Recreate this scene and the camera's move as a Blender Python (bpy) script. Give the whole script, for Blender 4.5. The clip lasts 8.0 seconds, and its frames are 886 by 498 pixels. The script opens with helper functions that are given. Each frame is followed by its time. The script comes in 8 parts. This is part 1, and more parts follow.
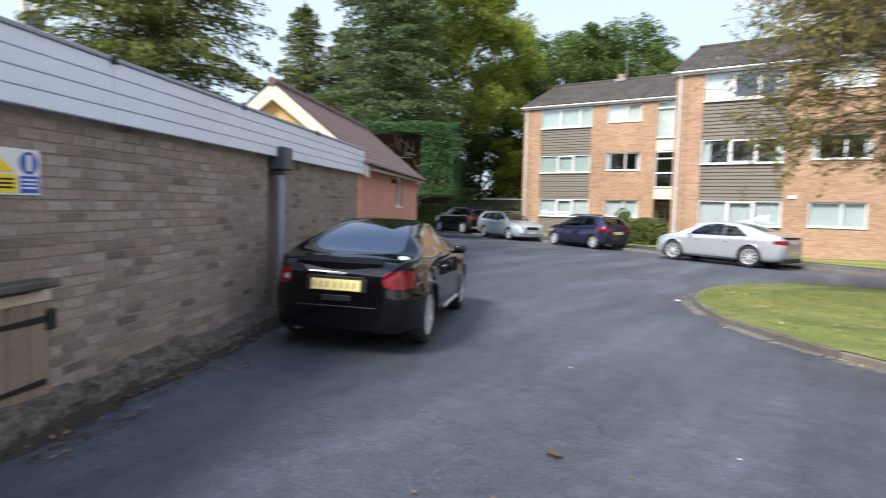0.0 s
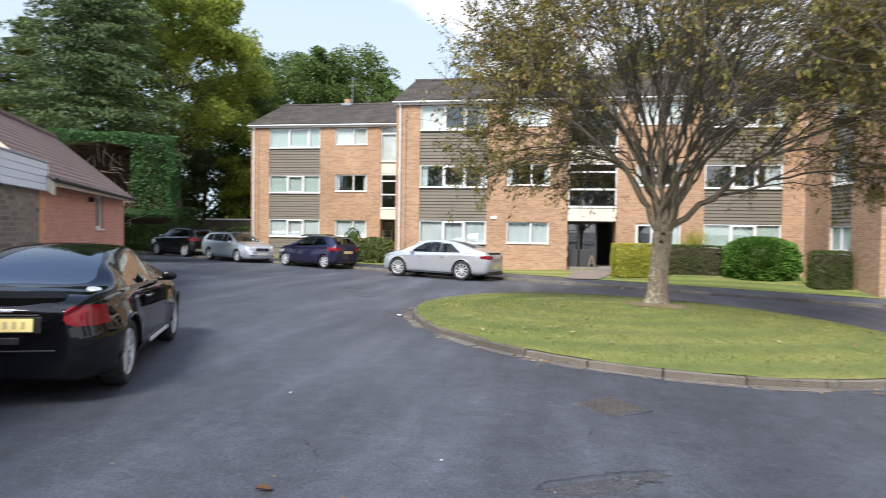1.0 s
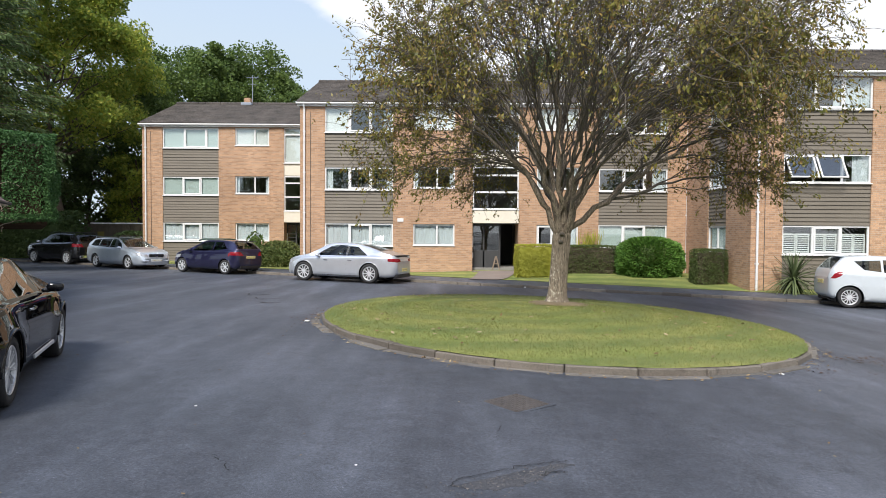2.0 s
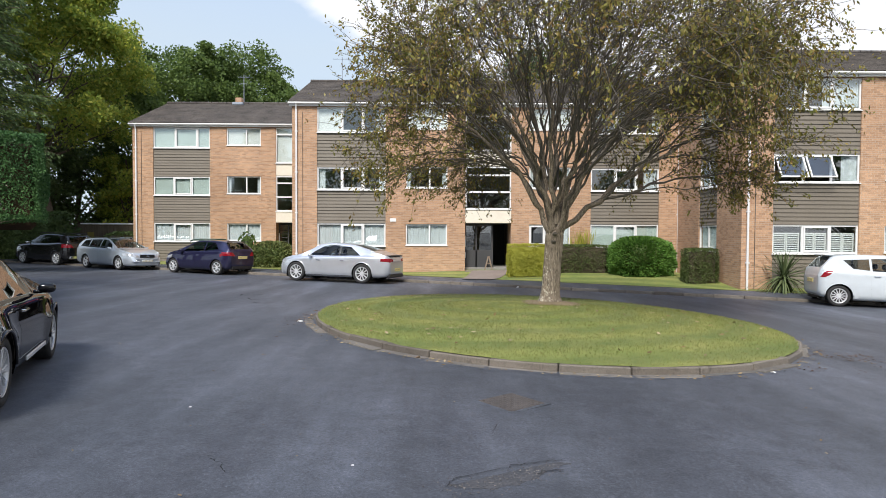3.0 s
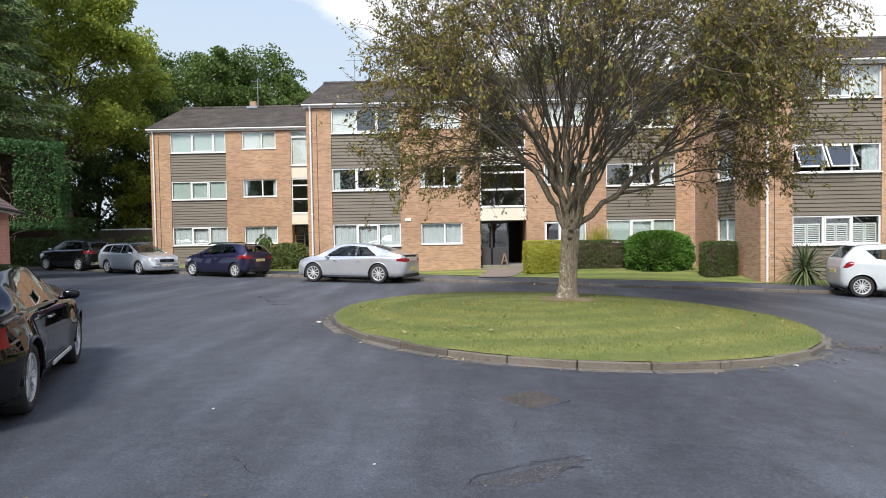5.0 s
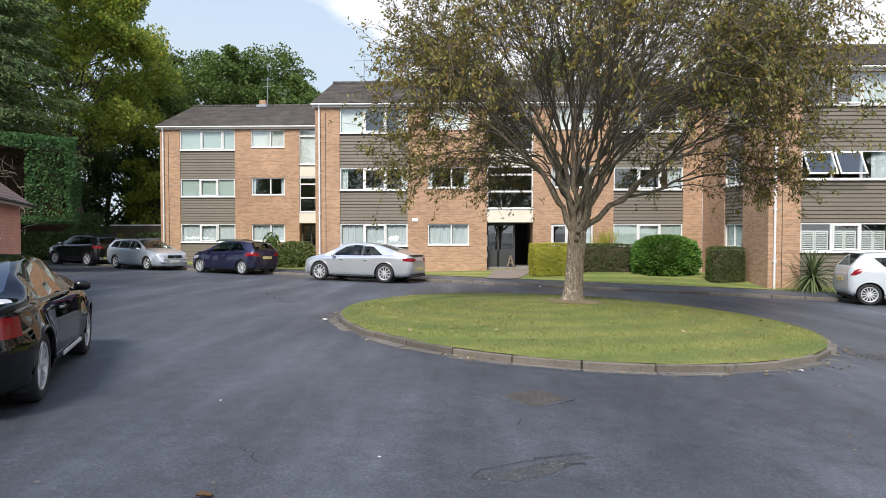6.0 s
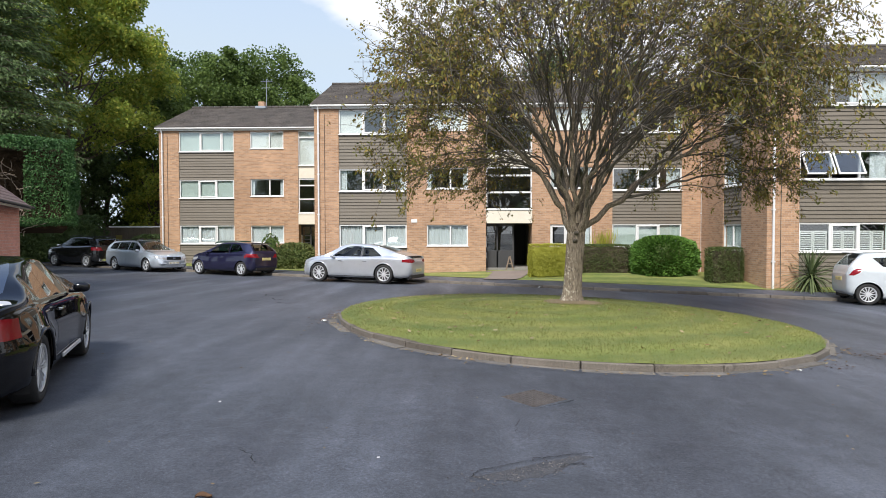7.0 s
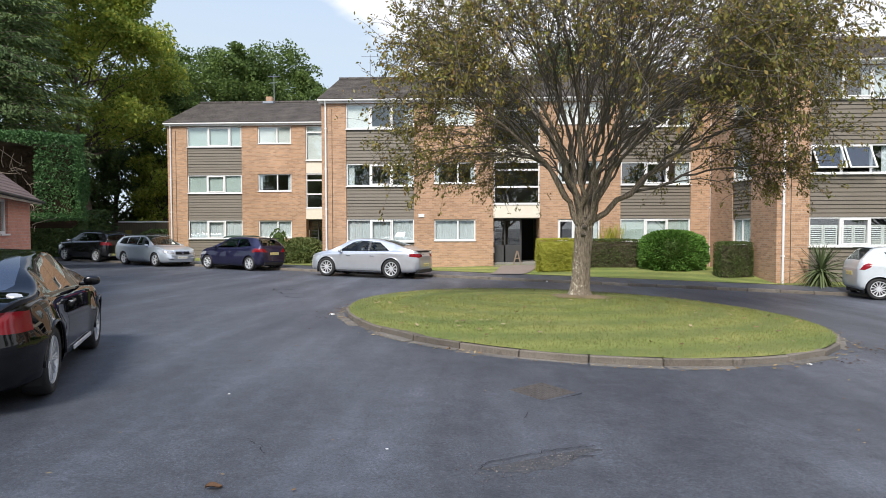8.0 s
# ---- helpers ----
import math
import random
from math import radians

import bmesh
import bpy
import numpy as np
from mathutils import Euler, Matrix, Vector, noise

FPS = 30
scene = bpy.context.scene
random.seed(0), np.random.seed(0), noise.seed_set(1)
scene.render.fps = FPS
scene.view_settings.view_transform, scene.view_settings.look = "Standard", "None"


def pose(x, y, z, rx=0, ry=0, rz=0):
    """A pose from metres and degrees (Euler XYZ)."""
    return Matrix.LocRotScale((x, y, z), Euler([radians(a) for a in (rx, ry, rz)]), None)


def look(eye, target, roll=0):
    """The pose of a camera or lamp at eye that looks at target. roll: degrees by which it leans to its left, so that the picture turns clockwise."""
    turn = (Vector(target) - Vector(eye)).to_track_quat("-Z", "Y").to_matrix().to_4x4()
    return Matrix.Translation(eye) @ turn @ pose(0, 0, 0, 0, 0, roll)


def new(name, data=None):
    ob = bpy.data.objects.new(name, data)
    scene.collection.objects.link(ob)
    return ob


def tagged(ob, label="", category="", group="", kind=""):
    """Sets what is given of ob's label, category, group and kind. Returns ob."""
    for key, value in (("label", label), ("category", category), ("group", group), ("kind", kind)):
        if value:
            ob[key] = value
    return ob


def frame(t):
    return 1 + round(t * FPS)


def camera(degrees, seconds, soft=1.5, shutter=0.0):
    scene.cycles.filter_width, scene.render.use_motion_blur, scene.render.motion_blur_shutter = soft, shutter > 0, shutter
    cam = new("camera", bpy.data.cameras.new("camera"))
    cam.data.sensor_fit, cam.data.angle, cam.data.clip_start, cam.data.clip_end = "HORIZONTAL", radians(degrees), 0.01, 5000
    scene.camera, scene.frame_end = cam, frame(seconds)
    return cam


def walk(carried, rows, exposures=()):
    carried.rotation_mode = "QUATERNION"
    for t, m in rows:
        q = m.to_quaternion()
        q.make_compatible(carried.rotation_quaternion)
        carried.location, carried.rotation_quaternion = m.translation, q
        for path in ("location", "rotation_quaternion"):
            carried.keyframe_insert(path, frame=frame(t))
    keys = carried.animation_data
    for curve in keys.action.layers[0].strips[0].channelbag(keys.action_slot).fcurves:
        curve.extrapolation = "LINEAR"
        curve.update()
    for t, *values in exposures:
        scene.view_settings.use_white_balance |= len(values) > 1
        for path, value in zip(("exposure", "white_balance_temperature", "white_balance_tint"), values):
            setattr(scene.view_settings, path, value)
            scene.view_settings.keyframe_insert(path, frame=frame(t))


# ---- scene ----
# ---- camera ----
cam = camera(72.85, 8.0, soft=0.9, shutter=0.35)
# seconds, yaw, pitch, roll, x, y, z
PATH = [
    (0.0, 34.24, -4.23, -1.29, -0.098, 0.016, 1.536),
    (0.5, 19.97, -3.17, -1.21, 0.014, 0.137, 1.538),
    (1.0, 9.34, -1.86, -0.89, 0.061, 0.115, 1.557),
    (1.5, 2.22, -1.59, -0.64, 0.051, 0.041, 1.589),
    (3.0, -0.36, -1.62, -0.27, 0.006, 0.002, 1.599),
    (3.5, 0.00, -1.60, 0.00, 0.000, 0.000, 1.600),
    (4.0, 0.31, -1.64, 0.33, 0.000, -0.010, 1.610),
    (5.5, 1.43, -1.78, 0.92, -0.005, -0.019, 1.588),
    (6.0, 1.68, -1.58, -0.02, -0.015, -0.066, 1.564),
    (6.5, 1.21, -1.27, -0.16, -0.013, -0.072, 1.561),
    (7.0, 1.61, -1.49, 0.11, -0.008, -0.077, 1.564),
    (7.5, 2.09, -1.89, 0.24, -0.021, -0.075, 1.547),
    (8.0, 2.29, -1.95, 0.14, -0.018, -0.071, 1.542),
]
walk(cam, [(t, pose(x, y, z, 90 + p, r, w)) for t, w, p, r, x, y, z in PATH],
     [(0.0, 1.05, 6100, 10), (1.0, 0.92, 6150, 10), (1.7, 0.72, 6200, 10), (3.0, 0.68, 6200, 10), (8.0, 0.70, 6200, 10)])

# ---- light ----
SUN_AZ, SUN_EL = 197.0, 48.0      # compass degrees clockwise from +y, and height
world = bpy.data.worlds.new("sky")
scene.world = world
world.use_nodes = True
wt = world.node_tree
bgn = wt.nodes["Background"]
sky = wt.nodes.new("ShaderNodeTexSky")
sky.sky_type = "NISHITA"
sky.sun_disc = False
sky.sun_elevation, sky.sun_rotation = radians(SUN_EL), radians(SUN_AZ)
sky.air_density, sky.dust_density, sky.ozone_density = 1.0, 1.5, 1.0
# broken cloud over the blue
tcw = wt.nodes.new("ShaderNodeTexCoord")
mapw = wt.nodes.new("ShaderNodeMapping")
mapw.inputs["Scale"].default_value = (1.0, 1.0, 2.2)
mapw.inputs["Location"].default_value = (0.9, 0.4, 0.2)
cloud = wt.nodes.new("ShaderNodeTexNoise")
cloud.inputs["Scale"].default_value, cloud.inputs["Detail"].default_value, cloud.inputs["Roughness"].default_value = 2.4, 8, 0.5
ramp = wt.nodes.new("ShaderNodeValToRGB")
ramp.color_ramp.elements[0].position, ramp.color_ramp.elements[1].position = 0.46, 0.54
ramp.color_ramp.elements[0].color, ramp.color_ramp.elements[1].color = (1, 1, 1, 1), (0, 0, 0, 1)
mixw = wt.nodes.new("ShaderNodeMixRGB")
mixw.inputs[2].default_value = (5.5, 5.5, 5.6, 1)
wt.links.new(tcw.outputs["Generated"], mapw.inputs["Vector"])
wt.links.new(mapw.outputs["Vector"], cloud.inputs["Vector"])
high = wt.nodes.new("ShaderNodeSeparateXYZ")
wt.links.new(tcw.outputs["Generated"], high.inputs[0])
# the cloud bank stands to the east, the west is clear
bank = wt.nodes.new("ShaderNodeMath")
bank.operation = "MULTIPLY_ADD"
wt.links.new(high.outputs["X"], bank.inputs[0])
bank.inputs[1].default_value, bank.inputs[2].default_value = -0.70, -0.17
heap = wt.nodes.new("ShaderNodeMath")
heap.operation = "ADD"
wt.links.new(cloud.outputs["Fac"], heap.inputs[0])
wt.links.new(bank.outputs["Value"], heap.inputs[1])
wt.links.new(heap.outputs["Value"], ramp.inputs["Fac"])
# less cloud overhead
clear = wt.nodes.new("ShaderNodeMapRange")
clear.inputs["From Min"].default_value, clear.inputs["From Max"].default_value = 0.50, 0.80
clear.inputs["To Min"].default_value, clear.inputs["To Max"].default_value = 1.0, 0.25
wt.links.new(high.outputs["Z"], clear.inputs["Value"])
thin = wt.nodes.new("ShaderNodeMath")
thin.operation = "MULTIPLY"
wt.links.new(ramp.outputs["Color"], thin.inputs[0])
wt.links.new(clear.outputs["Result"], thin.inputs[1])
wt.links.new(thin.outputs["Value"], mixw.inputs[0])
lift = wt.nodes.new("ShaderNodeMixRGB")
lift.blend_type = "MULTIPLY"
lift.inputs[0].default_value, lift.inputs[2].default_value = 1.0, (1.15, 1.32, 1.62, 1)
wt.links.new(sky.outputs["Color"], lift.inputs[1])
haze = wt.nodes.new("ShaderNodeMixRGB")
haze.inputs[2].default_value = (3.62, 4.05, 4.28, 1)
wt.links.new(lift.outputs["Color"], haze.inputs[1])
# haze thins out overhead
veil = wt.nodes.new("ShaderNodeMapRange")
veil.inputs["From Min"].default_value, veil.inputs["From Max"].default_value = 0.28, 0.75
veil.inputs["To Min"].default_value, veil.inputs["To Max"].default_value = 0.90, 0.25
wt.links.new(high.outputs["Z"], veil.inputs["Value"])
wt.links.new(veil.outputs["Result"], haze.inputs[0])
wt.links.new(haze.outputs["Color"], mixw.inputs[1])
wt.links.new(mixw.outputs["Color"], bgn.inputs["Color"])
bgn.inputs["Strength"].default_value = 0.12
sun = new("sun", bpy.data.lights.new("sun", "SUN"))
sun.data.energy, sun.data.angle, sun.data.color = 3.15, radians(18), (1.0, 0.92, 0.80)
_a, _e = radians(SUN_AZ), radians(SUN_EL)
sun.matrix_world = look((60 * math.sin(_a) * math.cos(_e), 60 * math.cos(_a) * math.cos(_e), 60 * math.sin(_e)), (0, 0, 0))

# ---- materials ----
def base_mat(name, rough=0.6, metal=0.0, color=(0.5, 0.5, 0.5)):
    m = bpy.data.materials.new(name)
    m.use_nodes = True
    b = m.node_tree.nodes["Principled BSDF"]
    b.inputs["Roughness"].default_value, b.inputs["Metallic"].default_value = rough, metal
    b.inputs["Base Color"].default_value = (*color, 1)
    return m, m.node_tree, b


def noise_node(nt, scale, detail=4, vec=None, rough=0.55):
    n = nt.nodes.new("ShaderNodeTexNoise")
    n.inputs["Scale"].default_value, n.inputs["Detail"].default_value, n.inputs["Roughness"].default_value = scale, detail, rough
    if vec is None:
        g = nt.nodes.new("ShaderNodeNewGeometry")
        vec = g.outputs["Position"]
    nt.links.new(vec, n.inputs["Vector"])
    return n


def ramp_node(nt, fac, stops):
    r = nt.nodes.new("ShaderNodeValToRGB")
    el = r.color_ramp.elements
    while len(el) < len(stops):
        el.new(0.5)
    for e, (p, c) in zip(el, stops):
        e.position, e.color = p, (*c, 1) if len(c) == 3 else c
    nt.links.new(fac, r.inputs["Fac"])
    return r


def mix_node(nt, fac, a, b, mode="MIX"):
    n = nt.nodes.new("ShaderNodeMixRGB")
    n.blend_type = mode
    for i, v in ((0, fac), (1, a), (2, b)):
        if isinstance(v, (int, float)):
            n.inputs[i].default_value = v
        elif isinstance(v, tuple):
            n.inputs[i].default_value = (*v, 1)
        else:
            nt.links.new(v, n.inputs[i])
    return n.outputs[0]


def math_node(nt, op, a, b=0.0):
    n = nt.nodes.new("ShaderNodeMath")
    n.operation = op
    for i, v in ((0, a), (1, b)):
        if isinstance(v, (int, float)):
            n.inputs[i].default_value = v
        else:
            nt.links.new(v, n.inputs[i])
    return n.outputs[0]


def bump_to(nt, b, height, strength=0.4, dist=0.01):
    n = nt.nodes.new("ShaderNodeBump")
    n.inputs["Strength"].default_value, n.inputs["Distance"].default_value = strength, dist
    nt.links.new(height, n.inputs["Height"])
    nt.links.new(n.outputs["Normal"], b.inputs["Normal"])


def surface(name, dark, light, fine=40, coarse=1.5, rough=0.7, bump=0.3, dist=0.004, metal=0.0, spread=0.25):
    """Two scales of variation between two colours, with fine relief."""
    m, nt, b = base_mat(name, rough, metal)
    a, c = noise_node(nt, fine, 6), noise_node(nt, coarse, 4)
    mixed = math_node(nt, "ADD", math_node(nt, "MULTIPLY", a.outputs["Fac"], 0.5), math_node(nt, "MULTIPLY", c.outputs["Fac"], 0.5))
    r = ramp_node(nt, mixed, [(0.5 - spread, dark), (0.5 + spread, light)])
    nt.links.new(r.outputs["Color"], b.inputs["Base Color"])
    if bump:
        bump_to(nt, b, a.outputs["Fac"], bump, dist)
    return m


def piece_surface(name, cols, rough=0.85, fine=60, bump=0.5, dist=0.004, island=False, grime=None):
    """For loose pieces: each takes its own tint, with grain on top."""
    m, nt, b = base_mat(name, rough)
    if island:
        rnd = nt.nodes.new("ShaderNodeNewGeometry").outputs["Random Per Island"]
    else:
        rnd = nt.nodes.new("ShaderNodeObjectInfo").outputs["Random"]
    k = len(cols) - 1
    r = ramp_node(nt, rnd, [(i / k, c) for i, c in enumerate(cols)])
    a = noise_node(nt, fine, 6)
    s = noise_node(nt, 1.3, 4)
    g = ramp_node(nt, a.outputs["Fac"], [(0.3, (0.68, 0.68, 0.68)), (0.7, (1.2, 1.2, 1.2))])
    h = ramp_node(nt, s.outputs["Fac"], [(0.3, (0.75, 0.74, 0.72)), (0.7, (1.12, 1.12, 1.12))])
    c = mix_node(nt, 1.0, mix_node(nt, 1.0, r.outputs["Color"], g.outputs["Color"], "MULTIPLY"), h.outputs["Color"], "MULTIPLY")
    if grime:
        d = noise_node(nt, 5.0, 8, rough=0.7)
        f = ramp_node(nt, d.outputs["Fac"], [(0.54, (0, 0, 0)), (0.68, (0.8, 0.8, 0.8))])
        c = mix_node(nt, f.outputs["Color"], c, grime)
    nt.links.new(c, b.inputs["Base Color"])
    bump_to(nt, b, a.outputs["Fac"], bump, dist)
    return m


def brick_mat(name, c1, c2, mortar, along=(1.0, 1.0), size=(0.225, 0.075)):
    """Brickwork in courses for walls seen from afar; along: weights of x and y for the running length."""
    m, nt, b = base_mat(name, 0.9)
    g = nt.nodes.new("ShaderNodeNewGeometry")
    sp = nt.nodes.new("ShaderNodeSeparateXYZ")
    nt.links.new(g.outputs["Position"], sp.inputs[0])
    u = math_node(nt, "ADD", math_node(nt, "MULTIPLY", sp.outputs[0], along[0]), math_node(nt, "MULTIPLY", sp.outputs[1], along[1]))
    cb = nt.nodes.new("ShaderNodeCombineXYZ")
    nt.links.new(u, cb.inputs[0])
    nt.links.new(sp.outputs[2], cb.inputs[1])
    br = nt.nodes.new("ShaderNodeTexBrick")
    br.inputs["Color1"].default_value, br.inputs["Color2"].default_value, br.inputs["Mortar"].default_value = (*c1, 1), (*c2, 1), (*mortar, 1)
    br.inputs["Scale"].default_value = 1.0
    br.inputs["Mortar Size"].default_value, br.inputs["Mortar Smooth"].default_value, br.inputs["Bias"].default_value = 0.006, 0.2, 0.0
    br.inputs["Brick Width"].default_value, br.inputs["Row Height"].default_value = size
    nt.links.new(cb.outputs[0], br.inputs["Vector"])
    big, fine = noise_node(nt, 0.35, 5), noise_node(nt, 30, 5)
    t1 = ramp_node(nt, big.outputs["Fac"], [(0.3, (0.84, 0.82, 0.8)), (0.7, (1.1, 1.1, 1.1))])
    t2 = ramp_node(nt, fine.outputs["Fac"], [(0.3, (0.8, 0.8, 0.8)), (0.7, (1.15, 1.15, 1.15))])
    c = mix_node(nt, 1.0, mix_node(nt, 1.0, br.outputs["Color"], t1.outputs["Color"], "MULTIPLY"), t2.outputs["Color"], "MULTIPLY")
    nt.links.new(c, b.inputs["Base Color"])
    h = math_node(nt, "SUBTRACT", math_node(nt, "MULTIPLY", fine.outputs["Fac"], 0.3), br.outputs["Fac"])
    bump_to(nt, b, h, 0.5, 0.008)
    return m


def glass_mat(name, tint=(0.9, 0.95, 0.93), gloss=0.05):
    """Clear glass that mirrors more the flatter it is looked at."""
    m = bpy.data.materials.new(name)
    m.use_nodes = True
    nt = m.node_tree
    nt.nodes.remove(nt.nodes["Principled BSDF"])
    out = nt.nodes["Material Output"]
    tr, gl = nt.nodes.new("ShaderNodeBsdfTransparent"), nt.nodes.new("ShaderNodeBsdfGlossy")
    tr.inputs["Color"].default_value = (*tint, 1)
    gl.inputs["Roughness"].default_value = 0.01
    lw = nt.nodes.new("ShaderNodeLayerWeight")
    lw.inputs["Blend"].default_value = 0.5
    rise = math_node(nt, "MULTIPLY", math_node(nt, "POWER", lw.outputs["Facing"], 4.0), 1.0 - gloss)
    mx = nt.nodes.new("ShaderNodeMixShader")
    nt.links.new(math_node(nt, "ADD", rise, gloss), mx.inputs[0])
    nt.links.new(tr.outputs[0], mx.inputs[1])
    nt.links.new(gl.outputs[0], mx.inputs[2])
    nt.links.new(mx.outputs[0], out.inputs["Surface"])
    return m


def paint_mat(name, color, metal=0.0, rough=0.25, flake=0.0):
    """Car paint under a clear coat."""
    m, nt, b = base_mat(name, rough, metal, color)
    b.inputs["Specular IOR Level"].default_value = 0.25
    b.inputs["Coat Weight"].default_value, b.inputs["Coat Roughness"].default_value = 1.0, 0.03
    n = noise_node(nt, 3.0, 4)
    d = tuple(c * 0.93 for c in color)
    r = ramp_node(nt, n.outputs["Fac"], [(0.35, d), (0.65, color)])
    nt.links.new(r.outputs["Color"], b.inputs["Base Color"])
    return m


def leaf_mat(name, cols, rough=0.55, trans=0.25):
    m, nt, b = base_mat(name, rough)
    b.inputs["Specular IOR Level"].default_value = 0.2
    g = nt.nodes.new("ShaderNodeNewGeometry")
    k = len(cols) - 1
    r = ramp_node(nt, g.outputs["Random Per Island"], [(i / k, c) for i, c in enumerate(cols)])
    n = noise_node(nt, 0.45, 3)
    t = ramp_node(nt, n.outputs["Fac"], [(0.35, (0.75, 0.78, 0.75)), (0.65, (1.2, 1.15, 1.1))])
    c = mix_node(nt, 1.0, r.outputs["Color"], t.outputs["Color"], "MULTIPLY")
    nt.links.new(c, b.inputs["Base Color"])
    tl = nt.nodes.new("ShaderNodeBsdfTranslucent")
    nt.links.new(c, tl.inputs["Color"])
    mx = nt.nodes.new("ShaderNodeMixShader")
    mx.inputs[0].default_value = trans
    nt.links.new(b.outputs[0], mx.inputs[1])
    nt.links.new(tl.outputs[0], mx.inputs[2])
    nt.links.new(mx.outputs[0], nt.nodes["Material Output"].inputs["Surface"])
    return m


def asphalt_mat():
    """Worn tarmac: grit, small stones, blotches, and long pale streaks where wheels run."""
    m, nt, b = base_mat("asphalt", 0.8)
    grit, stone = noise_node(nt, 260, 3, rough=0.75), noise_node(nt, 42, 6, rough=0.8)
    mid, big = noise_node(nt, 5, 6), noise_node(nt, 0.3, 5)
    mp = nt.nodes.new("ShaderNodeMapping")
    mp.inputs["Rotation"].default_value = (0, 0, radians(24))
    mp.inputs["Scale"].default_value = (0.9, 0.16, 1)
    nt.links.new(nt.nodes.new("ShaderNodeNewGeometry").outputs["Position"], mp.inputs["Vector"])
    streak = noise_node(nt, 1.0, 5, mp.outputs["Vector"])
    c = ramp_node(nt, big.outputs["Fac"], [(0.3, (0.042, 0.047, 0.058)), (0.52, (0.055, 0.061, 0.075)), (0.72, (0.073, 0.080, 0.099))])
    g = ramp_node(nt, grit.outputs["Fac"], [(0.32, (0.5, 0.5, 0.5)), (0.5, (1.0, 1.0, 1.0)), (0.7, (1.75, 1.73, 1.7))])
    h = ramp_node(nt, stone.outputs["Fac"], [(0.34, (0.52, 0.52, 0.53)), (0.5, (1.0, 1.0, 1.0)), (0.66, (1.6, 1.58, 1.55))])
    p = ramp_node(nt, mid.outputs["Fac"], [(0.3, (0.8, 0.8, 0.8)), (0.7, (1.2, 1.2, 1.2))])
    q = ramp_node(nt, streak.outputs["Fac"], [(0.33, (0.80, 0.80, 0.81)), (0.52, (1.0, 1.0, 1.0)), (0.70, (1.42, 1.44, 1.47))])
    col = c.outputs["Color"]
    fleck = noise_node(nt, 95, 2, rough=0.5)
    fl = ramp_node(nt, fleck.outputs["Fac"], [(0.66, (1.0, 1.0, 1.0)), (0.74, (2.3, 2.25, 2.2))])
    for k in (g, h, p, q, fl):
        col = mix_node(nt, 1.0, col, k.outputs["Color"], "MULTIPLY")
    nt.links.new(col, b.inputs["Base Color"])
    rr = ramp_node(nt, streak.outputs["Fac"], [(0.3, (0.68, 0.68, 0.68)), (0.7, (0.48, 0.48, 0.48))])
    nt.links.new(rr.outputs["Color"], b.inputs["Roughness"])
    bump_to(nt, b, math_node(nt, "ADD", grit.outputs["Fac"], stone.outputs["Fac"]), 0.4, 0.005)
    return m


def grass_mat():
    m, nt, b = base_mat("grass", 0.85)
    fine, mid, big = noise_node(nt, 90, 5, rough=0.7), noise_node(nt, 3.0, 5), noise_node(nt, 0.6, 4)
    c = ramp_node(nt, fine.outputs["Fac"], [(0.3, (0.102, 0.128, 0.030)), (0.5, (0.182, 0.212, 0.056)), (0.72, (0.31, 0.318, 0.12))])
    t = ramp_node(nt, mid.outputs["Fac"], [(0.3, (0.8, 0.85, 0.8)), (0.7, (1.15, 1.1, 1.1))])
    q = ramp_node(nt, big.outputs["Fac"], [(0.35, (0.85, 0.92, 0.8)), (0.65, (1.15, 1.05, 1.15))])
    col = mix_node(nt, 1.0, mix_node(nt, 1.0, c.outputs["Color"], t.outputs["Color"], "MULTIPLY"), q.outputs["Color"], "MULTIPLY")
    # rounds left by the mower
    far = nt.nodes.new("ShaderNodeVectorMath")
    far.operation = "DISTANCE"
    far.inputs[1].default_value = (1.6, 12.8, 0.0)
    nt.links.new(nt.nodes.new("ShaderNodeNewGeometry").outputs["Position"], far.inputs[0])
    sx = nt.nodes.new("ShaderNodeSeparateXYZ")
    nt.links.new(far.inputs[0].links[0].from_socket, sx.inputs[0])
    bow = math_node(nt, "MULTIPLY", math_node(nt, "SINE", math_node(nt, "MULTIPLY", sx.outputs[0], 0.5)), 2.2)
    turn = math_node(nt, "ADD", math_node(nt, "MULTIPLY", far.outputs["Value"], 6.6), bow)
    wave = math_node(nt, "ADD", math_node(nt, "MULTIPLY", math_node(nt, "SINE", turn), 0.5), 0.5)
    w = ramp_node(nt, wave, [(0.1, (0.76, 0.82, 0.74)), (0.9, (1.17, 1.14, 1.06))])
    col = mix_node(nt, 1.0, col, w.outputs["Color"], "MULTIPLY")
    nt.links.new(col, b.inputs["Base Color"])
    bump_to(nt, b, fine.outputs["Fac"], 0.8, 0.02)
    return m


M = {}
M["asphalt"] = asphalt_mat()
M["grass"] = grass_mat()
M["blade"] = leaf_mat("grass_blade", [(0.112, 0.145, 0.034), (0.193, 0.221, 0.060), (0.32, 0.31, 0.127), (0.155, 0.188, 0.045), (0.26, 0.236, 0.106)], 0.7, 0.3)
M["brick_flat"] = brick_mat("flats_brick", (0.50, 0.306, 0.180), (0.335, 0.200, 0.118), (0.42, 0.345, 0.275))
M["brick_house"] = brick_mat("house_brick", (0.62, 0.285, 0.205), (0.53, 0.235, 0.17), (0.55, 0.37, 0.30), (-0.4524, 0.8918))
M["mortar"] = surface("mortar", (0.205, 0.17, 0.14), (0.32, 0.268, 0.225), 70, 2.0, 0.95, 0.5, 0.006)
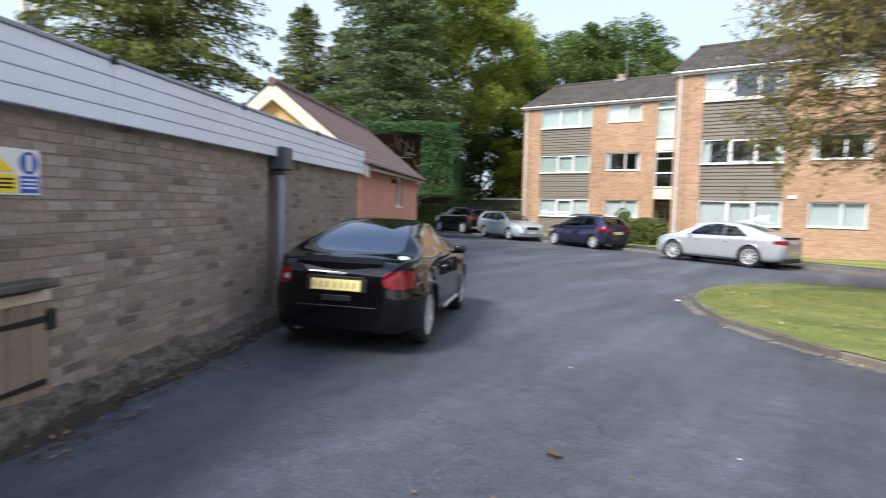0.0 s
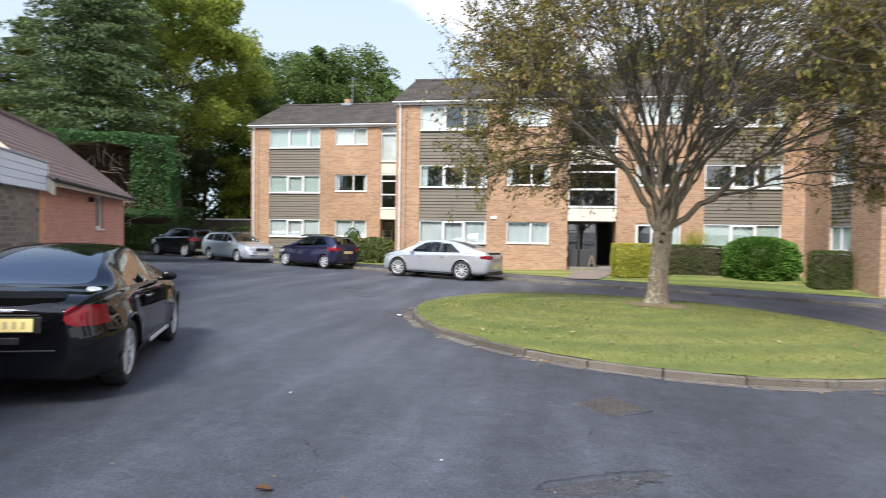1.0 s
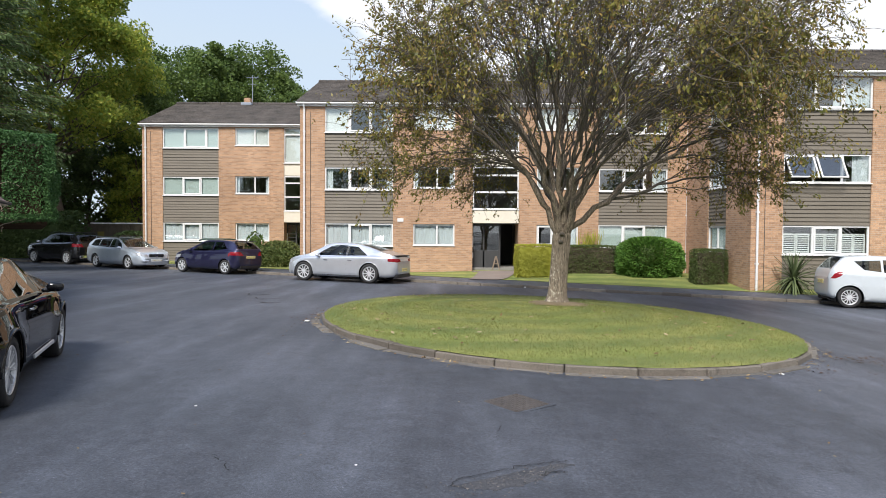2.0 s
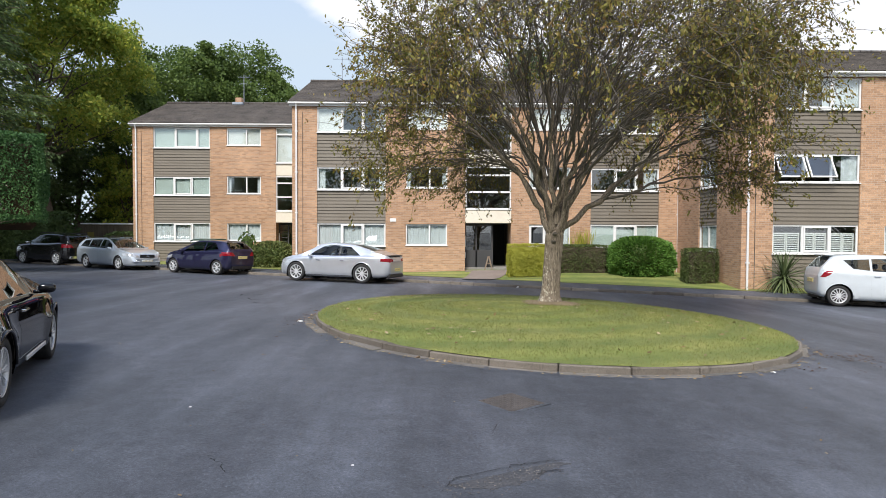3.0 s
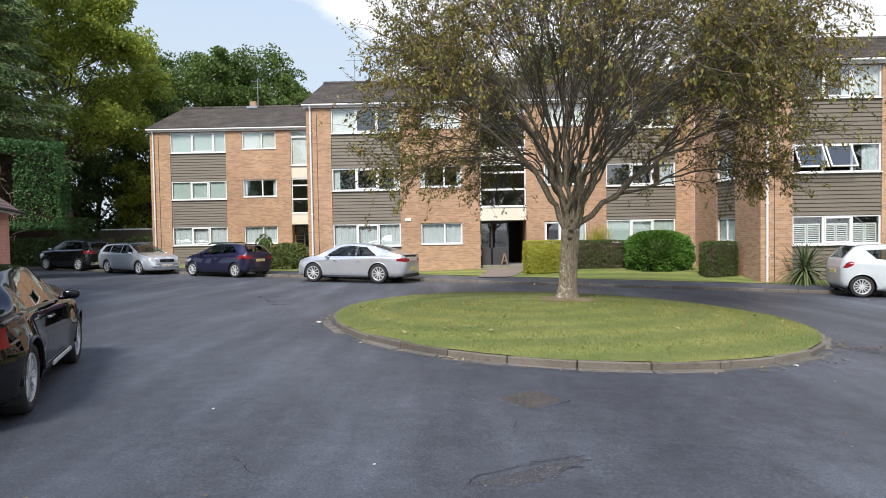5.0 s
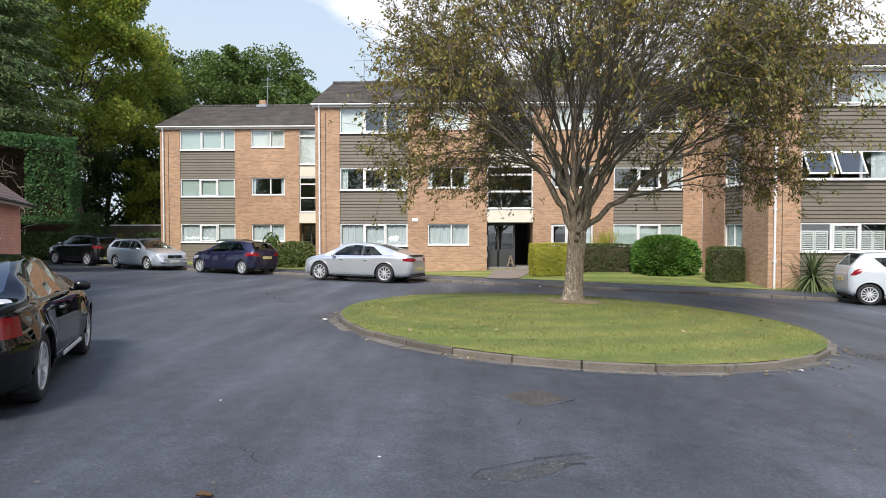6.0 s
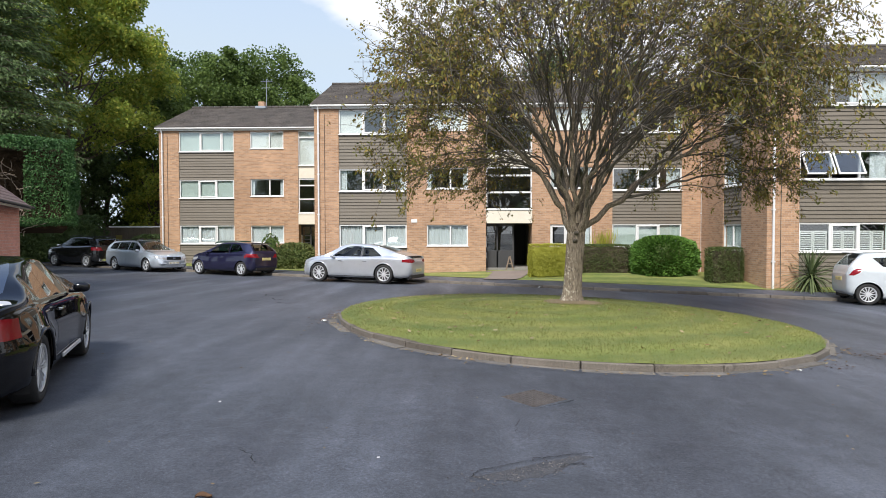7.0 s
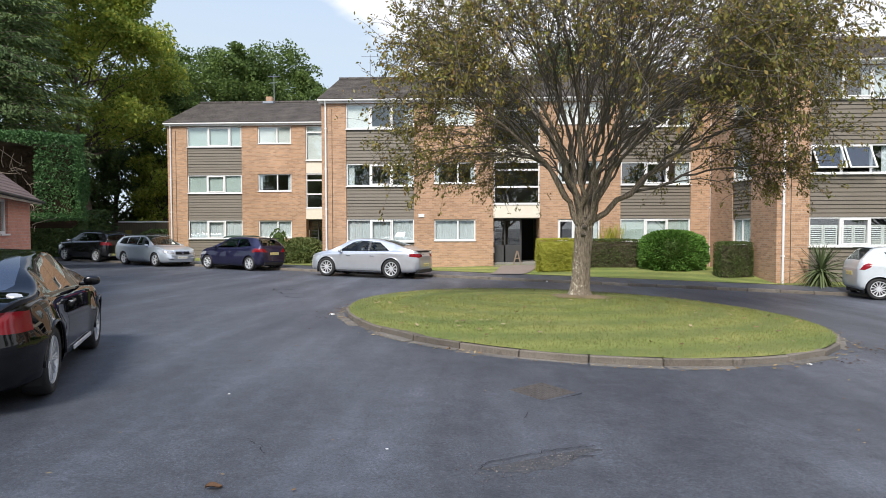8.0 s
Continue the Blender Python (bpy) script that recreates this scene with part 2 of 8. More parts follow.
M["brick_wall"] = piece_surface("wall_brick", [(0.135, 0.105, 0.085), (0.25, 0.20, 0.162), (0.30, 0.243, 0.20), (0.26, 0.207, 0.17), (0.325, 0.27, 0.222), (0.285, 0.228, 0.19), (0.215, 0.168, 0.138), (0.31, 0.262, 0.23), (0.35, 0.297, 0.253)])
M["brick_wall_far"] = piece_surface("wall_brick_joined", [(0.135, 0.105, 0.085), (0.25, 0.20, 0.162), (0.30, 0.243, 0.20), (0.26, 0.207, 0.17), (0.325, 0.27, 0.222), (0.285, 0.228, 0.19), (0.215, 0.168, 0.138), (0.31, 0.262, 0.23), (0.35, 0.297, 0.253)], island=True)
M["kerb"] = piece_surface("kerb_stone", [(0.125, 0.108, 0.09), (0.235, 0.208, 0.176), (0.17, 0.147, 0.122)], 0.9, 70, 1.0, 0.016, grime=(0.055, 0.047, 0.036))
M["channel"] = piece_surface("channel_concrete", [(0.10, 0.093, 0.084), (0.20, 0.183, 0.160), (0.14, 0.128, 0.115)], 0.9, 60, 0.9, 0.01, grime=(0.06, 0.06, 0.064))
M["plinth"] = surface("mossy_concrete", (0.012, 0.012, 0.010), (0.20, 0.178, 0.148), 38, 9.0, 0.95, 1.0, 0.03, spread=0.17)
M["white"] = surface("white_paint", (0.64, 0.64, 0.63), (0.76, 0.76, 0.75), 12, 0.8, 0.45, 0.05)
# white plastic with the sky's blue reflection mixed into the base colour
M["upvc_sky_tint"] = surface("white_board_sky_tint", (0.63, 0.67, 0.76), (0.73, 0.77, 0.86), 10, 0.7, 0.38, 0.04)
M["cream"] = surface("cream_panel", (0.64, 0.58, 0.47), (0.74, 0.69, 0.58), 8, 0.7, 0.6, 0.08)
M["clad"] = surface("olive_grey_cladding", (0.125, 0.108, 0.083), (0.18, 0.155, 0.122), 18, 0.8, 0.65, 0.15)
M["roof"] = surface("brown_grey_tile", (0.026, 0.023, 0.021), (0.118, 0.102, 0.090), 11, 1.3, 0.88, 0.9, 0.03, spread=0.17)
M["roof_house"] = surface("red_brown_tile", (0.105, 0.070, 0.064), (0.18, 0.122, 0.108), 14, 0.9, 0.85, 0.5, 0.02)
M["dark"] = surface("opening_shade_and_crack", (0.012, 0.012, 0.013), (0.025, 0.025, 0.026), 10, 1, 0.8, 0.0)
M["room"] = surface("room_plaster", (0.20, 0.19, 0.175), (0.27, 0.26, 0.24), 5, 0.6, 0.9, 0.0)
M["curtain"] = surface("net_curtain", (0.50, 0.53, 0.56), (0.66, 0.69, 0.72), 20, 2, 0.9, 0.1)
M["glass"] = glass_mat("window_glass", (0.91, 0.95, 0.94), 0.14)
M["door_dark"] = surface("dark_grey_door", (0.035, 0.036, 0.038), (0.06, 0.06, 0.062), 20, 1, 0.5, 0.1)
M["timber"] = surface("weathered_timber", (0.15, 0.108, 0.078), (0.28, 0.215, 0.16), 30, 2, 0.75, 0.4)
M["fence_wood"] = surface("dark_fence_wood", (0.05, 0.042, 0.03), (0.11, 0.09, 0.062), 30, 2, 0.85, 0.4)
M["blind"] = surface("pale_green_blind", (0.42, 0.48, 0.46), (0.52, 0.58, 0.56), 10, 1.2, 0.8, 0.05)
M["timber_pale"] = surface("pale_timber", (0.50, 0.40, 0.28), (0.64, 0.53, 0.40), 30, 2, 0.7, 0.2)
M["iron"] = surface("black_iron", (0.012, 0.012, 0.013), (0.035, 0.03, 0.028), 40, 2, 0.55, 0.3, metal=0.4)
M["grey_pipe"] = surface("grey_plastic_pipe", (0.22, 0.25, 0.30), (0.31, 0.345, 0.40), 20, 1, 0.4, 0.1)
M["pave"] = surface("path_paving", (0.15, 0.12, 0.104), (0.25, 0.205, 0.175), 40, 1.2, 0.9, 0.4)
M["soil"] = surface("litter_soil_and_hedge_shade", (0.03, 0.025, 0.015), (0.085, 0.065, 0.04), 20, 0.8, 0.95, 0.8, 0.03)
M["bark"] = surface("grey_brown_bark", (0.046, 0.039, 0.031), (0.155, 0.134, 0.106), 26, 2.5, 0.9, 0.9, 0.02)
M["bark_dark"] = surface("dark_bark", (0.05, 0.04, 0.03), (0.12, 0.095, 0.07), 20, 2, 0.9, 0.8, 0.02)
M["tyre"] = surface("tyre_rubber", (0.012, 0.012, 0.013), (0.03, 0.03, 0.03), 60, 3, 0.85, 0.3)
M["alloy"] = surface("silver_alloy", (0.58, 0.59, 0.61), (0.70, 0.71, 0.73), 20, 2, 0.32, 0.05, metal=0.35)
M["brake"] = surface("dark_wheel_well", (0.008, 0.008, 0.009), (0.02, 0.02, 0.02), 20, 2, 0.8, 0.1)
M["trim"] = surface("black_trim", (0.010, 0.010, 0.011), (0.022, 0.022, 0.023), 40, 2, 0.45, 0.1)
M["matt_black"] = base_mat("matt_black_plastic", 0.7, 0.0, (0.004, 0.004, 0.005))[0]
M["matt_black"].node_tree.nodes["Principled BSDF"].inputs["Specular IOR Level"].default_value = 0.12
M["seat"] = surface("dark_seat_cloth", (0.02, 0.02, 0.022), (0.05, 0.05, 0.052), 60, 3, 0.9, 0.3)
M["car_glass"] = glass_mat("car_glass", (0.50, 0.55, 0.56), 0.03)
M["coupe_glass"] = glass_mat("dark_coupe_glass", (0.10, 0.12, 0.14), 0.29)
M["coupe_alloy"] = surface("grey_alloy", (0.50, 0.51, 0.53), (0.62, 0.63, 0.65), 20, 2, 0.28, 0.05, metal=0.6)
M["chrome"] = base_mat("chrome", 0.12, 1.0, (0.75, 0.75, 0.76))[0]
M["lamp_red"] = base_mat("red_lamp", 0.12, 0.0, (0.20, 0.004, 0.010))[0]
M["lamp_clear"] = base_mat("clear_lamp", 0.1, 0.5, (0.55, 0.57, 0.6))[0]
M["plate_yellow"] = surface("yellow_plate", (0.80, 0.66, 0.24), (0.84, 0.72, 0.32), 30, 4, 0.45, 0.0)
M["plate_bar"] = base_mat("plate_bar", 0.5, 0, (0.50, 0.42, 0.20))[0]
M["plate_white"] = surface("white_plate", (0.72, 0.72, 0.70), (0.8, 0.8, 0.78), 30, 4, 0.45, 0.0)

# ---- mesh helpers ----
def mesh_from(bm, name, smooth=False):
    me = bpy.data.meshes.new(name)
    bm.normal_update()
    bm.to_mesh(me)
    bm.free()
    if smooth:
        me.shade_smooth()
    return me


def part(name, bm, material, parent=None, label="", smooth=False, m=None):
    """One bmesh as one mesh object, under a thing or a part."""
    me = bm if isinstance(bm, bpy.types.Mesh) else mesh_from(bm, name, smooth)
    if material and not me.materials:
        me.materials.append(material)
    ob = new(name, me)
    if parent is not None:
        ob.parent = parent
    if m is not None:
        ob.matrix_basis = m
    if label:
        tagged(ob, label)
    return ob


def thing(name, label, category, m=None, group="", kind=""):
    ob = new(name)
    ob.empty_display_size = 0.2
    if m is not None:
        ob.matrix_basis = m
    return tagged(ob, label, category, group, kind)


def add_box(bm, lo, hi, bevel=0.0, m=None):
    c = [(a + b) / 2 for a, b in zip(lo, hi)]
    s = [abs(b - a) for a, b in zip(lo, hi)]
    r = bmesh.ops.create_cube(bm, size=1.0)
    vs = r["verts"]
    for v in vs:
        v.co = Vector((c[0] + v.co.x * s[0], c[1] + v.co.y * s[1], c[2] + v.co.z * s[2]))
    if bevel:
        es = list({e for v in vs for e in v.link_edges})
        out = bmesh.ops.bevel(bm, geom=es, offset=bevel, segments=1, affect="EDGES", profile=0.5)
        vs = list({v for f in out["faces"] for v in f.verts} | {v for v in vs if v.is_valid})
    if m is not None:
        for v in vs:
            v.co = m @ v.co
    return vs


def box_bm(lo, hi, bevel=0.0):
    bm = bmesh.new()
    add_box(bm, lo, hi, bevel)
    return bm


def add_tube(bm, pts, radii, sides=8, cap=True):
    """A tapering tube along a line of points."""
    rings = []
    n = len(pts)
    for i in range(n):
        p = Vector(pts[i])
        d = (Vector(pts[min(i + 1, n - 1)]) - Vector(pts[max(i - 1, 0)]))
        d = d.normalized() if d.length > 1e-6 else Vector((0, 0, 1))
        a = d.cross(Vector((0.31, 0.87, 0.11))).normalized()
        b = d.cross(a)
        rings.append([bm.verts.new(p + (a * math.cos(k) + b * math.sin(k)) * radii[i]) for k in [2 * math.pi * j / sides for j in range(sides)]])
    for r0, r1 in zip(rings, rings[1:]):
        for j in range(sides):
            bm.faces.new((r0[j], r0[(j + 1) % sides], r1[(j + 1) % sides], r1[j]))
    if cap:
        bm.faces.new(rings[0][::-1])
        bm.faces.new(rings[-1])
    return rings


def add_lathe(bm, profile, sides=24, m=None, closed=False):
    """Turns a profile of (radius, height) about z."""
    rings = []
    for r, h in profile:
        rings.append([bm.verts.new(((m @ Vector((r * math.cos(k), r * math.sin(k), h))) if m else Vector((r * math.cos(k), r * math.sin(k), h)))) for k in [2 * math.pi * j / sides for j in range(sides)]])
    pairs = list(zip(rings, rings[1:]))
    if closed:
        pairs.append((rings[-1], rings[0]))
    for r0, r1 in pairs:
        for j in range(sides):
            bm.faces.new((r0[j], r0[(j + 1) % sides], r1[(j + 1) % sides], r1[j]))
    return rings


# ---- the lie of the land ----
def gz(x, y):
    """The fall of the tarmac."""
    return -0.018 * max(-60.0, min(60.0, x)) - 0.017 * max(-30.0, min(60.0, y))


KERB_SLOPE = -0.40
KN = Vector((0.40, 1.0, 0)).normalized()      # from the road towards the flats


def kerb_off(x, y):
    """How far a place lies behind the kerb of the flats' pavement."""
    return (y - 23.0 + 0.40 * x) / math.hypot(1.0, 0.40)


PAVE_W = 1.75


def lawn_z(x, y):
    s = kerb_off(x, y)
    base = gz(x, y) + 0.10 + 0.03 * min(s, PAVE_W)
    if s <= PAVE_W:
        return base
    k = min(1.0, (s - PAVE_W) / 3.0)
    k = k * k * (3 - 2 * k)
    return base * (1 - k) + k * max(-0.10 - 0.006 * x, gz(x, y) + 0.1)


def sheet(name, xs, ys, zf, material, label, category, keep=None, jitter=0.0, kind="structure"):
    bm = bmesh.new()
    g = {}
    for i, x in enumerate(xs):
        for j, y in enumerate(ys):
            g[i, j] = bm.verts.new((x, y, zf(x, y)))
    for i in range(len(xs) - 1):
        for j in range(len(ys) - 1):
            if keep is None or keep((xs[i] + xs[i + 1]) / 2, (ys[j] + ys[j + 1]) / 2):
                bm.faces.new((g[i, j], g[i + 1, j], g[i + 1, j + 1], g[i, j + 1]))
    for v in [v for v in bm.verts if not v.link_faces]:
        bm.verts.remove(v)
    ob = part(name, bm, material, smooth=True)
    return tagged(ob, label, category, kind=kind)


def spaced(a, b, step):
    n = max(1, round((b - a) / step))
    return [a + (b - a) * i / n for i in range(n + 1)]


far_x = [-1500, -600, -250, -120] + spaced(-60, 60, 1.5) + [120, 250, 600, 1500]
far_y = [-1500, -600, -250, -80] + spaced(-30, 60, 1.5) + [120, 250, 600, 1500]
sheet("ground", far_x, far_y, lambda x, y: gz(x, y) + 0.006 * noise.noise((x * 0.3, y * 0.3, 0)), M["asphalt"],
      "worn blue-grey tarmac of the car park", "ground")

# pavement, a strip laid along the kerb
def strip(name, s0, s1, x0, x1, zf, material, label, category, step=0.5, across=3):
    bm = bmesh.new()
    rows = []
    for t in spaced(x0, x1, step):
        base = Vector((t, 23.0 - 0.40 * t, 0))
        rows.append([bm.verts.new((p.x, p.y, zf(p.x, p.y))) for p in (base + KN * (s0 + (s1 - s0) * k / across) for k in range(across + 1))])
    for a, b in zip(rows, rows[1:]):
        for k in range(across):
            bm.faces.new((a[k], b[k], b[k + 1], a[k + 1]))
    return tagged(part(name, bm, material, smooth=True), label, category, kind="structure")


strip("pavement", 0.11, PAVE_W, -34, 24, lawn_z, M["asphalt"], "narrow tarmac pavement in front of the flats", "pavement")

# lawn between the pavement and the flats, and beside the blocks
bm = bmesh.new()
rows = []
for t in spaced(-30, 24, 0.4):
    base = Vector((t, 23.0 - 0.40 * t, 0))
    rows.append([bm.verts.new((p.x, p.y, lawn_z(p.x, p.y) + 0.012)) for p in (base + KN * s for s in spaced(PAVE_W, 11.0, 0.4))])
for a, b in zip(rows, rows[1:]):
    for k in range(len(a) - 1):
        bm.faces.new((a[k], b[k], b[k + 1], a[k + 1]))
lawn = tagged(part("lawn", bm, M["grass"], smooth=True), "mown green lawn between the pavement and the flats", "lawn", kind="structure")

# ---- the round island ----
ISL = (1.92, 12.4)


def isl_r(a):
    """An oval, its long axis leaning."""
    k = a + radians(68.8)
    return 1.0 / math.sqrt((math.cos(k) / 5.12) ** 2 + (math.sin(k) / 4.36) ** 2)


def isl_top(x, y):
    a, r = math.atan2(y - ISL[1], x - ISL[0]), math.hypot(x - ISL[0], y - ISL[1])
    k = max(0.0, 1.0 - (r / (isl_r(a) - 0.1)) ** 2)
    return gz(x, y) + 0.104 + 0.18 * k ** 0.8


bm = bmesh.new()
ringsv = []
for i in range(0, 25):
    fr = i / 24
    ring = []
    for j in range(240):
        a = 2 * math.pi * j / 240
        r = (isl_r(a) - 0.062 + 0.022 * noise.noise((math.cos(a) * 9, math.sin(a) * 9, 1)) + 0.012 * noise.noise((math.cos(a) * 31, math.sin(a) * 31, 6))) * fr
        x, y = ISL[0] + r * math.cos(a), ISL[1] + r * math.sin(a)
        ring.append(bm.verts.new((x, y, isl_top(x, y) + 0.012 * noise.noise((x * 2, y * 2, 3)))))
        if i == 0:
            break
    ringsv.append(ring)
for j in range(240):
    bm.faces.new((ringsv[0][0], ringsv[1][j], ringsv[1][(j + 1) % 240]))
for r0, r1 in zip(ringsv[1:], ringsv[2:]):
    for j in range(240):
        bm.faces.new((r0[j], r1[j], r1[(j + 1) % 240], r0[(j + 1) % 240]))
island = tagged(part("grass_island", bm, M["grass"], smooth=True), "domed round island of mown grass in the car park", "grass island", kind="structure")

# ---- flats ----
def wall_sheet(bm, width, z0, z1, holes, thick, m):
    """An upright wall in the plane y = 0 of m, its thickness towards +y, with openings (u0, u1, z0, z1) through it."""
    us = sorted({0.0, width, *[h[0] for h in holes], *[h[1] for h in holes]})
    zs = sorted({z0, z1, *[h[2] for h in holes], *[h[3] for h in holes]})
    vs = {}

    def vert(u, y, z):
        k = (round(u, 4), y, round(z, 4))
        if k not in vs:
            vs[k] = bm.verts.new(m @ Vector((u, y, z)))
        return vs[k]

    def solid(i, j):
        if i < 0 or j < 0 or i >= len(us) - 1 or j >= len(zs) - 1:
            return False
        u, z = (us[i] + us[i + 1]) / 2, (zs[j] + zs[j + 1]) / 2
        return not any(h[0] < u < h[1] and h[2] < z < h[3] for h in holes)

    for i in range(len(us) - 1):
        for j in range(len(zs) - 1):
            if not solid(i, j):
                continue
            a, b, c, d = us[i], us[i + 1], zs[j], zs[j + 1]
            bm.faces.new((vert(a, 0, c), vert(b, 0, c), vert(b, 0, d), vert(a, 0, d)))
            bm.faces.new((vert(a, thick, c), vert(a, thick, d), vert(b, thick, d), vert(b, thick, c)))
            if not solid(i - 1, j):
                bm.faces.new((vert(a, 0, c), vert(a, 0, d), vert(a, thick, d), vert(a, thick, c)))
            if not solid(i + 1, j):
                bm.faces.new((vert(b, 0, c), vert(b, thick, c), vert(b, thick, d), vert(b, 0, d)))
            if not solid(i, j - 1):
                bm.faces.new((vert(a, 0, c), vert(a, thick, c), vert(b, thick, c), vert(b, 0, c)))
            if not solid(i, j + 1):
                bm.faces.new((vert(a, 0, d), vert(b, 0, d), vert(b, thick, d), vert(a, thick, d)))


def make_window(parent, m, w, h, lights, curtain=None, deep=0.05, sash=(), hung=()):
    """A white framed window in an opening w by h: lights are the shares of its width; sash: lights with a thick casement; hung: lights whose
    top-hung casement stands open. curtain: (from, to, bottom) of each hanging; a fourth value makes it a flat blind."""
    win = new("window")
    win.parent = parent
    win.matrix_basis = m
    bm = bmesh.new()
    fw = 0.06
    y0, y1 = deep, deep + 0.07
    add_box(bm, (0, y0, 0), (w, y1, fw), 0.006)
    add_box(bm, (0, y0, h - fw), (w, y1, h), 0.006)
    add_box(bm, (0, y0, fw), (fw, y1, h - fw), 0.006)
    add_box(bm, (w - fw, y0, fw), (w, y1, h - fw), 0.006)
    edges, tot, acc = [0.0], sum(lights), 0.0
    for l in lights:
        acc += l
        edges.append(w * acc / tot)
    for e in edges[1:-1]:
        add_box(bm, (e - 0.035, y0, fw), (e + 0.035, y1, h - fw), 0.006)
    part("frame", bm, M["white"], win)
    bm = bmesh.new()
    add_box(bm, (-0.02, y0 - 0.09, -0.035), (w + 0.02, y0 + 0.02, 0.004), 0.006)
    part("sill", bm, M["white"], win)
    for k in range(len(lights)):
        a, b = edges[k] + (fw if k == 0 else 0.035), edges[k + 1] - (fw if k == len(lights) - 1 else 0.035)
        s = 0.055
        bars = (((a, fw), (b, fw + s)), ((a, h - fw - s), (b, h - fw)), ((a, fw + s), (a + s, h - fw - s)), ((b - s, fw + s), (b, h - fw - s)))
        if k in hung:
            turn = Matrix.Translation((0, y0, h - fw)) @ Matrix.Rotation(radians(-27), 4, "X") @ Matrix.Translation((0, -y0, -(h - fw)))
            bm = bmesh.new()
            for lo, hi in bars:
                add_box(bm, (lo[0], y0 - 0.025, lo[1]), (hi[0], y0 + 0.02, hi[1]), 0.006)
            part("open_casement", bm, M["white"], win, m=turn)
            p = part("pane", box_bm((a + s, y0, fw + s), (b - s, y0 + 0.008, h - fw - s)), M["glass"], win, m=turn)
            p.visible_shadow = False
            continue
        if k in sash:
            bm = bmesh.new()
            for lo, hi in bars:
                add_box(bm, (lo[0], y0 - 0.025, lo[1]), (hi[0], y1 - 0.02, hi[1]), 0.006)
            part("casement", bm, M["white"], win)
        p = part("pane", box_bm((a, y0 + 0.03, fw), (b, y0 + 0.038, h - fw)), M["glass"], win)
        p.visible_shadow = False
    for a, b, zlo, *flat in (curtain or ()):
        bm = bmesh.new()
        n = 2 if flat else max(6, int((b - a) / 0.035))
        prev = None
        for i in range(n + 1):
            u = a + (b - a) * i / n
            yy = y1 + 0.02 if flat else y1 + 0.05 + 0.022 * math.sin(i * 2.1 + a * 7) + 0.012 * math.sin(i * 0.73)
            cur = (bm.verts.new((u, yy, zlo)), bm.verts.new((u, yy, h - 0.02)))
            if prev:
                bm.faces.new((prev[0], cur[0], cur[1], prev[1]))
            prev = cur
        part("blind" if flat else "curtain", bm, (M["white"] if flat[0] == 1 else M["blind"]) if flat else M["curtain"], win, ("white roller blind" if flat[0] == 1 else "pale green blind") if flat else "white net curtain", smooth=True)
    return win


def make_cladding(parent, m, w, h, board=0.145):
    """Lapped boards, each leaning out over the one below."""
    bm = bmesh.new()
    n = max(1, round(h / board))
    b = h / n
    for i in range(n):
        z = i * b
        v = [bm.verts.new(p) for p in ((0, 0.005, z), (w, 0.005, z), (w, 0.035, z + b), (0, 0.035, z + b))]
        bm.faces.new(v)
        q = [bm.verts.new(p) for p in ((0, 0.005, z), (0, 0.045, z), (w, 0.045, z), (w, 0.005, z))]
        bm.faces.new(q)
        for u in (0, w):
            bm.faces.new([bm.verts.new(p) for p in ((u, 0.005, z), (u, 0.045, z), (u, 0.045, z + b))])
    back = [bm.verts.new(p) for p in ((0, 0.046, 0), (w, 0.046, 0), (w, 0.046, h), (0, 0.046, h))]
    bm.faces.new(back)
    return part("cladding", bm, M["clad"], parent, "olive-grey lapped boards", m=m)


Z_WIN = ((0.95, 1.97), (3.45, 4.46), (6.0, 7.12))
BLOCK_W, BLOCK_D = 17.45, 9.0


def stepped_slope(x0, x1, ya, yb, za, zb, n, lip=0.034):
    """One roof slope as a folded sheet: each course of tiles steps up over the one below."""
    bm = bmesh.new()
    line = []
    for i in range(n):
        k0, k1 = i / n, (i + 1) / n
        y, z = ya + (yb - ya) * k0, za + (zb - za) * k0
        y2, z2 = ya + (yb - ya) * k1, za + (zb - za) * k1
        line += [(y, z - 0.005 if i == 0 else z + 0.008), (y, z + lip), (y2, z2 + 0.008)]
    pts = [p for i, p in enumerate(line) if i == 0 or (abs(p[0] - line[i - 1][0]) + abs(p[1] - line[i - 1][1])) > 1e-6]
    a = [bm.verts.new((x0, y, z)) for y, z in pts]
    b = [bm.verts.new((x1, y, z)) for y, z in pts]
    for i in range(len(pts) - 1):
        bm.faces.new((a[i], b[i], b[i + 1], a[i + 1]))
    return bm


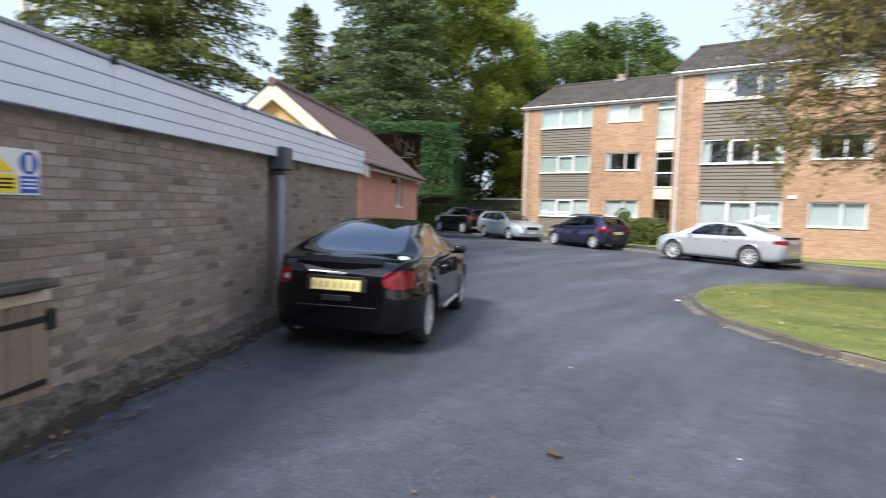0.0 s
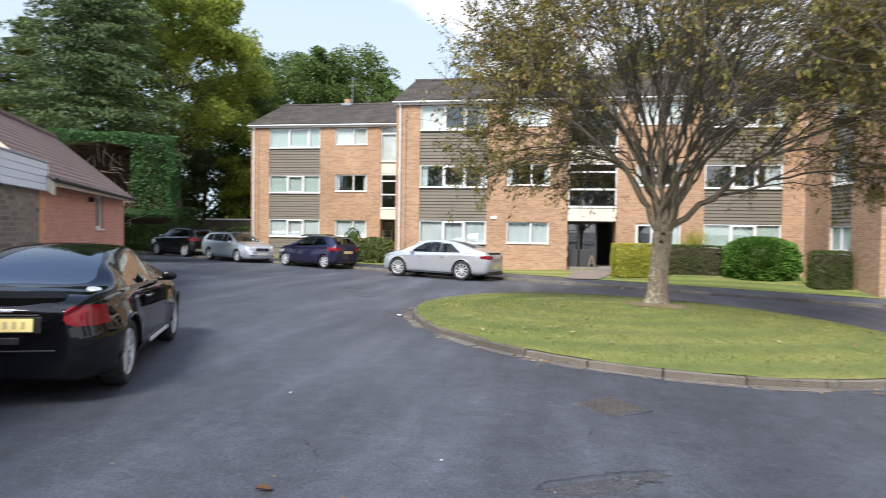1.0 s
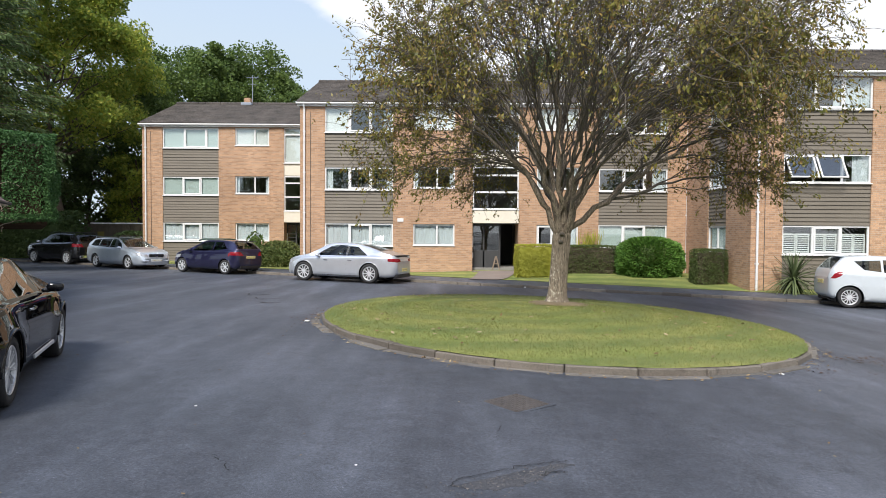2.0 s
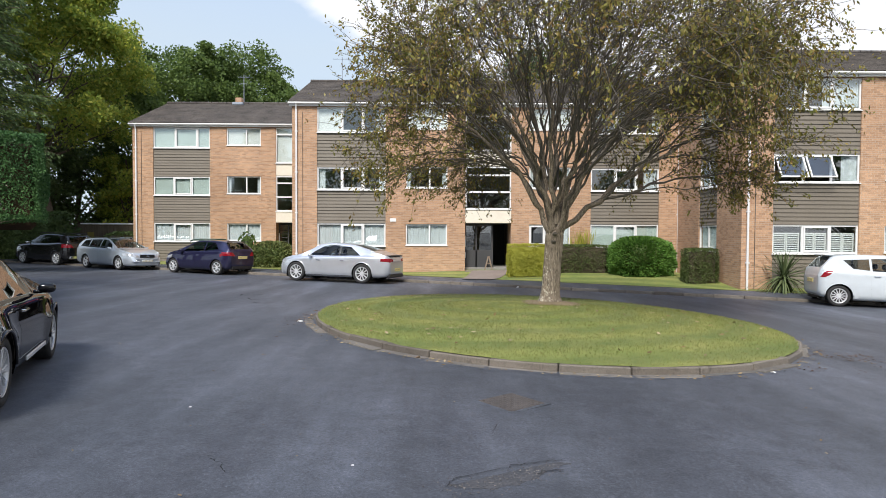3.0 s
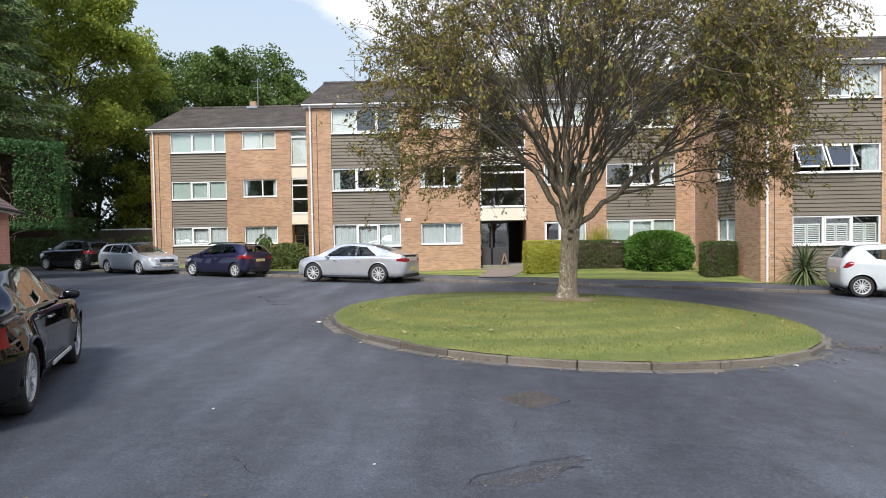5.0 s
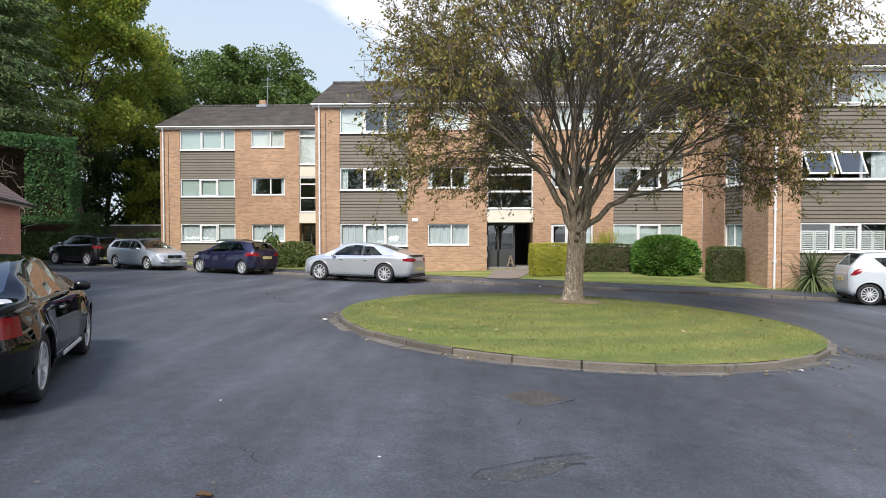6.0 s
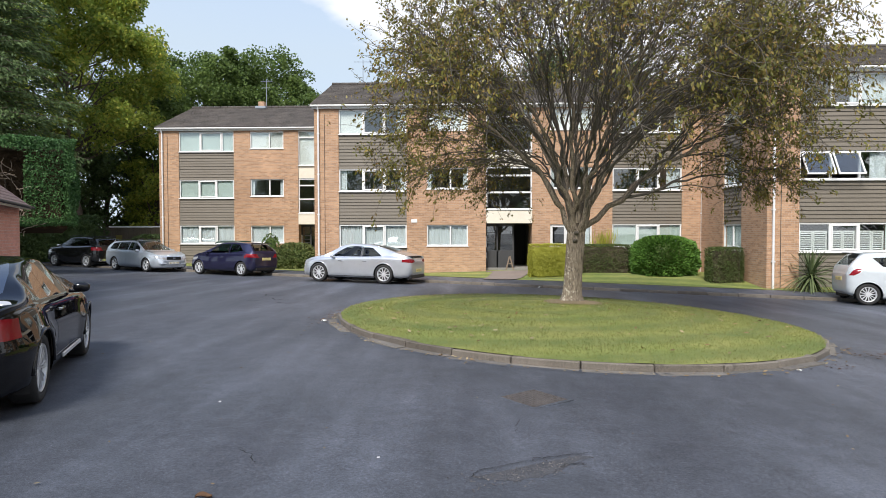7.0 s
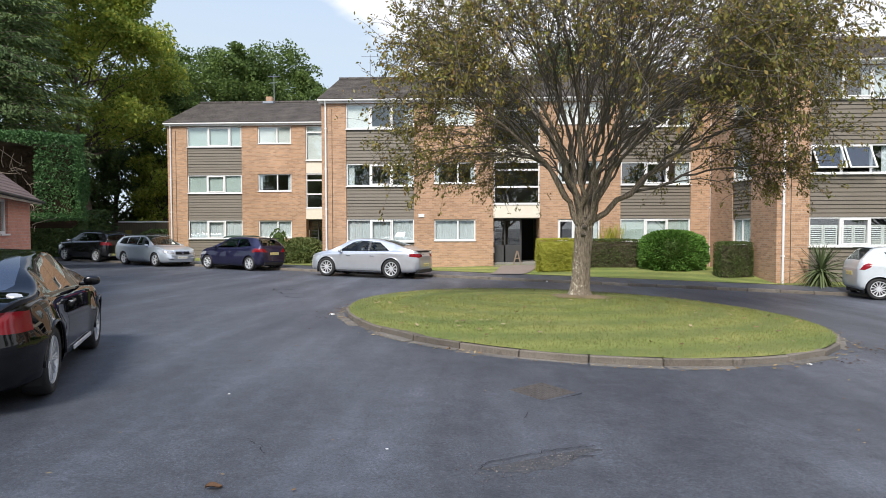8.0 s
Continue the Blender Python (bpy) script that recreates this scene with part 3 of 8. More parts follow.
def make_block(x0, y0, dz, label, side=False, chimney=None, width=BLOCK_W, hangings=None, hung=None, frosted=False, low=-1.0):
    root = thing("apartment_building", label, "apartment building", pose(x0, y0, dz), "blocks of flats")
    bays = [u for u in (1.1, 13.3) if u + 3.05 < width]
    wins = [u for u in (5.05, 10.55) if u + 1.85 < width]
    doors = [u for u in (7.7,) if u + 2.05 < width]
    holes = [(u, u + 3.05, low + 0.6, 7.14) for u in bays]
    for u in wins:
        holes += [(u, u + 1.85, a, b) for a, b in ((1.0, 1.95), (3.55, 4.5), (6.15, 7.1))]
    holes += [(u, u + 2.05, -0.18, 7.14) for u in doors]
    bm = bmesh.new()
    wall_sheet(bm, width, low, 7.2, holes, 0.28, pose(0, 0, 0))
    part("front_wall", bm, M["brick_flat"], root)
    sh = [(BLOCK_D - 0.285 - 3.50, BLOCK_D - 0.285 - 1.90, low + 0.6, 7.14)] if side else []
    bm = bmesh.new()
    wall_sheet(bm, BLOCK_D - 0.57, low, 7.2, sh, 0.28, pose(0, BLOCK_D - 0.285, 0, 0, 0, -90))
    part("side_wall", bm, M["brick_flat"], root)
    bm = bmesh.new()
    wall_sheet(bm, BLOCK_D - 0.57, low, 7.2, [], 0.28, pose(width, 0.285, 0, 0, 0, 90))
    part("side_wall", bm, M["brick_flat"], root)
    bm = bmesh.new()
    wall_sheet(bm, width, low, 7.2, [], 0.28, pose(width, BLOCK_D, 0, 0, 0, 180))
    part("back_wall", bm, M["brick_flat"], root)
    for z in (0.0, 2.6, 5.2, 7.16):
        part("floor_slab", box_bm((0.285, 0.4, z - 0.1), (width - 0.285, BLOCK_D - 0.285, z)), M["room"], root)
    for u in (4.6, 7.5, 10.0, 12.9):
        if u < width:
            part("inner_wall", box_bm((u, 0.29, 0.0), (u + 0.1, BLOCK_D - 0.3, 7.05)), M["room"], root)
    part("inner_wall", box_bm((0.3, 3.6, 0.0), (width - 0.3, 3.7, 7.05)), M["room"], root)
    # roof with gables, in stepped courses of tiles
    ez, rz, ov = 7.32, 9.32, 0.22
    ym = BLOCK_D / 2
    for sgn in (-1, 1):
        part("roof_slope", stepped_slope(-0.12, width + 0.12, -ov if sgn < 0 else BLOCK_D + ov, ym, ez, rz, 24), M["roof"], root, "dark brown-grey tiled roof slope")
    add = bmesh.new()
    for u in spaced(-0.12, width + 0.12, 0.45)[:-1]:
        add_tube(add, [(u, ym, rz + 0.02), (u + 0.43, ym, rz + 0.02)], [0.1, 0.095], 8)
    part("ridge_tiles", add, M["roof"], root)
    for u in (0.0, width - 0.28):
        bm = bmesh.new()
        v0 = [bm.verts.new((u, y, z)) for y, z in ((0, 7.2), (BLOCK_D, 7.2), (ym, rz - 0.06))]
        v1 = [bm.verts.new((u + 0.28, y, z)) for y, z in ((0, 7.2), (BLOCK_D, 7.2), (ym, rz - 0.06))]
        bm.faces.new(v0[::-1])
        bm.faces.new(v1)
        for i in range(3):
            bm.faces.new((v0[i], v0[(i + 1) % 3], v1[(i + 1) % 3], v1[i]))
        part("gable", bm, M["brick_flat"], root)
    part("fascia", box_bm((-0.1, -0.12, 7.14), (width + 0.1, -0.02, 7.3), 0.01), M["white"], root, "white painted fascia board")
    bm = bmesh.new()
    add_tube(bm, [(-0.14, -0.17, 7.26), (width + 0.14, -0.17, 7.26)], [0.05, 0.05], 10)
    part("gutter", bm, M["white"], root, "white plastic gutter")
    for u, mt in ((0.2, "white"), (width - 0.25, "white")):
        bm = bmesh.new()
        add_tube(bm, [(u, -0.17, 7.24), (u, -0.06, 7.0), (u, -0.06, low + 0.6)], [0.04, 0.04, 0.04], 10)
        for z in (0.6, 2.4, 4.2, 6.0):
            add_box(bm, (u - 0.055, -0.1, z), (u + 0.055, 0.0, z + 0.05))
        part("downpipe", bm, M[mt], root, "white rainwater downpipe")
    bm = bmesh.new()
    add_tube(bm, [(0.47, -0.012, 6.9), (0.47, -0.012, low + 0.6)], [0.011, 0.011], 6)
    part("cable_conduit", bm, M["roof"], root)
    # bays
    for bi, u in enumerate(bays):
        for k, (a, b) in enumerate(Z_WIN):
            cur = (hangings or {}).get((bi, k), [(0.05, 3.0, 0.02)])
            make_window(root, pose(u, 0.0, a), 3.05, b - a, (1.15, 1.2, 0.65) if frosted and k == 2 else (1.1, 1.0, 1.0), cur, sash=(1,), hung=(hung or {}).get((bi, k), ()))
        make_cladding(root, pose(u, 0.02, Z_WIN[1][1] + 0.005), 3.05, Z_WIN[2][0] - Z_WIN[1][1] - 0.05)
        make_cladding(root, pose(u, 0.02, Z_WIN[0][1] + 0.005), 3.05, Z_WIN[1][0] - Z_WIN[0][1] - 0.05)
        make_cladding(root, pose(u, 0.02, low + 0.6), 3.05, Z_WIN[0][0] - low - 0.65)
        part("bay_backing", box_bm((u - 0.02, 0.29, low + 0.6), (u + 3.07, 0.33, 0.93)), M["room"], root)
        part("bay_backing", box_bm((u - 0.02, 0.29, 2.0), (u + 3.07, 0.33, 3.42)), M["room"], root)
        part("bay_backing", box_bm((u - 0.02, 0.29, 4.49), (u + 3.07, 0.33, 5.97)), M["room"], root)
    for wi, u in enumerate(wins):
        for k, (a, b) in enumerate(((1.0, 1.95), (3.55, 4.5), (6.15, 7.1))):
            lights = (1.35, 1.0) if wi == 0 else ((0.72, 1.13) if k == 0 else (1.0, 1.35))
            make_window(root, pose(u, 0.0, a), 1.85, b - a, lights, sash=(0,) if wi and k == 0 else (), curtain=[(0.04 if wi == 0 else 0.8, 1.8, 0.02)] if k == 0 else ([(0.02, 0.2, 0.02), (1.62, 1.83, 0.02)] if k == 1 else [(0.04, 1.8, 0.02, 1)]))
    for u in doors:
        make_stair_bay(root, u, frosted)
    if side:
        for a, b in Z_WIN:
            make_window(root, pose(0, 3.50, a, 0, 0, -90), 1.60, b - a, (1, 1), [(0.03, 1.55, 0.02)])
        for a, b in ((low + 0.6, 0.9), (Z_WIN[0][1] + 0.005, Z_WIN[1][0] - 0.04), (Z_WIN[1][1] + 0.005, Z_WIN[2][0] - 0.04)):
            make_cladding(root, pose(0.02, 3.50, a, 0, 0, -90), 1.60, b - a)
    return root


def make_stair_bay(root, u, frosted=False):
    """The entrance with its glazed stair windows over it."""
    w = 2.05
    make_window(root, pose(u, 0.0, 5.22), w, 1.9, (1,), [(0.04, w - 0.04, 0.02, 1)] if frosted else None, deep=0.06)
    part("transom", box_bm((u + 0.06, 0.05, 6.72), (u + w - 0.06, 0.12, 6.8), 0.004), M["white"], root)
    part("cream_panel", box_bm((u, 0.05, 4.55), (u + w, 0.12, 5.18)), M["cream"], root)
    make_window(root, pose(u, 0.0, 2.62), w, 1.9, (1,), None, deep=0.06)
    for z in (4.1, 3.35):
        part("transom", box_bm((u + 0.06, 0.05, z), (u + w - 0.06, 0.12, z + 0.08), 0.004), M["white"], root)
    part("cream_panel", box_bm((u, 0.0, 2.02), (u + w, 0.12, 2.58)), M["cream"], root)
    part("porch_ceiling", box_bm((u, 0.13, 2.0), (u + w, 1.3, 2.06)), M["white"], root)
    part("porch_wall", box_bm((u - 0.1, 0.285, -0.18), (u, 1.35, 2.0)), M["brick_flat"], root)
    part("porch_wall", box_bm((u + w, 0.285, -0.18), (u + w + 0.1, 1.35, 2.0)), M["brick_flat"], root)
    part("porch_floor", box_bm((u, -0.25, -0.5), (u + w, 1.5, -0.12), 0.01), M["pave"], root)
    door = new("entrance_door")
    door.parent = root
    door.matrix_basis = pose(u, 0.55, -0.12)
    bm = bmesh.new()
    for a, b in ((0.0, 0.07), (0.5, 0.57), (1.22, 1.3)):
        add_box(bm, (a, 0, 0), (b, 0.07, 2.1), 0.005)
    add_box(bm, (0.07, 0, 0), (1.22, 0.06, 0.9), 0.005)
    add_box(bm, (0.07, 0, 2.0), (1.22, 0.06, 2.1), 0.005)
    for z in (1.1, 1.3, 1.5, 1.7):
        add_box(bm, (0.07, 0.01, z), (0.5, 0.05, z + 0.03))
    part("door_frame", bm, M["door_dark"], door)
    for a, b in ((0.07, 0.5), (0.57, 1.22)):
        p = part("pane", box_bm((a, 0.03, 0.9), (b, 0.036, 2.0)), M["glass"], door)
        p.visible_shadow = False
    # near-black sheet in place of the lobby's own shade
    part("dark_lobby", box_bm((-0.05, 2.6, 0), (w + 0.05, 2.7, 2.1)), M["dark"], door)
    for z, h in ((0.55, 0.25), (1.05, 0.5)):
        part("notice", box_bm((0.005, -0.012, z), (0.065, -0.002, z + h), 0.003), M["white"], door)


NETS = [(0.05, 3.0, 0.02)]
EDGES = [(0.05, 0.35, 0.02), (2.75, 3.0, 0.02)]
left_block = make_block(-16.54, 32.6, 0.06, "three-storey block of flats in orange brick beside the trees", frosted=True,
                        hangings={(0, 0): NETS, (0, 1): [(0.03, 3.02, 0.02, 2)], (0, 2): [(0.03, 3.02, 0.02, 2)]})
mid_block = make_block(-6.54, 26.8, 0.0, "three-storey block of flats in orange brick behind the tree",
                       hangings={(0, 0): NETS, (0, 1): EDGES, (0, 2): [(0.05, 1.12, 0.02, 1), (2.6, 3.0, 0.02)], (1, 0): [(0.04, 1.1, 0.02, 2), (1.1, 2.05, 0.02, 2), (2.05, 3.0, 0.02, 2)], (1, 1): [(2.4, 3.0, 0.02)], (1, 2): EDGES})
right_block = make_block(10.63, 21.05, -0.06, "three-storey block of flats in orange brick with a side window bay", side=True,
                         hangings={(0, 0): [], (0, 1): [(2.45, 3.0, 0.02)], (0, 2): [(1.75, 2.0, 0.02), (2.1, 3.0, 0.02)]}, hung={(0, 1): (0, 1)})
# louvred shutters behind the ground-floor window of the near block
for a, b in ((0.08, 0.55), (0.56, 1.03), (1.15, 1.56), (1.57, 1.98), (2.12, 2.55), (2.56, 2.97)):
    sh = new("shutter")
    sh.parent = right_block
    sh.matrix_basis = pose(1.1 + a, 0.14, 0.97)
    w = b - a
    bm = bmesh.new()
    for lo, hi in (((0, 0), (0.05, 0.72)), ((w - 0.05, 0), (w, 0.72)), ((0.05, 0), (w - 0.05, 0.06)), ((0.05, 0.66), (w - 0.05, 0.72))):
        add_box(bm, (lo[0], 0, lo[1]), (hi[0], 0.03, hi[1]), 0.003)
    part("shutter_frame", bm, M["white"], sh)
    louvre = None
    for i in range(9):
        if louvre is None:
            bm = box_bm((0.05, -0.03, -0.004), (w - 0.05, 0.03, 0.004), 0.002)
            louvre = part("louvre", bm, M["white"], sh, m=pose(0, 0.015, 0.1, 38, 0, 0)).data
        else:
            part("louvre", louvre, None, sh, m=pose(0, 0.015, 0.1 + i * 0.066, 38, 0, 0))
# chimney stub and aerials on the roofs
def make_aerial(parent, x, z0, z1, bars):
    a = part("aerial_pole", (lambda b: (add_tube(b, [(x, 4.5, z0), (x, 4.5, z1)], [0.022, 0.018], 8), b)[1])(bmesh.new()), M["grey_pipe"], parent, "thin metal aerial pole")
    for z, half, ln in bars:
        b = bmesh.new()
        add_tube(b, [(x - half, 4.5, z), (x + half, 4.5, z)], [0.012, 0.012], 6)
        for i in range(5):
            u = x - half + 2 * half * i / 4
            add_tube(b, [(u, 4.5 - ln, z), (u, 4.5 + ln, z)], [0.007, 0.007], 5)
        part("aerial_array", b, M["grey_pipe"], a)


ch = part("chimney_stub", box_bm((4.1, 4.25, 9.1), (4.48, 4.75, 9.66), 0.02), M["brick_flat"], left_block, "short brick chimney stub")
part("flashing", box_bm((3.95, 4.1, 9.2), (4.6, 4.9, 9.36), 0.02), M["grey_pipe"], ch)
make_aerial(left_block, 4.55, 9.3, 11.1, [(10.95, 0.35, 0.2), (10.55, 0.2, 0.15)])
make_aerial(mid_block, 1.5, 9.3, 10.6, [(10.5, 0.45, 0.1)])
make_aerial(right_block, 0.3, 9.2, 10.9, [(10.8, 0.3, 0.15)])
part("vent_box", box_bm((4.35, -0.03, 2.05), (4.62, -0.002, 2.2), 0.006), M["white"], mid_block, "white wall vent")

# ---- flat-roofed garage wall ----
WD = Vector((-0.4524, 0.8918, 0))       # along the wall
WN = Vector((0.8918, 0.4524, 0))        # towards the road
WALL_M = Matrix((( WD.x, -WN.x, 0, WN.x * -3.15), (WD.y, -WN.y, 0, WN.y * -3.15), (0, 0, 1, 0), (0, 0, 0, 1)))
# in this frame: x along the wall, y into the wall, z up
# darker brick colours paint the shade of the recessed chase
M["brick_chase_shade"] = brick_mat("shaded_chase_brick", (0.07, 0.045, 0.038), (0.05, 0.035, 0.03), (0.09, 0.08, 0.07), (-0.4524, 0.8918))
garage = thing("garage", "long brown-brick garage with a white boarded fascia", "garage", WALL_M)
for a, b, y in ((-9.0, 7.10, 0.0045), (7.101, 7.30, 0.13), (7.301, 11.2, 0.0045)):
    part("wall_core", box_bm((a, y, -0.4), (b, 0.30, 2.12)), M["mortar"] if y < 0.1 else M["brick_chase_shade"], garage, "recessed grey mortar" if y < 0.1 else "brick chase beside the downpipe, its shade painted in")
part("end_wall", box_bm((10.95, 0.305, -0.4), (11.2, 5.0, 2.12)), M["mortar"], garage)
part("flat_roof", box_bm((-9.0, -0.06, 2.44), (11.24, 5.2, 2.52), 0.01), M["roof"], garage)
# white boards of the fascia, in four runs
for k in range(4):
    z = 2.075 + k * 0.111
    for a, b in ((-9.0, 4.16), (4.165, 6.24), (6.245, 11.27)):
        bm = bmesh.new()
        prof = [(-0.10, z + 0.001), (-0.103, z + 0.008), (-0.10, z + 0.106), (-0.088, z + 0.111), (-0.075, z + 0.111), (-0.075, z + 0.004)]
        v0 = [bm.verts.new((a, y, zz)) for y, zz in prof]
        v1 = [bm.verts.new((b, y, zz)) for y, zz in prof]
        for i in range(6):
            bm.faces.new((v0[i], v0[(i + 1) % 6], v1[(i + 1) % 6], v1[i]))
        bm.faces.new(v0[::-1])
        bm.faces.new(v1)
        part("fascia_board", bm, M["upvc_sky_tint"], garage, "white plastic fascia board, sky blue put into its colour")
part("soffit", box_bm((-9.0, -0.075, 2.08), (11.25, 0.0, 2.10)), M["upvc_sky_tint"], garage)
part("fascia_end", box_bm((11.272, -0.10, 2.08), (11.285, 0.6, 2.52), 0.003), M["upvc_sky_tint"], garage)
part("drip_trim", box_bm((-9.0, -0.115, 2.517), (11.29, -0.03, 2.55), 0.006), M["grey_pipe"], garage, "grey metal drip edge")
for s in (4.16, 6.24, 8.6):
    part("trim_clip", box_bm((s - 0.03, -0.122, 2.50), (s + 0.03, -0.02, 2.562), 0.004), M["iron"], garage)
# rough footing
bm = bmesh.new()
rows = []
for s in spaced(-9.0, 11.2, 0.045):
    # blocks of broken concrete, each about half a metre long, with gaps between them
    w = 0.16 + 0.03 * noise.noise((s * 1.1, 0, 0)) + 0.025 * noise.cell((s * 2.1, 3, 0)) + 0.015 * noise.noise((s * 9, 3, 0))
    h = 0.185 + 0.025 * noise.noise((s * 0.9, 7, 0)) + 0.022 * noise.cell((s * 2.1, 9, 0)) + 0.015 * noise.noise((s * 8, 9, 0))
    wp = WALL_M @ Vector((s, -w, 0))
    g = gz(wp.x, wp.y) - 0.02
    line = []
    for k, (fy, fz) in enumerate(((-0.1, 1.25), (0.25, 1.12), (0.5, 1.05), (0.72, 0.98), (0.86, 0.82), (0.93, 0.62), (0.97, 0.42), (1.02, 0.2), (1.15, 0.0))):
        j = noise.noise((s * 7, k * 0.9, 1.0)) * 0.022 + noise.noise((s * 19, k * 2.1, 4.0)) * 0.014
        line.append(bm.verts.new((s, -w * fy - (j if k else 0), g + h * fz + (j * 0.8 if 0 < k < 8 else 0))))
    rows.append(line)
for a, b in zip(rows, rows[1:]):
    for k in range(8):
        bm.faces.new((a[k], a[k + 1], b[k + 1], b[k]))
part("footing", bm, M["plinth"], garage, "mossy broken concrete footing")
# rainwater hopper and pipe
bm = bmesh.new()
add_box(bm, (7.14, -0.20, 1.92), (7.40, -0.002, 2.20), 0.015)
add_box(bm, (7.20, -0.16, 1.86), (7.34, -0.03, 1.92), 0.012)
part("hopper", bm, surface("dull_grey_hopper", (0.05, 0.055, 0.065), (0.085, 0.09, 0.105), 20, 1, 0.5, 0.1), garage, "dark rainwater hopper")
bm = bmesh.new()
add_tube(bm, [(7.27, -0.09, 1.88), (7.27, -0.09, 0.25), (7.27, -0.16, 0.14)], [0.052, 0.052, 0.052], 14)
for z in (1.62, 0.75):
    add_tube(bm, [(7.27, -0.09, z), (7.27, -0.09, z + 0.07)], [0.064, 0.064], 14)
part("downpipe", bm, M["grey_pipe"], garage, "pale grey downpipe", smooth=False)
# timber hatch under a slate shelf
hatch = new("hatch_door")
hatch.parent = garage
for k in range(6):
    a = 2.62 + k * 0.162
    part("plank", box_bm((a, -0.028, 0.21), (a + 0.156, 0.002, 0.885), 0.006), M["timber"], hatch)
part("rail", box_bm((2.60, -0.042, 0.855), (3.6, 0.0, 0.925), 0.006), M["timber_pale"], hatch, "pale bare timber top rail")
for z in (0.33, 0.74):
    bm = bmesh.new()
    v = add_box(bm, (2.75, -0.040, z - 0.018), (3.55, -0.029, z + 0.018), 0.003)
    for q in bm.verts:
        q.co.z = z + (q.co.z - z) * (1.25 - 0.9 * (3.55 - q.co.x) / 0.8 if q.co.x < 3.5 else 1.2)
    part("strap_hinge", bm, M["iron"], hatch, "black iron strap hinge")
part("latch", box_bm((3.56, -0.05, 0.66), (3.64, -0.005, 0.80), 0.01), M["iron"], hatch)
part("shelf", box_bm((2.4, -0.16, 0.955), (3.55, 0.0, 1.01), 0.012), M["roof"], garage, "dark slate shelf over the hatch")
# warning sign, symbols as plain shapes
sign = thing("warning_sign", "white, yellow and blue warning board screwed to the garage wall", "sign", WALL_M)
part("board", box_bm((2.98, -0.014, 1.535), (3.565, -0.002, 1.82), 0.003), M["white"], sign)
SIGN_Y = base_mat("sign_yellow", 0.5, 0, (0.80, 0.62, 0.02))[0]
SIGN_B = base_mat("sign_blue", 0.5, 0, (0.03, 0.09, 0.42))[0]
part("yellow_field", box_bm((2.995, -0.017, 1.55), (3.385, -0.0145, 1.66)), SIGN_Y, sign)
bm = bmesh.new()
tri = [(3.03, 1.675), (3.37, 1.675), (3.20, 1.812)]
v0 = [bm.verts.new((x, -0.0145, z)) for x, z in tri]
v1 = [bm.verts.new((x, -0.017, z)) for x, z in tri]
bm.faces.new(v0)
bm.faces.new(v1[::-1])
for i in range(3):
    bm.faces.new((v0[i], v0[(i + 1) % 3], v1[(i + 1) % 3], v1[i]))
part("triangle", bm, SIGN_Y, sign)
part("mark", box_bm((3.185, -0.0185, 1.70), (3.215, -0.0172, 1.77)), M["trim"], sign)
bm = bmesh.new()
bmesh.ops.create_cone(bm, cap_ends=True, segments=28, radius1=0.07, radius2=0.07, depth=0.003, matrix=pose(3.475, -0.016, 1.735, 90, 0, 0))
part("disc", bm, SIGN_B, sign)
part("mark", box_bm((3.455, -0.0192, 1.685), (3.495, -0.0178, 1.785), 0.0004), M["white"], sign)
part("blue_field", box_bm((3.405, -0.017, 1.55), (3.55, -0.0145, 1.655)), SIGN_B, sign)
for z in (1.575, 1.60, 1.625):
    part("bar", box_bm((3.42, -0.0187, z), (3.535, -0.0172, z + 0.012)), M["white"], sign)
    part("bar", box_bm((3.02, -0.0187, z), (3.36, -0.0172, z + 0.012)), M["trim"], sign)

# ---- small brick house beyond the garage ----
HS0, HS1, HW, HE, HR = 11.34, 18.1, 3.3, 2.42, 3.78
HOUSE_M = WALL_M @ pose(0, 0.06, 0)
house = thing("brick_house", "small red-brick outbuilding with a pale gable and brown tiled roof", "house", HOUSE_M)
bm = bmesh.new()
wall_sheet(bm, HS1 - HS0, -0.5, HE, [(3.75, 4.45, 1.45, 2.2)], 0.22, pose(HS0, 0, 0))
part("side_wall", bm, M["brick_house"], house)
bm = bmesh.new()
wall_sheet(bm, HS1 - HS0, -0.5, HE, [], 0.22, pose(HS1, HW, 0, 0, 0, 180))
part("side_wall", bm, M["brick_house"], house)
M["quoin"] = surface("orange_quoin_brick", (0.62, 0.29, 0.15), (0.72, 0.37, 0.20), 40, 3, 0.85, 0.3)
for k in range(13):
    part("quoin", box_bm((HS0 - 0.01, -0.008, -0.3 + k * 0.21), (HS0 + (0.22 if k % 2 else 0.33), 0.02, -0.3 + k * 0.21 + 0.2), 0.004), M["quoin"], house)
M["gable_cream"] = surface("cream_render", (0.66, 0.58, 0.46), (0.76, 0.69, 0.57), 8, 0.7, 0.75, 0.2)
M["gable_yellow"] = surface("ochre_render", (0.62, 0.40, 0.13), (0.70, 0.48, 0.19), 8, 0.7, 0.75, 0.2)
for s0, nm in ((HS0 + 0.002, "front_gable"), (HS1 - 0.222, "back_gable")):
    bm = bmesh.new()
    prof = [(0.225, -0.5), (HW - 0.225, -0.5), (HW - 0.02, HE), (HW / 2, HR - 0.04), (0.02, HE)]
    v0 = [bm.verts.new((s0, y, z)) for y, z in prof]
    v1 = [bm.verts.new((s0 + 0.22, y, z)) for y, z in prof]
    bm.faces.new(v0[::-1])
    bm.faces.new(v1)
    for i in range(5):
        bm.faces.new((v0[i], v0[(i + 1) % 5], v1[(i + 1) % 5], v1[i]))
    part(nm, bm, M["gable_yellow"], house, "ochre rendered gable")
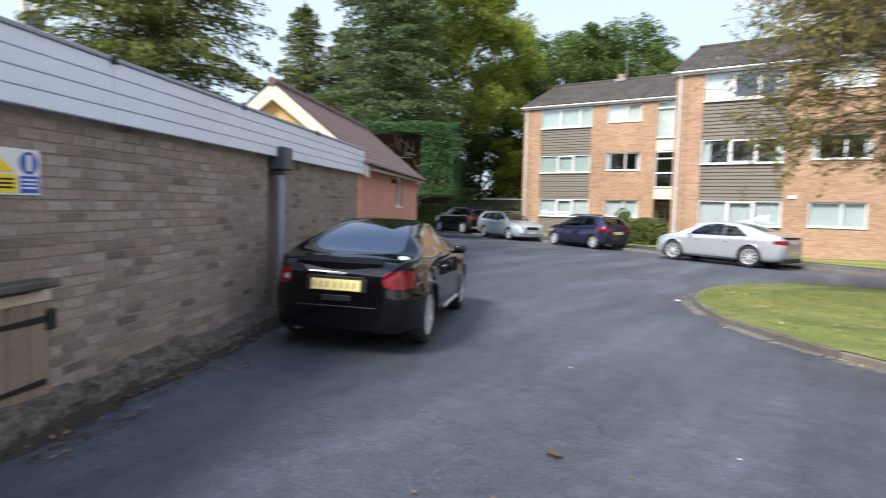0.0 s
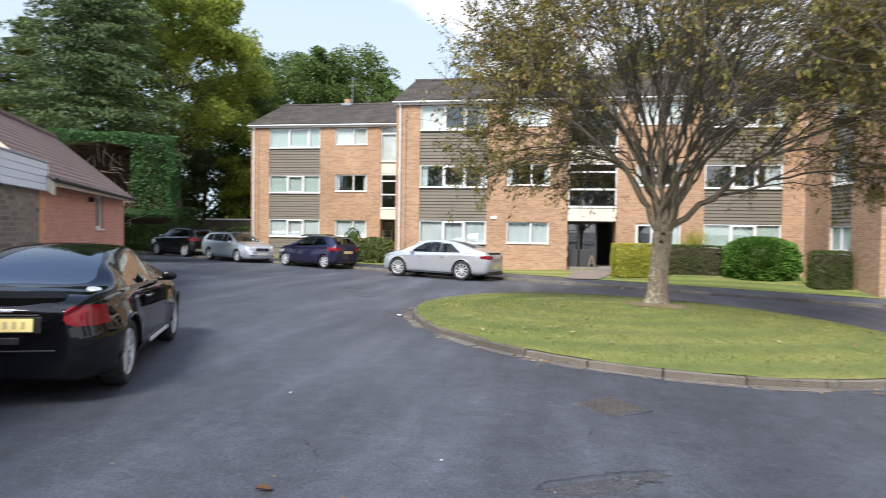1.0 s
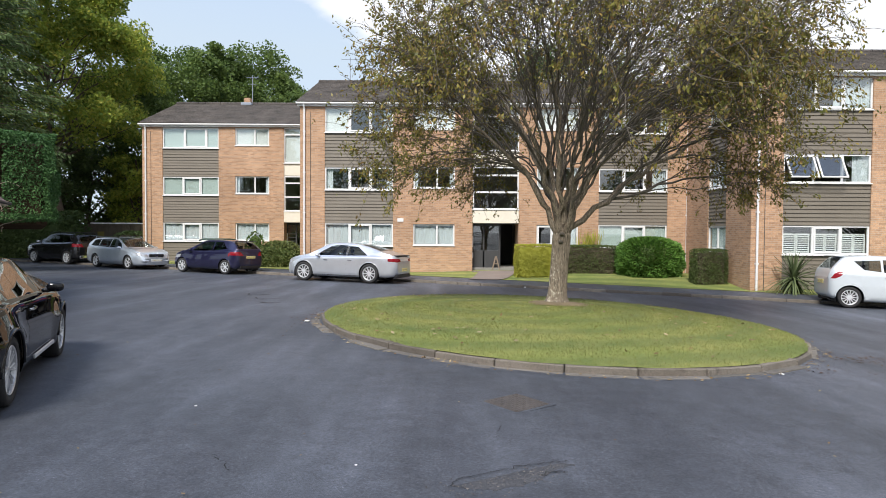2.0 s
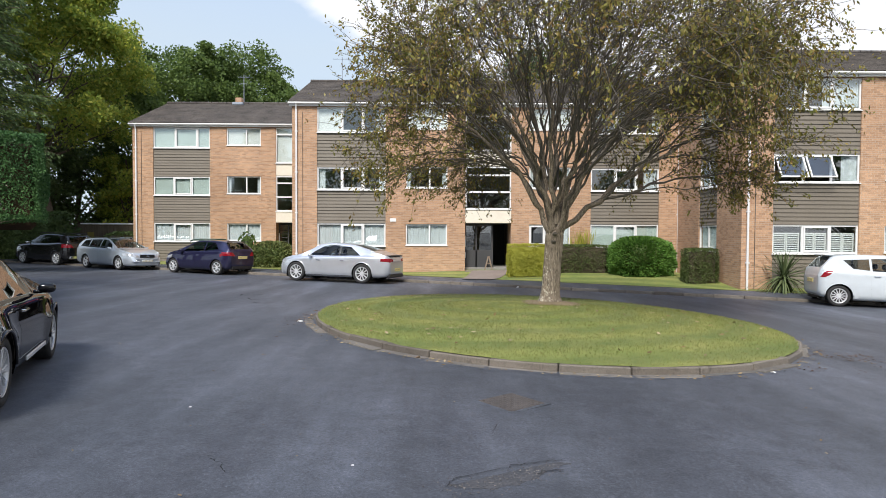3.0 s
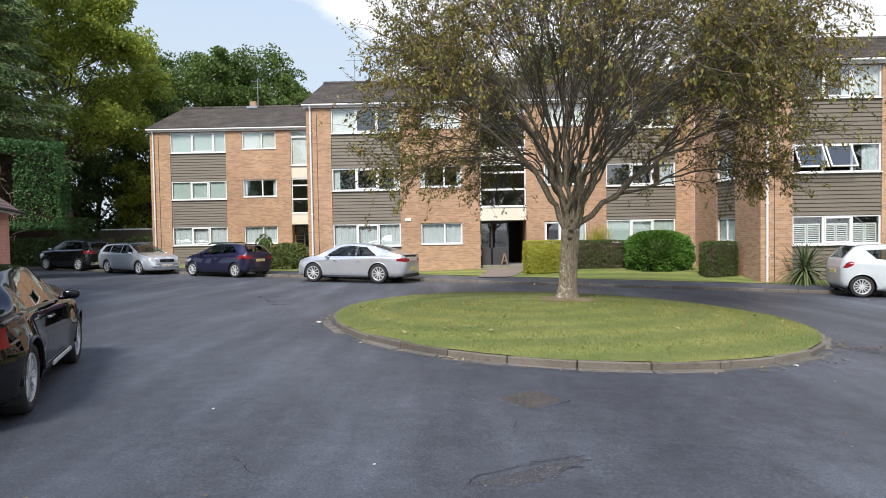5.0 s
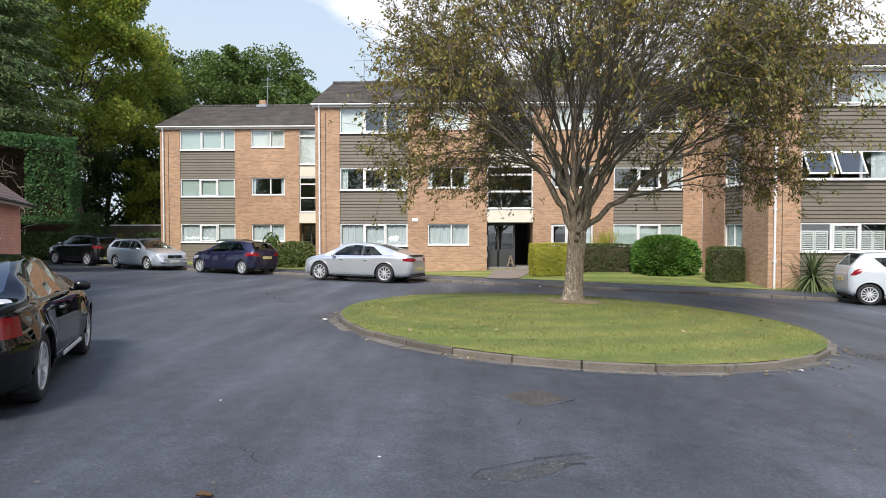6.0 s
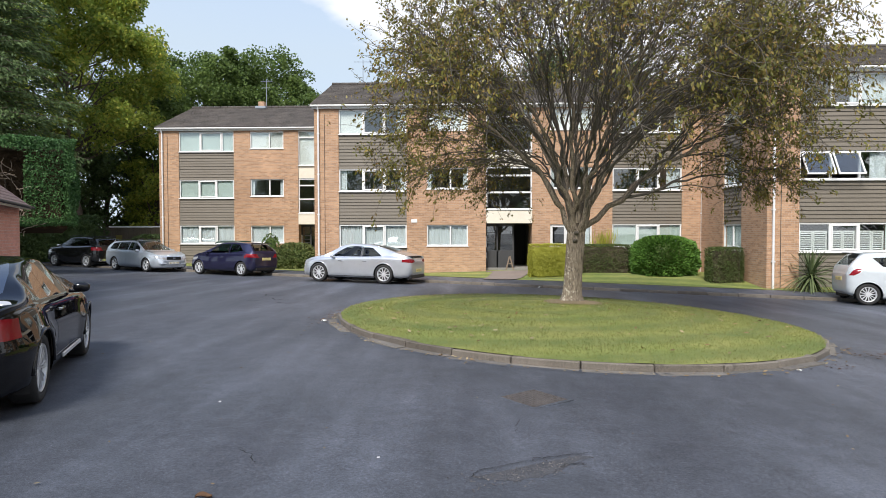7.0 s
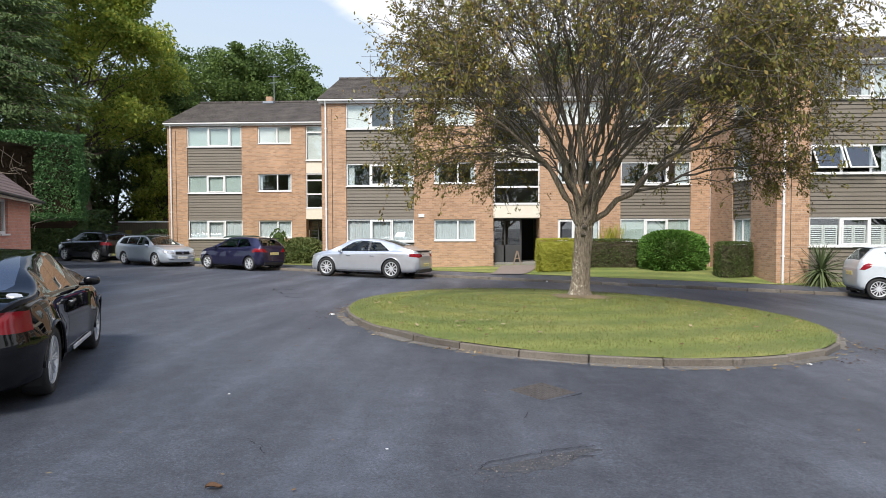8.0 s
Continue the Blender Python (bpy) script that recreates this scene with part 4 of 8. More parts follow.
# pale barge boards
for sgn in (0, 1):
    bm = bmesh.new()
    y0, y1 = (-0.25, HW / 2) if sgn == 0 else (HW + 0.25, HW / 2)
    k = (HR - HE) / (HW / 2)
    e0 = HE - 0.25 * k
    pr = [(y0, e0 + 0.02), (y1, HR + 0.02), (y1, HR - 0.30), (y0, e0 - 0.2)]
    v0 = [bm.verts.new((HS0 - 0.14, y, z)) for y, z in pr]
    v1 = [bm.verts.new((HS0 - 0.02, y, z)) for y, z in pr]
    bm.faces.new(v0)
    bm.faces.new(v1[::-1])
    for i in range(4):
        bm.faces.new((v0[i], v0[(i + 1) % 4], v1[(i + 1) % 4], v1[i]))
    part("barge_board", bm, M["gable_cream"], house, "cream barge board")
bm = bmesh.new()
yv = HW / 2
tr = [(0.95, HE + 0.02), (HW - 0.95, HE + 0.02), (yv, HR - 0.72)]
v0 = [bm.verts.new((HS0 - 0.03, y, z)) for y, z in tr]
v1 = [bm.verts.new((HS0 + 0.001, y, z)) for y, z in tr]
bm.faces.new(v0)
for i in range(3):
    bm.faces.new((v0[i], v0[(i + 1) % 3], v1[(i + 1) % 3], v1[i]))
part("gable_panel", bm, M["gable_cream"], house, "cream gable panel")
part("gable_vent", box_bm((HS0 - 0.05, yv - 0.08, HE + 0.3), (HS0 - 0.028, yv + 0.08, HE + 0.5), 0.01), M["trim"], house)
for sgn in (0, 1):
    e = HE - 0.25 * (HR - HE) / (HW / 2)
    part("roof_slope", stepped_slope(HS0 - 0.16, HS1 + 0.1, -0.25 if sgn == 0 else HW + 0.25, HW / 2, e + 0.03, HR + 0.03, 15, 0.019), M["roof_house"], house, "red-brown tiled roof slope")
bm = bmesh.new()
for a in spaced(HS0 - 0.16, HS1 + 0.1, 0.4)[:-1]:
    add_tube(bm, [(a, HW / 2, HR + 0.03), (a + 0.385, HW / 2, HR + 0.03)], [0.09, 0.085], 8)
part("ridge_tiles", bm, M["roof_house"], house)
part("eaves_board", box_bm((HS0 - 0.02, -0.24, HE - 0.25), (HS1 + 0.08, -0.20, HE - 0.17), 0.005), M["gable_cream"], house, "cream eaves board")
bm = bmesh.new()
add_tube(bm, [(HS0 - 0.1, -0.29, HE - 0.16), (HS1 + 0.1, -0.29, HE - 0.19)], [0.035, 0.035], 10)
part("gutter", bm, M["iron"], house, "black gutter")
make_window(house, pose(HS0 + 3.75, 0, 1.45), 0.7, 0.75, (1,), None)
# near-black sheet that paints the unlit inside behind the glass
part("window_back", box_bm((HS0 + 3.6, 0.6, 1.2), (HS0 + 4.6, 0.62, 2.3)), M["dark"], house)
# outside lamp under the eaves
lamp = part("wall_lamp", box_bm((HS0 + 3.1, -0.10, 2.02), (HS0 + 3.24, -0.002, 2.12), 0.02), M["iron"], house)

# chimney of a far house over the garage roof
far_house = thing("far_house", "slate-roofed house far behind the garage, its chimney showing", "house", pose(-22.6, 8.4, -1.0))
part("wall", box_bm((-4, -3, -1), (4, 3, 4.6)), M["brick_house"], far_house)
bm = bmesh.new()
pr = [(-3.2, 4.5), (0, 6.4), (3.2, 4.5)]
v0 = [bm.verts.new((-4.2, y, z)) for y, z in pr]
v1 = [bm.verts.new((4.2, y, z)) for y, z in pr]
bm.faces.new(v0)
bm.faces.new(v1[::-1])
for i in range(3):
    bm.faces.new((v0[i], v0[(i + 1) % 3], v1[(i + 1) % 3], v1[i]))
part("roof", bm, M["roof"], far_house)
ch = part("chimney", box_bm((1.15, -0.3, 5.6), (1.75, 0.3, 8.0), 0.02), M["room"], far_house, "grey rendered chimney stack")
for y in (-0.18, 0.18):
    bm = bmesh.new()
    add_tube(bm, [(1.45, y, 8.0), (1.45, y, 8.45)], [0.11, 0.09], 10)
    part("chimney_pot", bm, M["gable_cream"], ch)

# ---- cars ----


def lerp_table(table, x):
    """Smooth curve through (x, value) rows."""
    if x <= table[0][0]:
        return table[0][1]
    for i in range(len(table) - 1):
        (a, va), (b, vb) = table[i], table[i + 1]
        if x <= b:
            k = (x - a) / (b - a)
            pa = table[i - 1] if i > 0 else (a - (b - a), va)
            pb = table[i + 2] if i + 2 < len(table) else (b + (b - a), vb)
            ma = (vb - pa[1]) / (b - pa[0]) * (b - a)
            mb = (pb[1] - va) / (pb[0] - a) * (b - a)
            lim = 3 * abs(vb - va)
            ma = max(-lim, min(lim, ma)) if (vb - va) * ma > 0 else 0.0
            mb = max(-lim, min(lim, mb)) if (vb - va) * mb > 0 else 0.0
            return (2 * k ** 3 - 3 * k ** 2 + 1) * va + (k ** 3 - 2 * k ** 2 + k) * ma + (-2 * k ** 3 + 3 * k ** 2) * vb + (k ** 3 - k ** 2) * mb
    return table[-1][1]


def in_poly(poly, p):
    sgn = None
    for (x0, y0), (x1, y1) in zip(poly, poly[1:] + poly[:1]):
        c = (x1 - x0) * (p[1] - y0) - (y1 - y0) * (p[0] - x0)
        if abs(c) < 1e-9:
            continue
        if sgn is None:
            sgn = c > 0
        elif (c > 0) != sgn:
            return False
    return True


def cut_region(bm, poly, axes, test):
    """Cuts the shell along a convex outline drawn in two axes and returns the faces inside that pass the test."""
    i, j = axes
    lo = (min(p[0] for p in poly) - 0.02, min(p[1] for p in poly) - 0.02)
    hi = (max(p[0] for p in poly) + 0.02, max(p[1] for p in poly) + 0.02)
    for (x0, y0), (x1, y1) in zip(poly, poly[1:] + poly[:1]):
        geom = []
        for f in bm.faces:
            if not test(f.calc_center_median(), f.normal):
                continue
            a = [v.co[i] for v in f.verts]
            b = [v.co[j] for v in f.verts]
            if max(a) < lo[0] or min(a) > hi[0] or max(b) < lo[1] or min(b) > hi[1]:
                continue
            geom.append(f)
        geom = geom + list({e for f in geom for e in f.edges}) + list({v for f in geom for v in f.verts})
        co, no = [0, 0, 0], [0, 0, 0]
        co[i], co[j] = x0, y0
        no[i], no[j] = (y1 - y0), -(x1 - x0)
        if geom:
            bmesh.ops.bisect_plane(bm, geom=geom, dist=1e-5, plane_co=co, plane_no=no)
    bm.normal_update()
    out = []
    for f in bm.faces:
        c = f.calc_center_median()
        if test(c, f.normal) and in_poly(poly, (c[i], c[j])):
            out.append(f)
    return out


def take_faces(bm, faces, offset=0.0):
    """Lifts faces out of a shell into a mesh of their own."""
    nb = bmesh.new()
    vm = {}
    for f in faces:
        vs = []
        for v in f.verts:
            if v not in vm:
                vm[v] = nb.verts.new(v.co + v.normal * offset)
            vs.append(vm[v])
        try:
            nb.faces.new(vs)
        except ValueError:
            pass
    bmesh.ops.delete(bm, geom=faces, context="FACES")
    return nb


def wheel_meshes(r, width, spokes, twin=False, alloy_mat=None):
    rim = r * 0.70
    bm = bmesh.new()
    h = width / 2
    add_lathe(bm, [(rim, -h * 0.85), (r * 0.80, -h), (r * 0.93, -h * 0.98), (r * 0.985, -h * 0.8), (r, -h * 0.5), (r, h * 0.5), (r * 0.985, h * 0.8), (r * 0.93, h * 0.98), (r * 0.80, h), (rim, h * 0.85)], 36, closed=True)
    tyre = mesh_from(bm, "tyre", True)
    bm = bmesh.new()
    add_lathe(bm, [(rim * 1.02, h * 0.86), (rim * 0.99, h * 0.93), (rim * 0.93, h * 0.88), (rim * 0.90, h * 0.55), (rim * 0.90, -h * 0.8), (rim * 1.01, -h * 0.8)], 36, closed=True)
    add_lathe(bm, [(0.001, h * 0.78), (rim * 0.14, h * 0.78), (rim * 0.22, h * 0.68), (rim * 0.24, h * 0.45), (0.001, h * 0.45)], 18)
    for k in range(spokes):
        a = 2 * math.pi * k / spokes
        offs = (-0.13, 0.13) if twin else (0.0,)
        for o in offs:
            sw = rim * (0.036 if twin else 0.5 / spokes + 0.02)
            m = Matrix.Rotation(a + o * 1.0, 4, "Z")
            vs = add_box(bm, (rim * 0.18, -sw, h * 0.5), (rim * 0.955, sw, h * 0.74), 0.004)
            for v in vs:
                v.co.z += 0.012 * (v.co.x / rim - 0.2)
                v.co = m @ v.co
    alloy = mesh_from(bm, "rim")
    bm = bmesh.new()
    add_lathe(bm, [(0.001, h * 0.2), (rim * 0.89, h * 0.2), (rim * 0.89, -h * 0.6), (0.001, -h * 0.6)], 24)
    disc = mesh_from(bm, "brake_disc")
    tyre.materials.append(M["tyre"])
    alloy.materials.append(alloy_mat or M["alloy"])
    disc.materials.append(M["brake"])
    return tyre, alloy, disc


def make_car(name, label, m, spec):
    """spec: length L, top, belt, bottom and plan tables along the car from its tail (0) to its nose (L), windows as outlines."""
    L, W = spec["L"], spec["W"]
    paint = spec["paint"]
    glass = spec.get("glass", M["car_glass"])
    root = thing("car", label, "car", m, "parked cars")
    top, belt, bot, plan = spec["top"], spec["belt"], spec["bot"], spec["plan"]
    roofw = spec["roofw"]
    xs = sorted({0.0, 0.015, 0.04, 0.08, 0.14, L - 0.14, L - 0.08, L - 0.04, L - 0.015, L, *[round(0.14 + (L - 0.28) * i / 46, 4) for i in range(47)]})
    bm = bmesh.new()
    loops = []
    for x in xs:
        t, b, o, w = lerp_table(top, x), lerp_table(belt, x), lerp_table(bot, x), lerp_table(plan, x) * W / 2
        t = max(t, b + 0.012)
        g = t - b
        k = min(1.0, max(0.0, (g - 0.04) / 0.25))
        wr = w * (0.93 * (1 - k) + lerp_table(roofw, x) * k)
        waist = spec.get("waist", 0.985)
        half = [(0.0, o), (w * 0.5, o), (w * 0.86, o + 0.005), (w * 0.955, o + 0.06), (w * 0.985, o + 0.16), (w * 0.993, o + 0.08 + (b - o) * 0.25), (w * 1.0, o + (b - o) * 0.5), (w * 1.0, o + (b - o) * 0.60), (w * (0.45 + 0.55 * waist), o + (b - o) * 0.72),
                (w * waist, b - 0.09), (w * (waist - 0.010), b - 0.035), (w * (waist - 0.035), b), (w * (waist - 0.055) * (1 - k * 0.01), b + 0.012)]
        xx0, z0 = half[-1]
        for s, (fx, fz) in enumerate(((0.25, 0.26), (0.5, 0.51), (0.74, 0.75), (0.9, 0.91))):
            half.append((xx0 + (wr - xx0) * (fx - 0.02 * math.sin(math.pi * fx)), z0 + (t - 0.035 * k - z0) * fz))
        half += [(wr, z0 + (t - 0.03 * k - z0) * 0.985), (wr * 0.93, t - 0.012 * k - 0.003), (wr * 0.7, t - 0.002), (wr * 0.35, t + 0.006), (0.0, t + 0.008)]
        ring = [(y, z) for y, z in half] + [(-y, z) for y, z in half[-2:0:-1]]
        if spec.get("flare"):
            # swelling round the wheel arches
            for wx in spec["axles"]:
                ring = [(y + math.copysign(spec["flare"] * math.exp(-((math.hypot(x - wx, z - spec["wheel"]) - spec["wheel"] - 0.06) / 0.13) ** 2), y) if abs(y) > w * 0.8 and z > 0.2 else y, z) for y, z in ring]
        loops.append([bm.verts.new((x, y, z)) for y, z in ring])
    n = len(loops[0])
    for a, b in zip(loops, loops[1:]):
        for i in range(n):
            bm.faces.new((a[i], b[i], b[(i + 1) % n], a[(i + 1) % n]))
    # tail and nose close in rings, a little bulged
    for ring, way in ((loops[0], -1), (loops[-1], 1)):
        mid = (min(v.co.z for v in ring) + max(v.co.z for v in ring)) / 2
        for k, out in ((0.97, 0.004), (0.88, 0.008), (0.6, 0.012)):
            inner = [bm.verts.new((loops[0 if way < 0 else -1][i].co.x + way * out, v.co.y * k, mid + (v.co.z - mid) * k)) for i, v in enumerate(loops[0 if way < 0 else -1])]
            for i in range(n):
                q = (ring[i], ring[(i + 1) % n], inner[(i + 1) % n], inner[i])
                bm.faces.new(q if way < 0 else q[::-1])
            ring = inner
        bm.faces.new(ring if way < 0 else ring[::-1])
    bmesh.ops.recalc_face_normals(bm, faces=bm.faces)
    bm.normal_update()
    # wheel arches
    r = spec["wheel"]
    for wx in spec["axles"]:
        R = r + 0.045
        poly = [(wx + R * math.cos(2 * math.pi * i / 20), r + R * math.sin(2 * math.pi * i / 20)) for i in range(20)]
        f = cut_region(bm, poly, (0, 2), lambda c, nn: abs(c.y) > W * 0.28)
        bmesh.ops.delete(bm, geom=f, context="FACES")
        f = cut_region(bm, [(wx - R, 0.05), (wx + R, 0.05), (wx + R, r), (wx - R, r)], (0, 2), lambda c, nn: abs(c.y) > W * 0.28 and c.z < 0.5)
        bmesh.ops.delete(bm, geom=f, context="FACES")
        for sy in (-1, 1):
            wells = bmesh.new()
            arc = [(wx + R * math.cos(math.pi * i / 14), r + R * math.sin(math.pi * i / 14)) for i in range(15)]
            arc = [(wx + R, 0.16)] + arc + [(wx - R, 0.16)]
            rows = [[wells.verts.new((x, sy * yy, z)) for x, z in arc] for yy in (W * 0.27, W * 0.478)]
            for i in range(len(arc) - 1):
                wells.faces.new((rows[0][i], rows[0][i + 1], rows[1][i + 1], rows[1][i]))
            wells.faces.new(rows[0])
            part("wheel_well", wells, M["brake"], root, "dark wheel housing")
            lip = bmesh.new()
            la = [(wx + (R + 0.008) * math.cos(math.pi * i / 18), sy * (lerp_table(plan, wx + R * math.cos(math.pi * i / 18)) * W / 2 * 0.995 - 0.006 + spec.get("flare", 0.0) * 0.85), r + (R + 0.008) * math.sin(math.pi * i / 18)) for i in range(19)]
            add_tube(lip, la, [0.017] * 19, 8)
            part("arch_lip", lip, paint, root, smooth=True)
    bmin = lerp_table(belt, L * 0.4)
    # side windows
    pieces = []
    for poly in spec["side_windows"]:
        for sy in (-1, 1):
            f = cut_region(bm, poly, (0, 2), lambda c, nn, s=sy: c.y * s > 0.25 and c.z > bmin - 0.03)
            pieces.append(("window", take_faces(bm, f), glass))
    for poly in spec["screens"]:
        f = cut_region(bm, poly, (0, 1), lambda c, nn: nn.z > 0.05 and c.z > bmin - 0.02)
        pieces.append(("screen", take_faces(bm, f), glass))
    for axes, poly, test, pname, mat in spec.get("regions", ()):
        f = cut_region(bm, poly, axes, test)
        if f:
            pieces.append((pname, take_faces(bm, f, 0.001), mat))
    for nm, b, mt in pieces:
        if len(b.faces) == 0:
            b.free()
            continue
        p = part(nm, b, mt or paint, root, smooth=True)
        if mt is glass:
            p.visible_shadow = False
    body = part("body", bm, paint, root, smooth=True)
    # inside
    fl = box_bm((L * 0.16, -W * 0.40, 0.22), (L * 0.72, W * 0.40, 0.30))
    part("cabin_floor", fl, M["seat"], root)
    part("dashboard", box_bm((spec["dash"] - 0.25, -W * 0.38, 0.3), (spec["dash"] + 0.15, W * 0.38, bmin - 0.02), 0.05), M["seat"], root)
    for sx in spec["seats"]:
        for sy in (-0.36, 0.36):
            b = bmesh.new()
            add_box(b, (sx, sy - 0.24, 0.3), (sx + 0.5, sy + 0.24, 0.5), 0.05)
            add_box(b, (sx - 0.14, sy - 0.23, 0.45), (sx + 0.03, sy + 0.23, bmin + 0.07), 0.05)
            add_box(b, (sx - 0.15, sy - 0.12, bmin + 0.09), (sx - 0.05, sy + 0.12, bmin + 0.26), 0.04)
            part("seat", b, M["seat"], root)
    # wheels
    tyre, alloy, disc = wheel_meshes(r, spec.get("tyre", 0.21), *spec["spokes"], alloy_mat=spec.get("alloy"))
    for wx in spec["axles"]:
        for sy in (-1, 1):
            wh = new("wheel")
            wh.parent = root
            wh.matrix_basis = pose(wx, sy * (W / 2 - 0.125), r, -90 * sy, 0, 0)
            for nm, me in (("tyre", tyre), ("rim", alloy), ("brake_disc", disc)):
                o = new(nm, me)
                o.parent = wh
    # mirrors
    mx, mz = spec["mirror"]
    ms = spec.get("mirror_size", 1.0)
    for sy in (-1, 1):
        b = bmesh.new()
        bmesh.ops.create_uvsphere(b, u_segments=16, v_segments=10, radius=1.0)
        for v in b.verts:
            v.co = Vector((mx + math.copysign(abs(v.co.x) ** 0.7, v.co.x) * 0.06 * ms + (0.03 if v.co.x > 0 else 0.0) * abs(v.co.x), sy * (W / 2 + 0.035) + math.copysign(abs(v.co.y) ** 0.75, v.co.y) * 0.095 * ms, mz + math.copysign(abs(v.co.z) ** 0.75, v.co.z) * 0.06 * ms))
        add_box(b, (mx - 0.03, sy * (W / 2 - 0.1), mz - 0.06), (mx + 0.03, sy * (W / 2 + 0.0), mz - 0.02), 0.01)
        part("door_mirror", b, spec.get("mirror_mat", paint), root, smooth=True)
    # plates with plain bars
    for px, pz, mat, face, tilt in spec["plates"]:
        pl = new("number_plate")
        pl.parent = root
        pl.matrix_basis = pose(px, 0, pz, 0, tilt, 0)
        part("plate", box_bm((-0.006, -0.26, -0.056), (0.006, 0.26, 0.056), 0.003), mat, pl)
        bar = None
        for k in range(7):
            y = -0.205 + k * 0.066 + (0.02 if k > 3 else 0)
            o = part("bar", bar or box_bm((face * 0.0062, 0, -0.03), (face * 0.0085, 0.03, 0.03)), None if bar else M["plate_bar"], pl, m=pose(0, y, 0))
            bar = o.data
    for nm, b, mt in spec.get("extra", lambda: [])():
        part(nm, b, mt, root, smooth=False)
    return root


def pill(lo, hi, bevel=0.01):
    return box_bm(lo, hi, bevel)


SIDE_ANY = lambda c, n: abs(c.y) > 0.3
REAR = lambda c, n: c.x < 0.55
NOSE = lambda c, n: c.x > 3.2


def lamp_pair(poly, test, name, mat):
    """The same outline on both sides, in the (y, z) plane."""
    out = []
    for s in (-1, 1):
        p = [(s * y, z) for y, z in poly]
        out.append(((1, 2), p if s > 0 else p[::-1], test, name, mat))
    return out


def door_regions(polys):
    out = []
    for poly in polys:
        for s in (-1, 1):
            out.append(((0, 2), poly, lambda c, n, s=s: c.y * s > 0.4, "door", None))
    return out


def on_ground(x, y, heading):
    """A car's pose: x, y of the tail's middle; heading in degrees from +x."""
    h = radians(heading)
    f = Vector((math.cos(h), math.sin(h), 0))
    a = Vector((x, y, 0))
    b = a + f * 4
    p = Vector((x, y, gz(x, y)))
    q = Vector((b.x, b.y, gz(b.x, b.y)))
    fx = (q - p).normalized()
    s = Vector((-f.y, f.x, 0))
    c = a + s
    fy = Vector((s.x, s.y, gz(c.x, c.y) - gz(x, y)))
    fy = (fy - fx * fy.dot(fx)).normalized()
    fz = fx.cross(fy)
    return Matrix(((fx.x, fy.x, fz.x, p.x), (fx.y, fy.y, fz.y, p.y), (fx.z, fy.z, fz.z, p.z + 0.004), (0, 0, 0, 1)))


def place_by_wheels(rear, heading, spec, side):
    """Pose from where a rear tyre stands; side: -1 for the car's right wheels, 1 for the left."""
    h = radians(heading)
    f, s = Vector((math.cos(h), math.sin(h))), Vector((-math.sin(h), math.cos(h)))
    p = Vector(rear) - f * spec["axles"][0] - s * side * (spec["W"] / 2 - 0.02)
    return on_ground(p.x, p.y, heading)


BLACK = paint_mat("black_car_paint", (0.002, 0.002, 0.003), 0.0, 0.3)
BLACK.node_tree.nodes["Principled BSDF"].inputs["Specular IOR Level"].default_value = 0.0
SILVER = paint_mat("silver_car_paint", (0.60, 0.62, 0.65), 0.65, 0.3)
BLUE_SILVER = paint_mat("blue_silver_car_paint", (0.55, 0.60, 0.66), 0.6, 0.32)
PURPLE = paint_mat("dark_purple_car_paint", (0.022, 0.021, 0.060), 0.5, 0.3)
WHITE = paint_mat("white_car_paint", (0.50, 0.54, 0.57), 0.0, 0.3)
BLACK2 = paint_mat("black_suv_paint", (0.010, 0.010, 0.011), 0.2, 0.25)


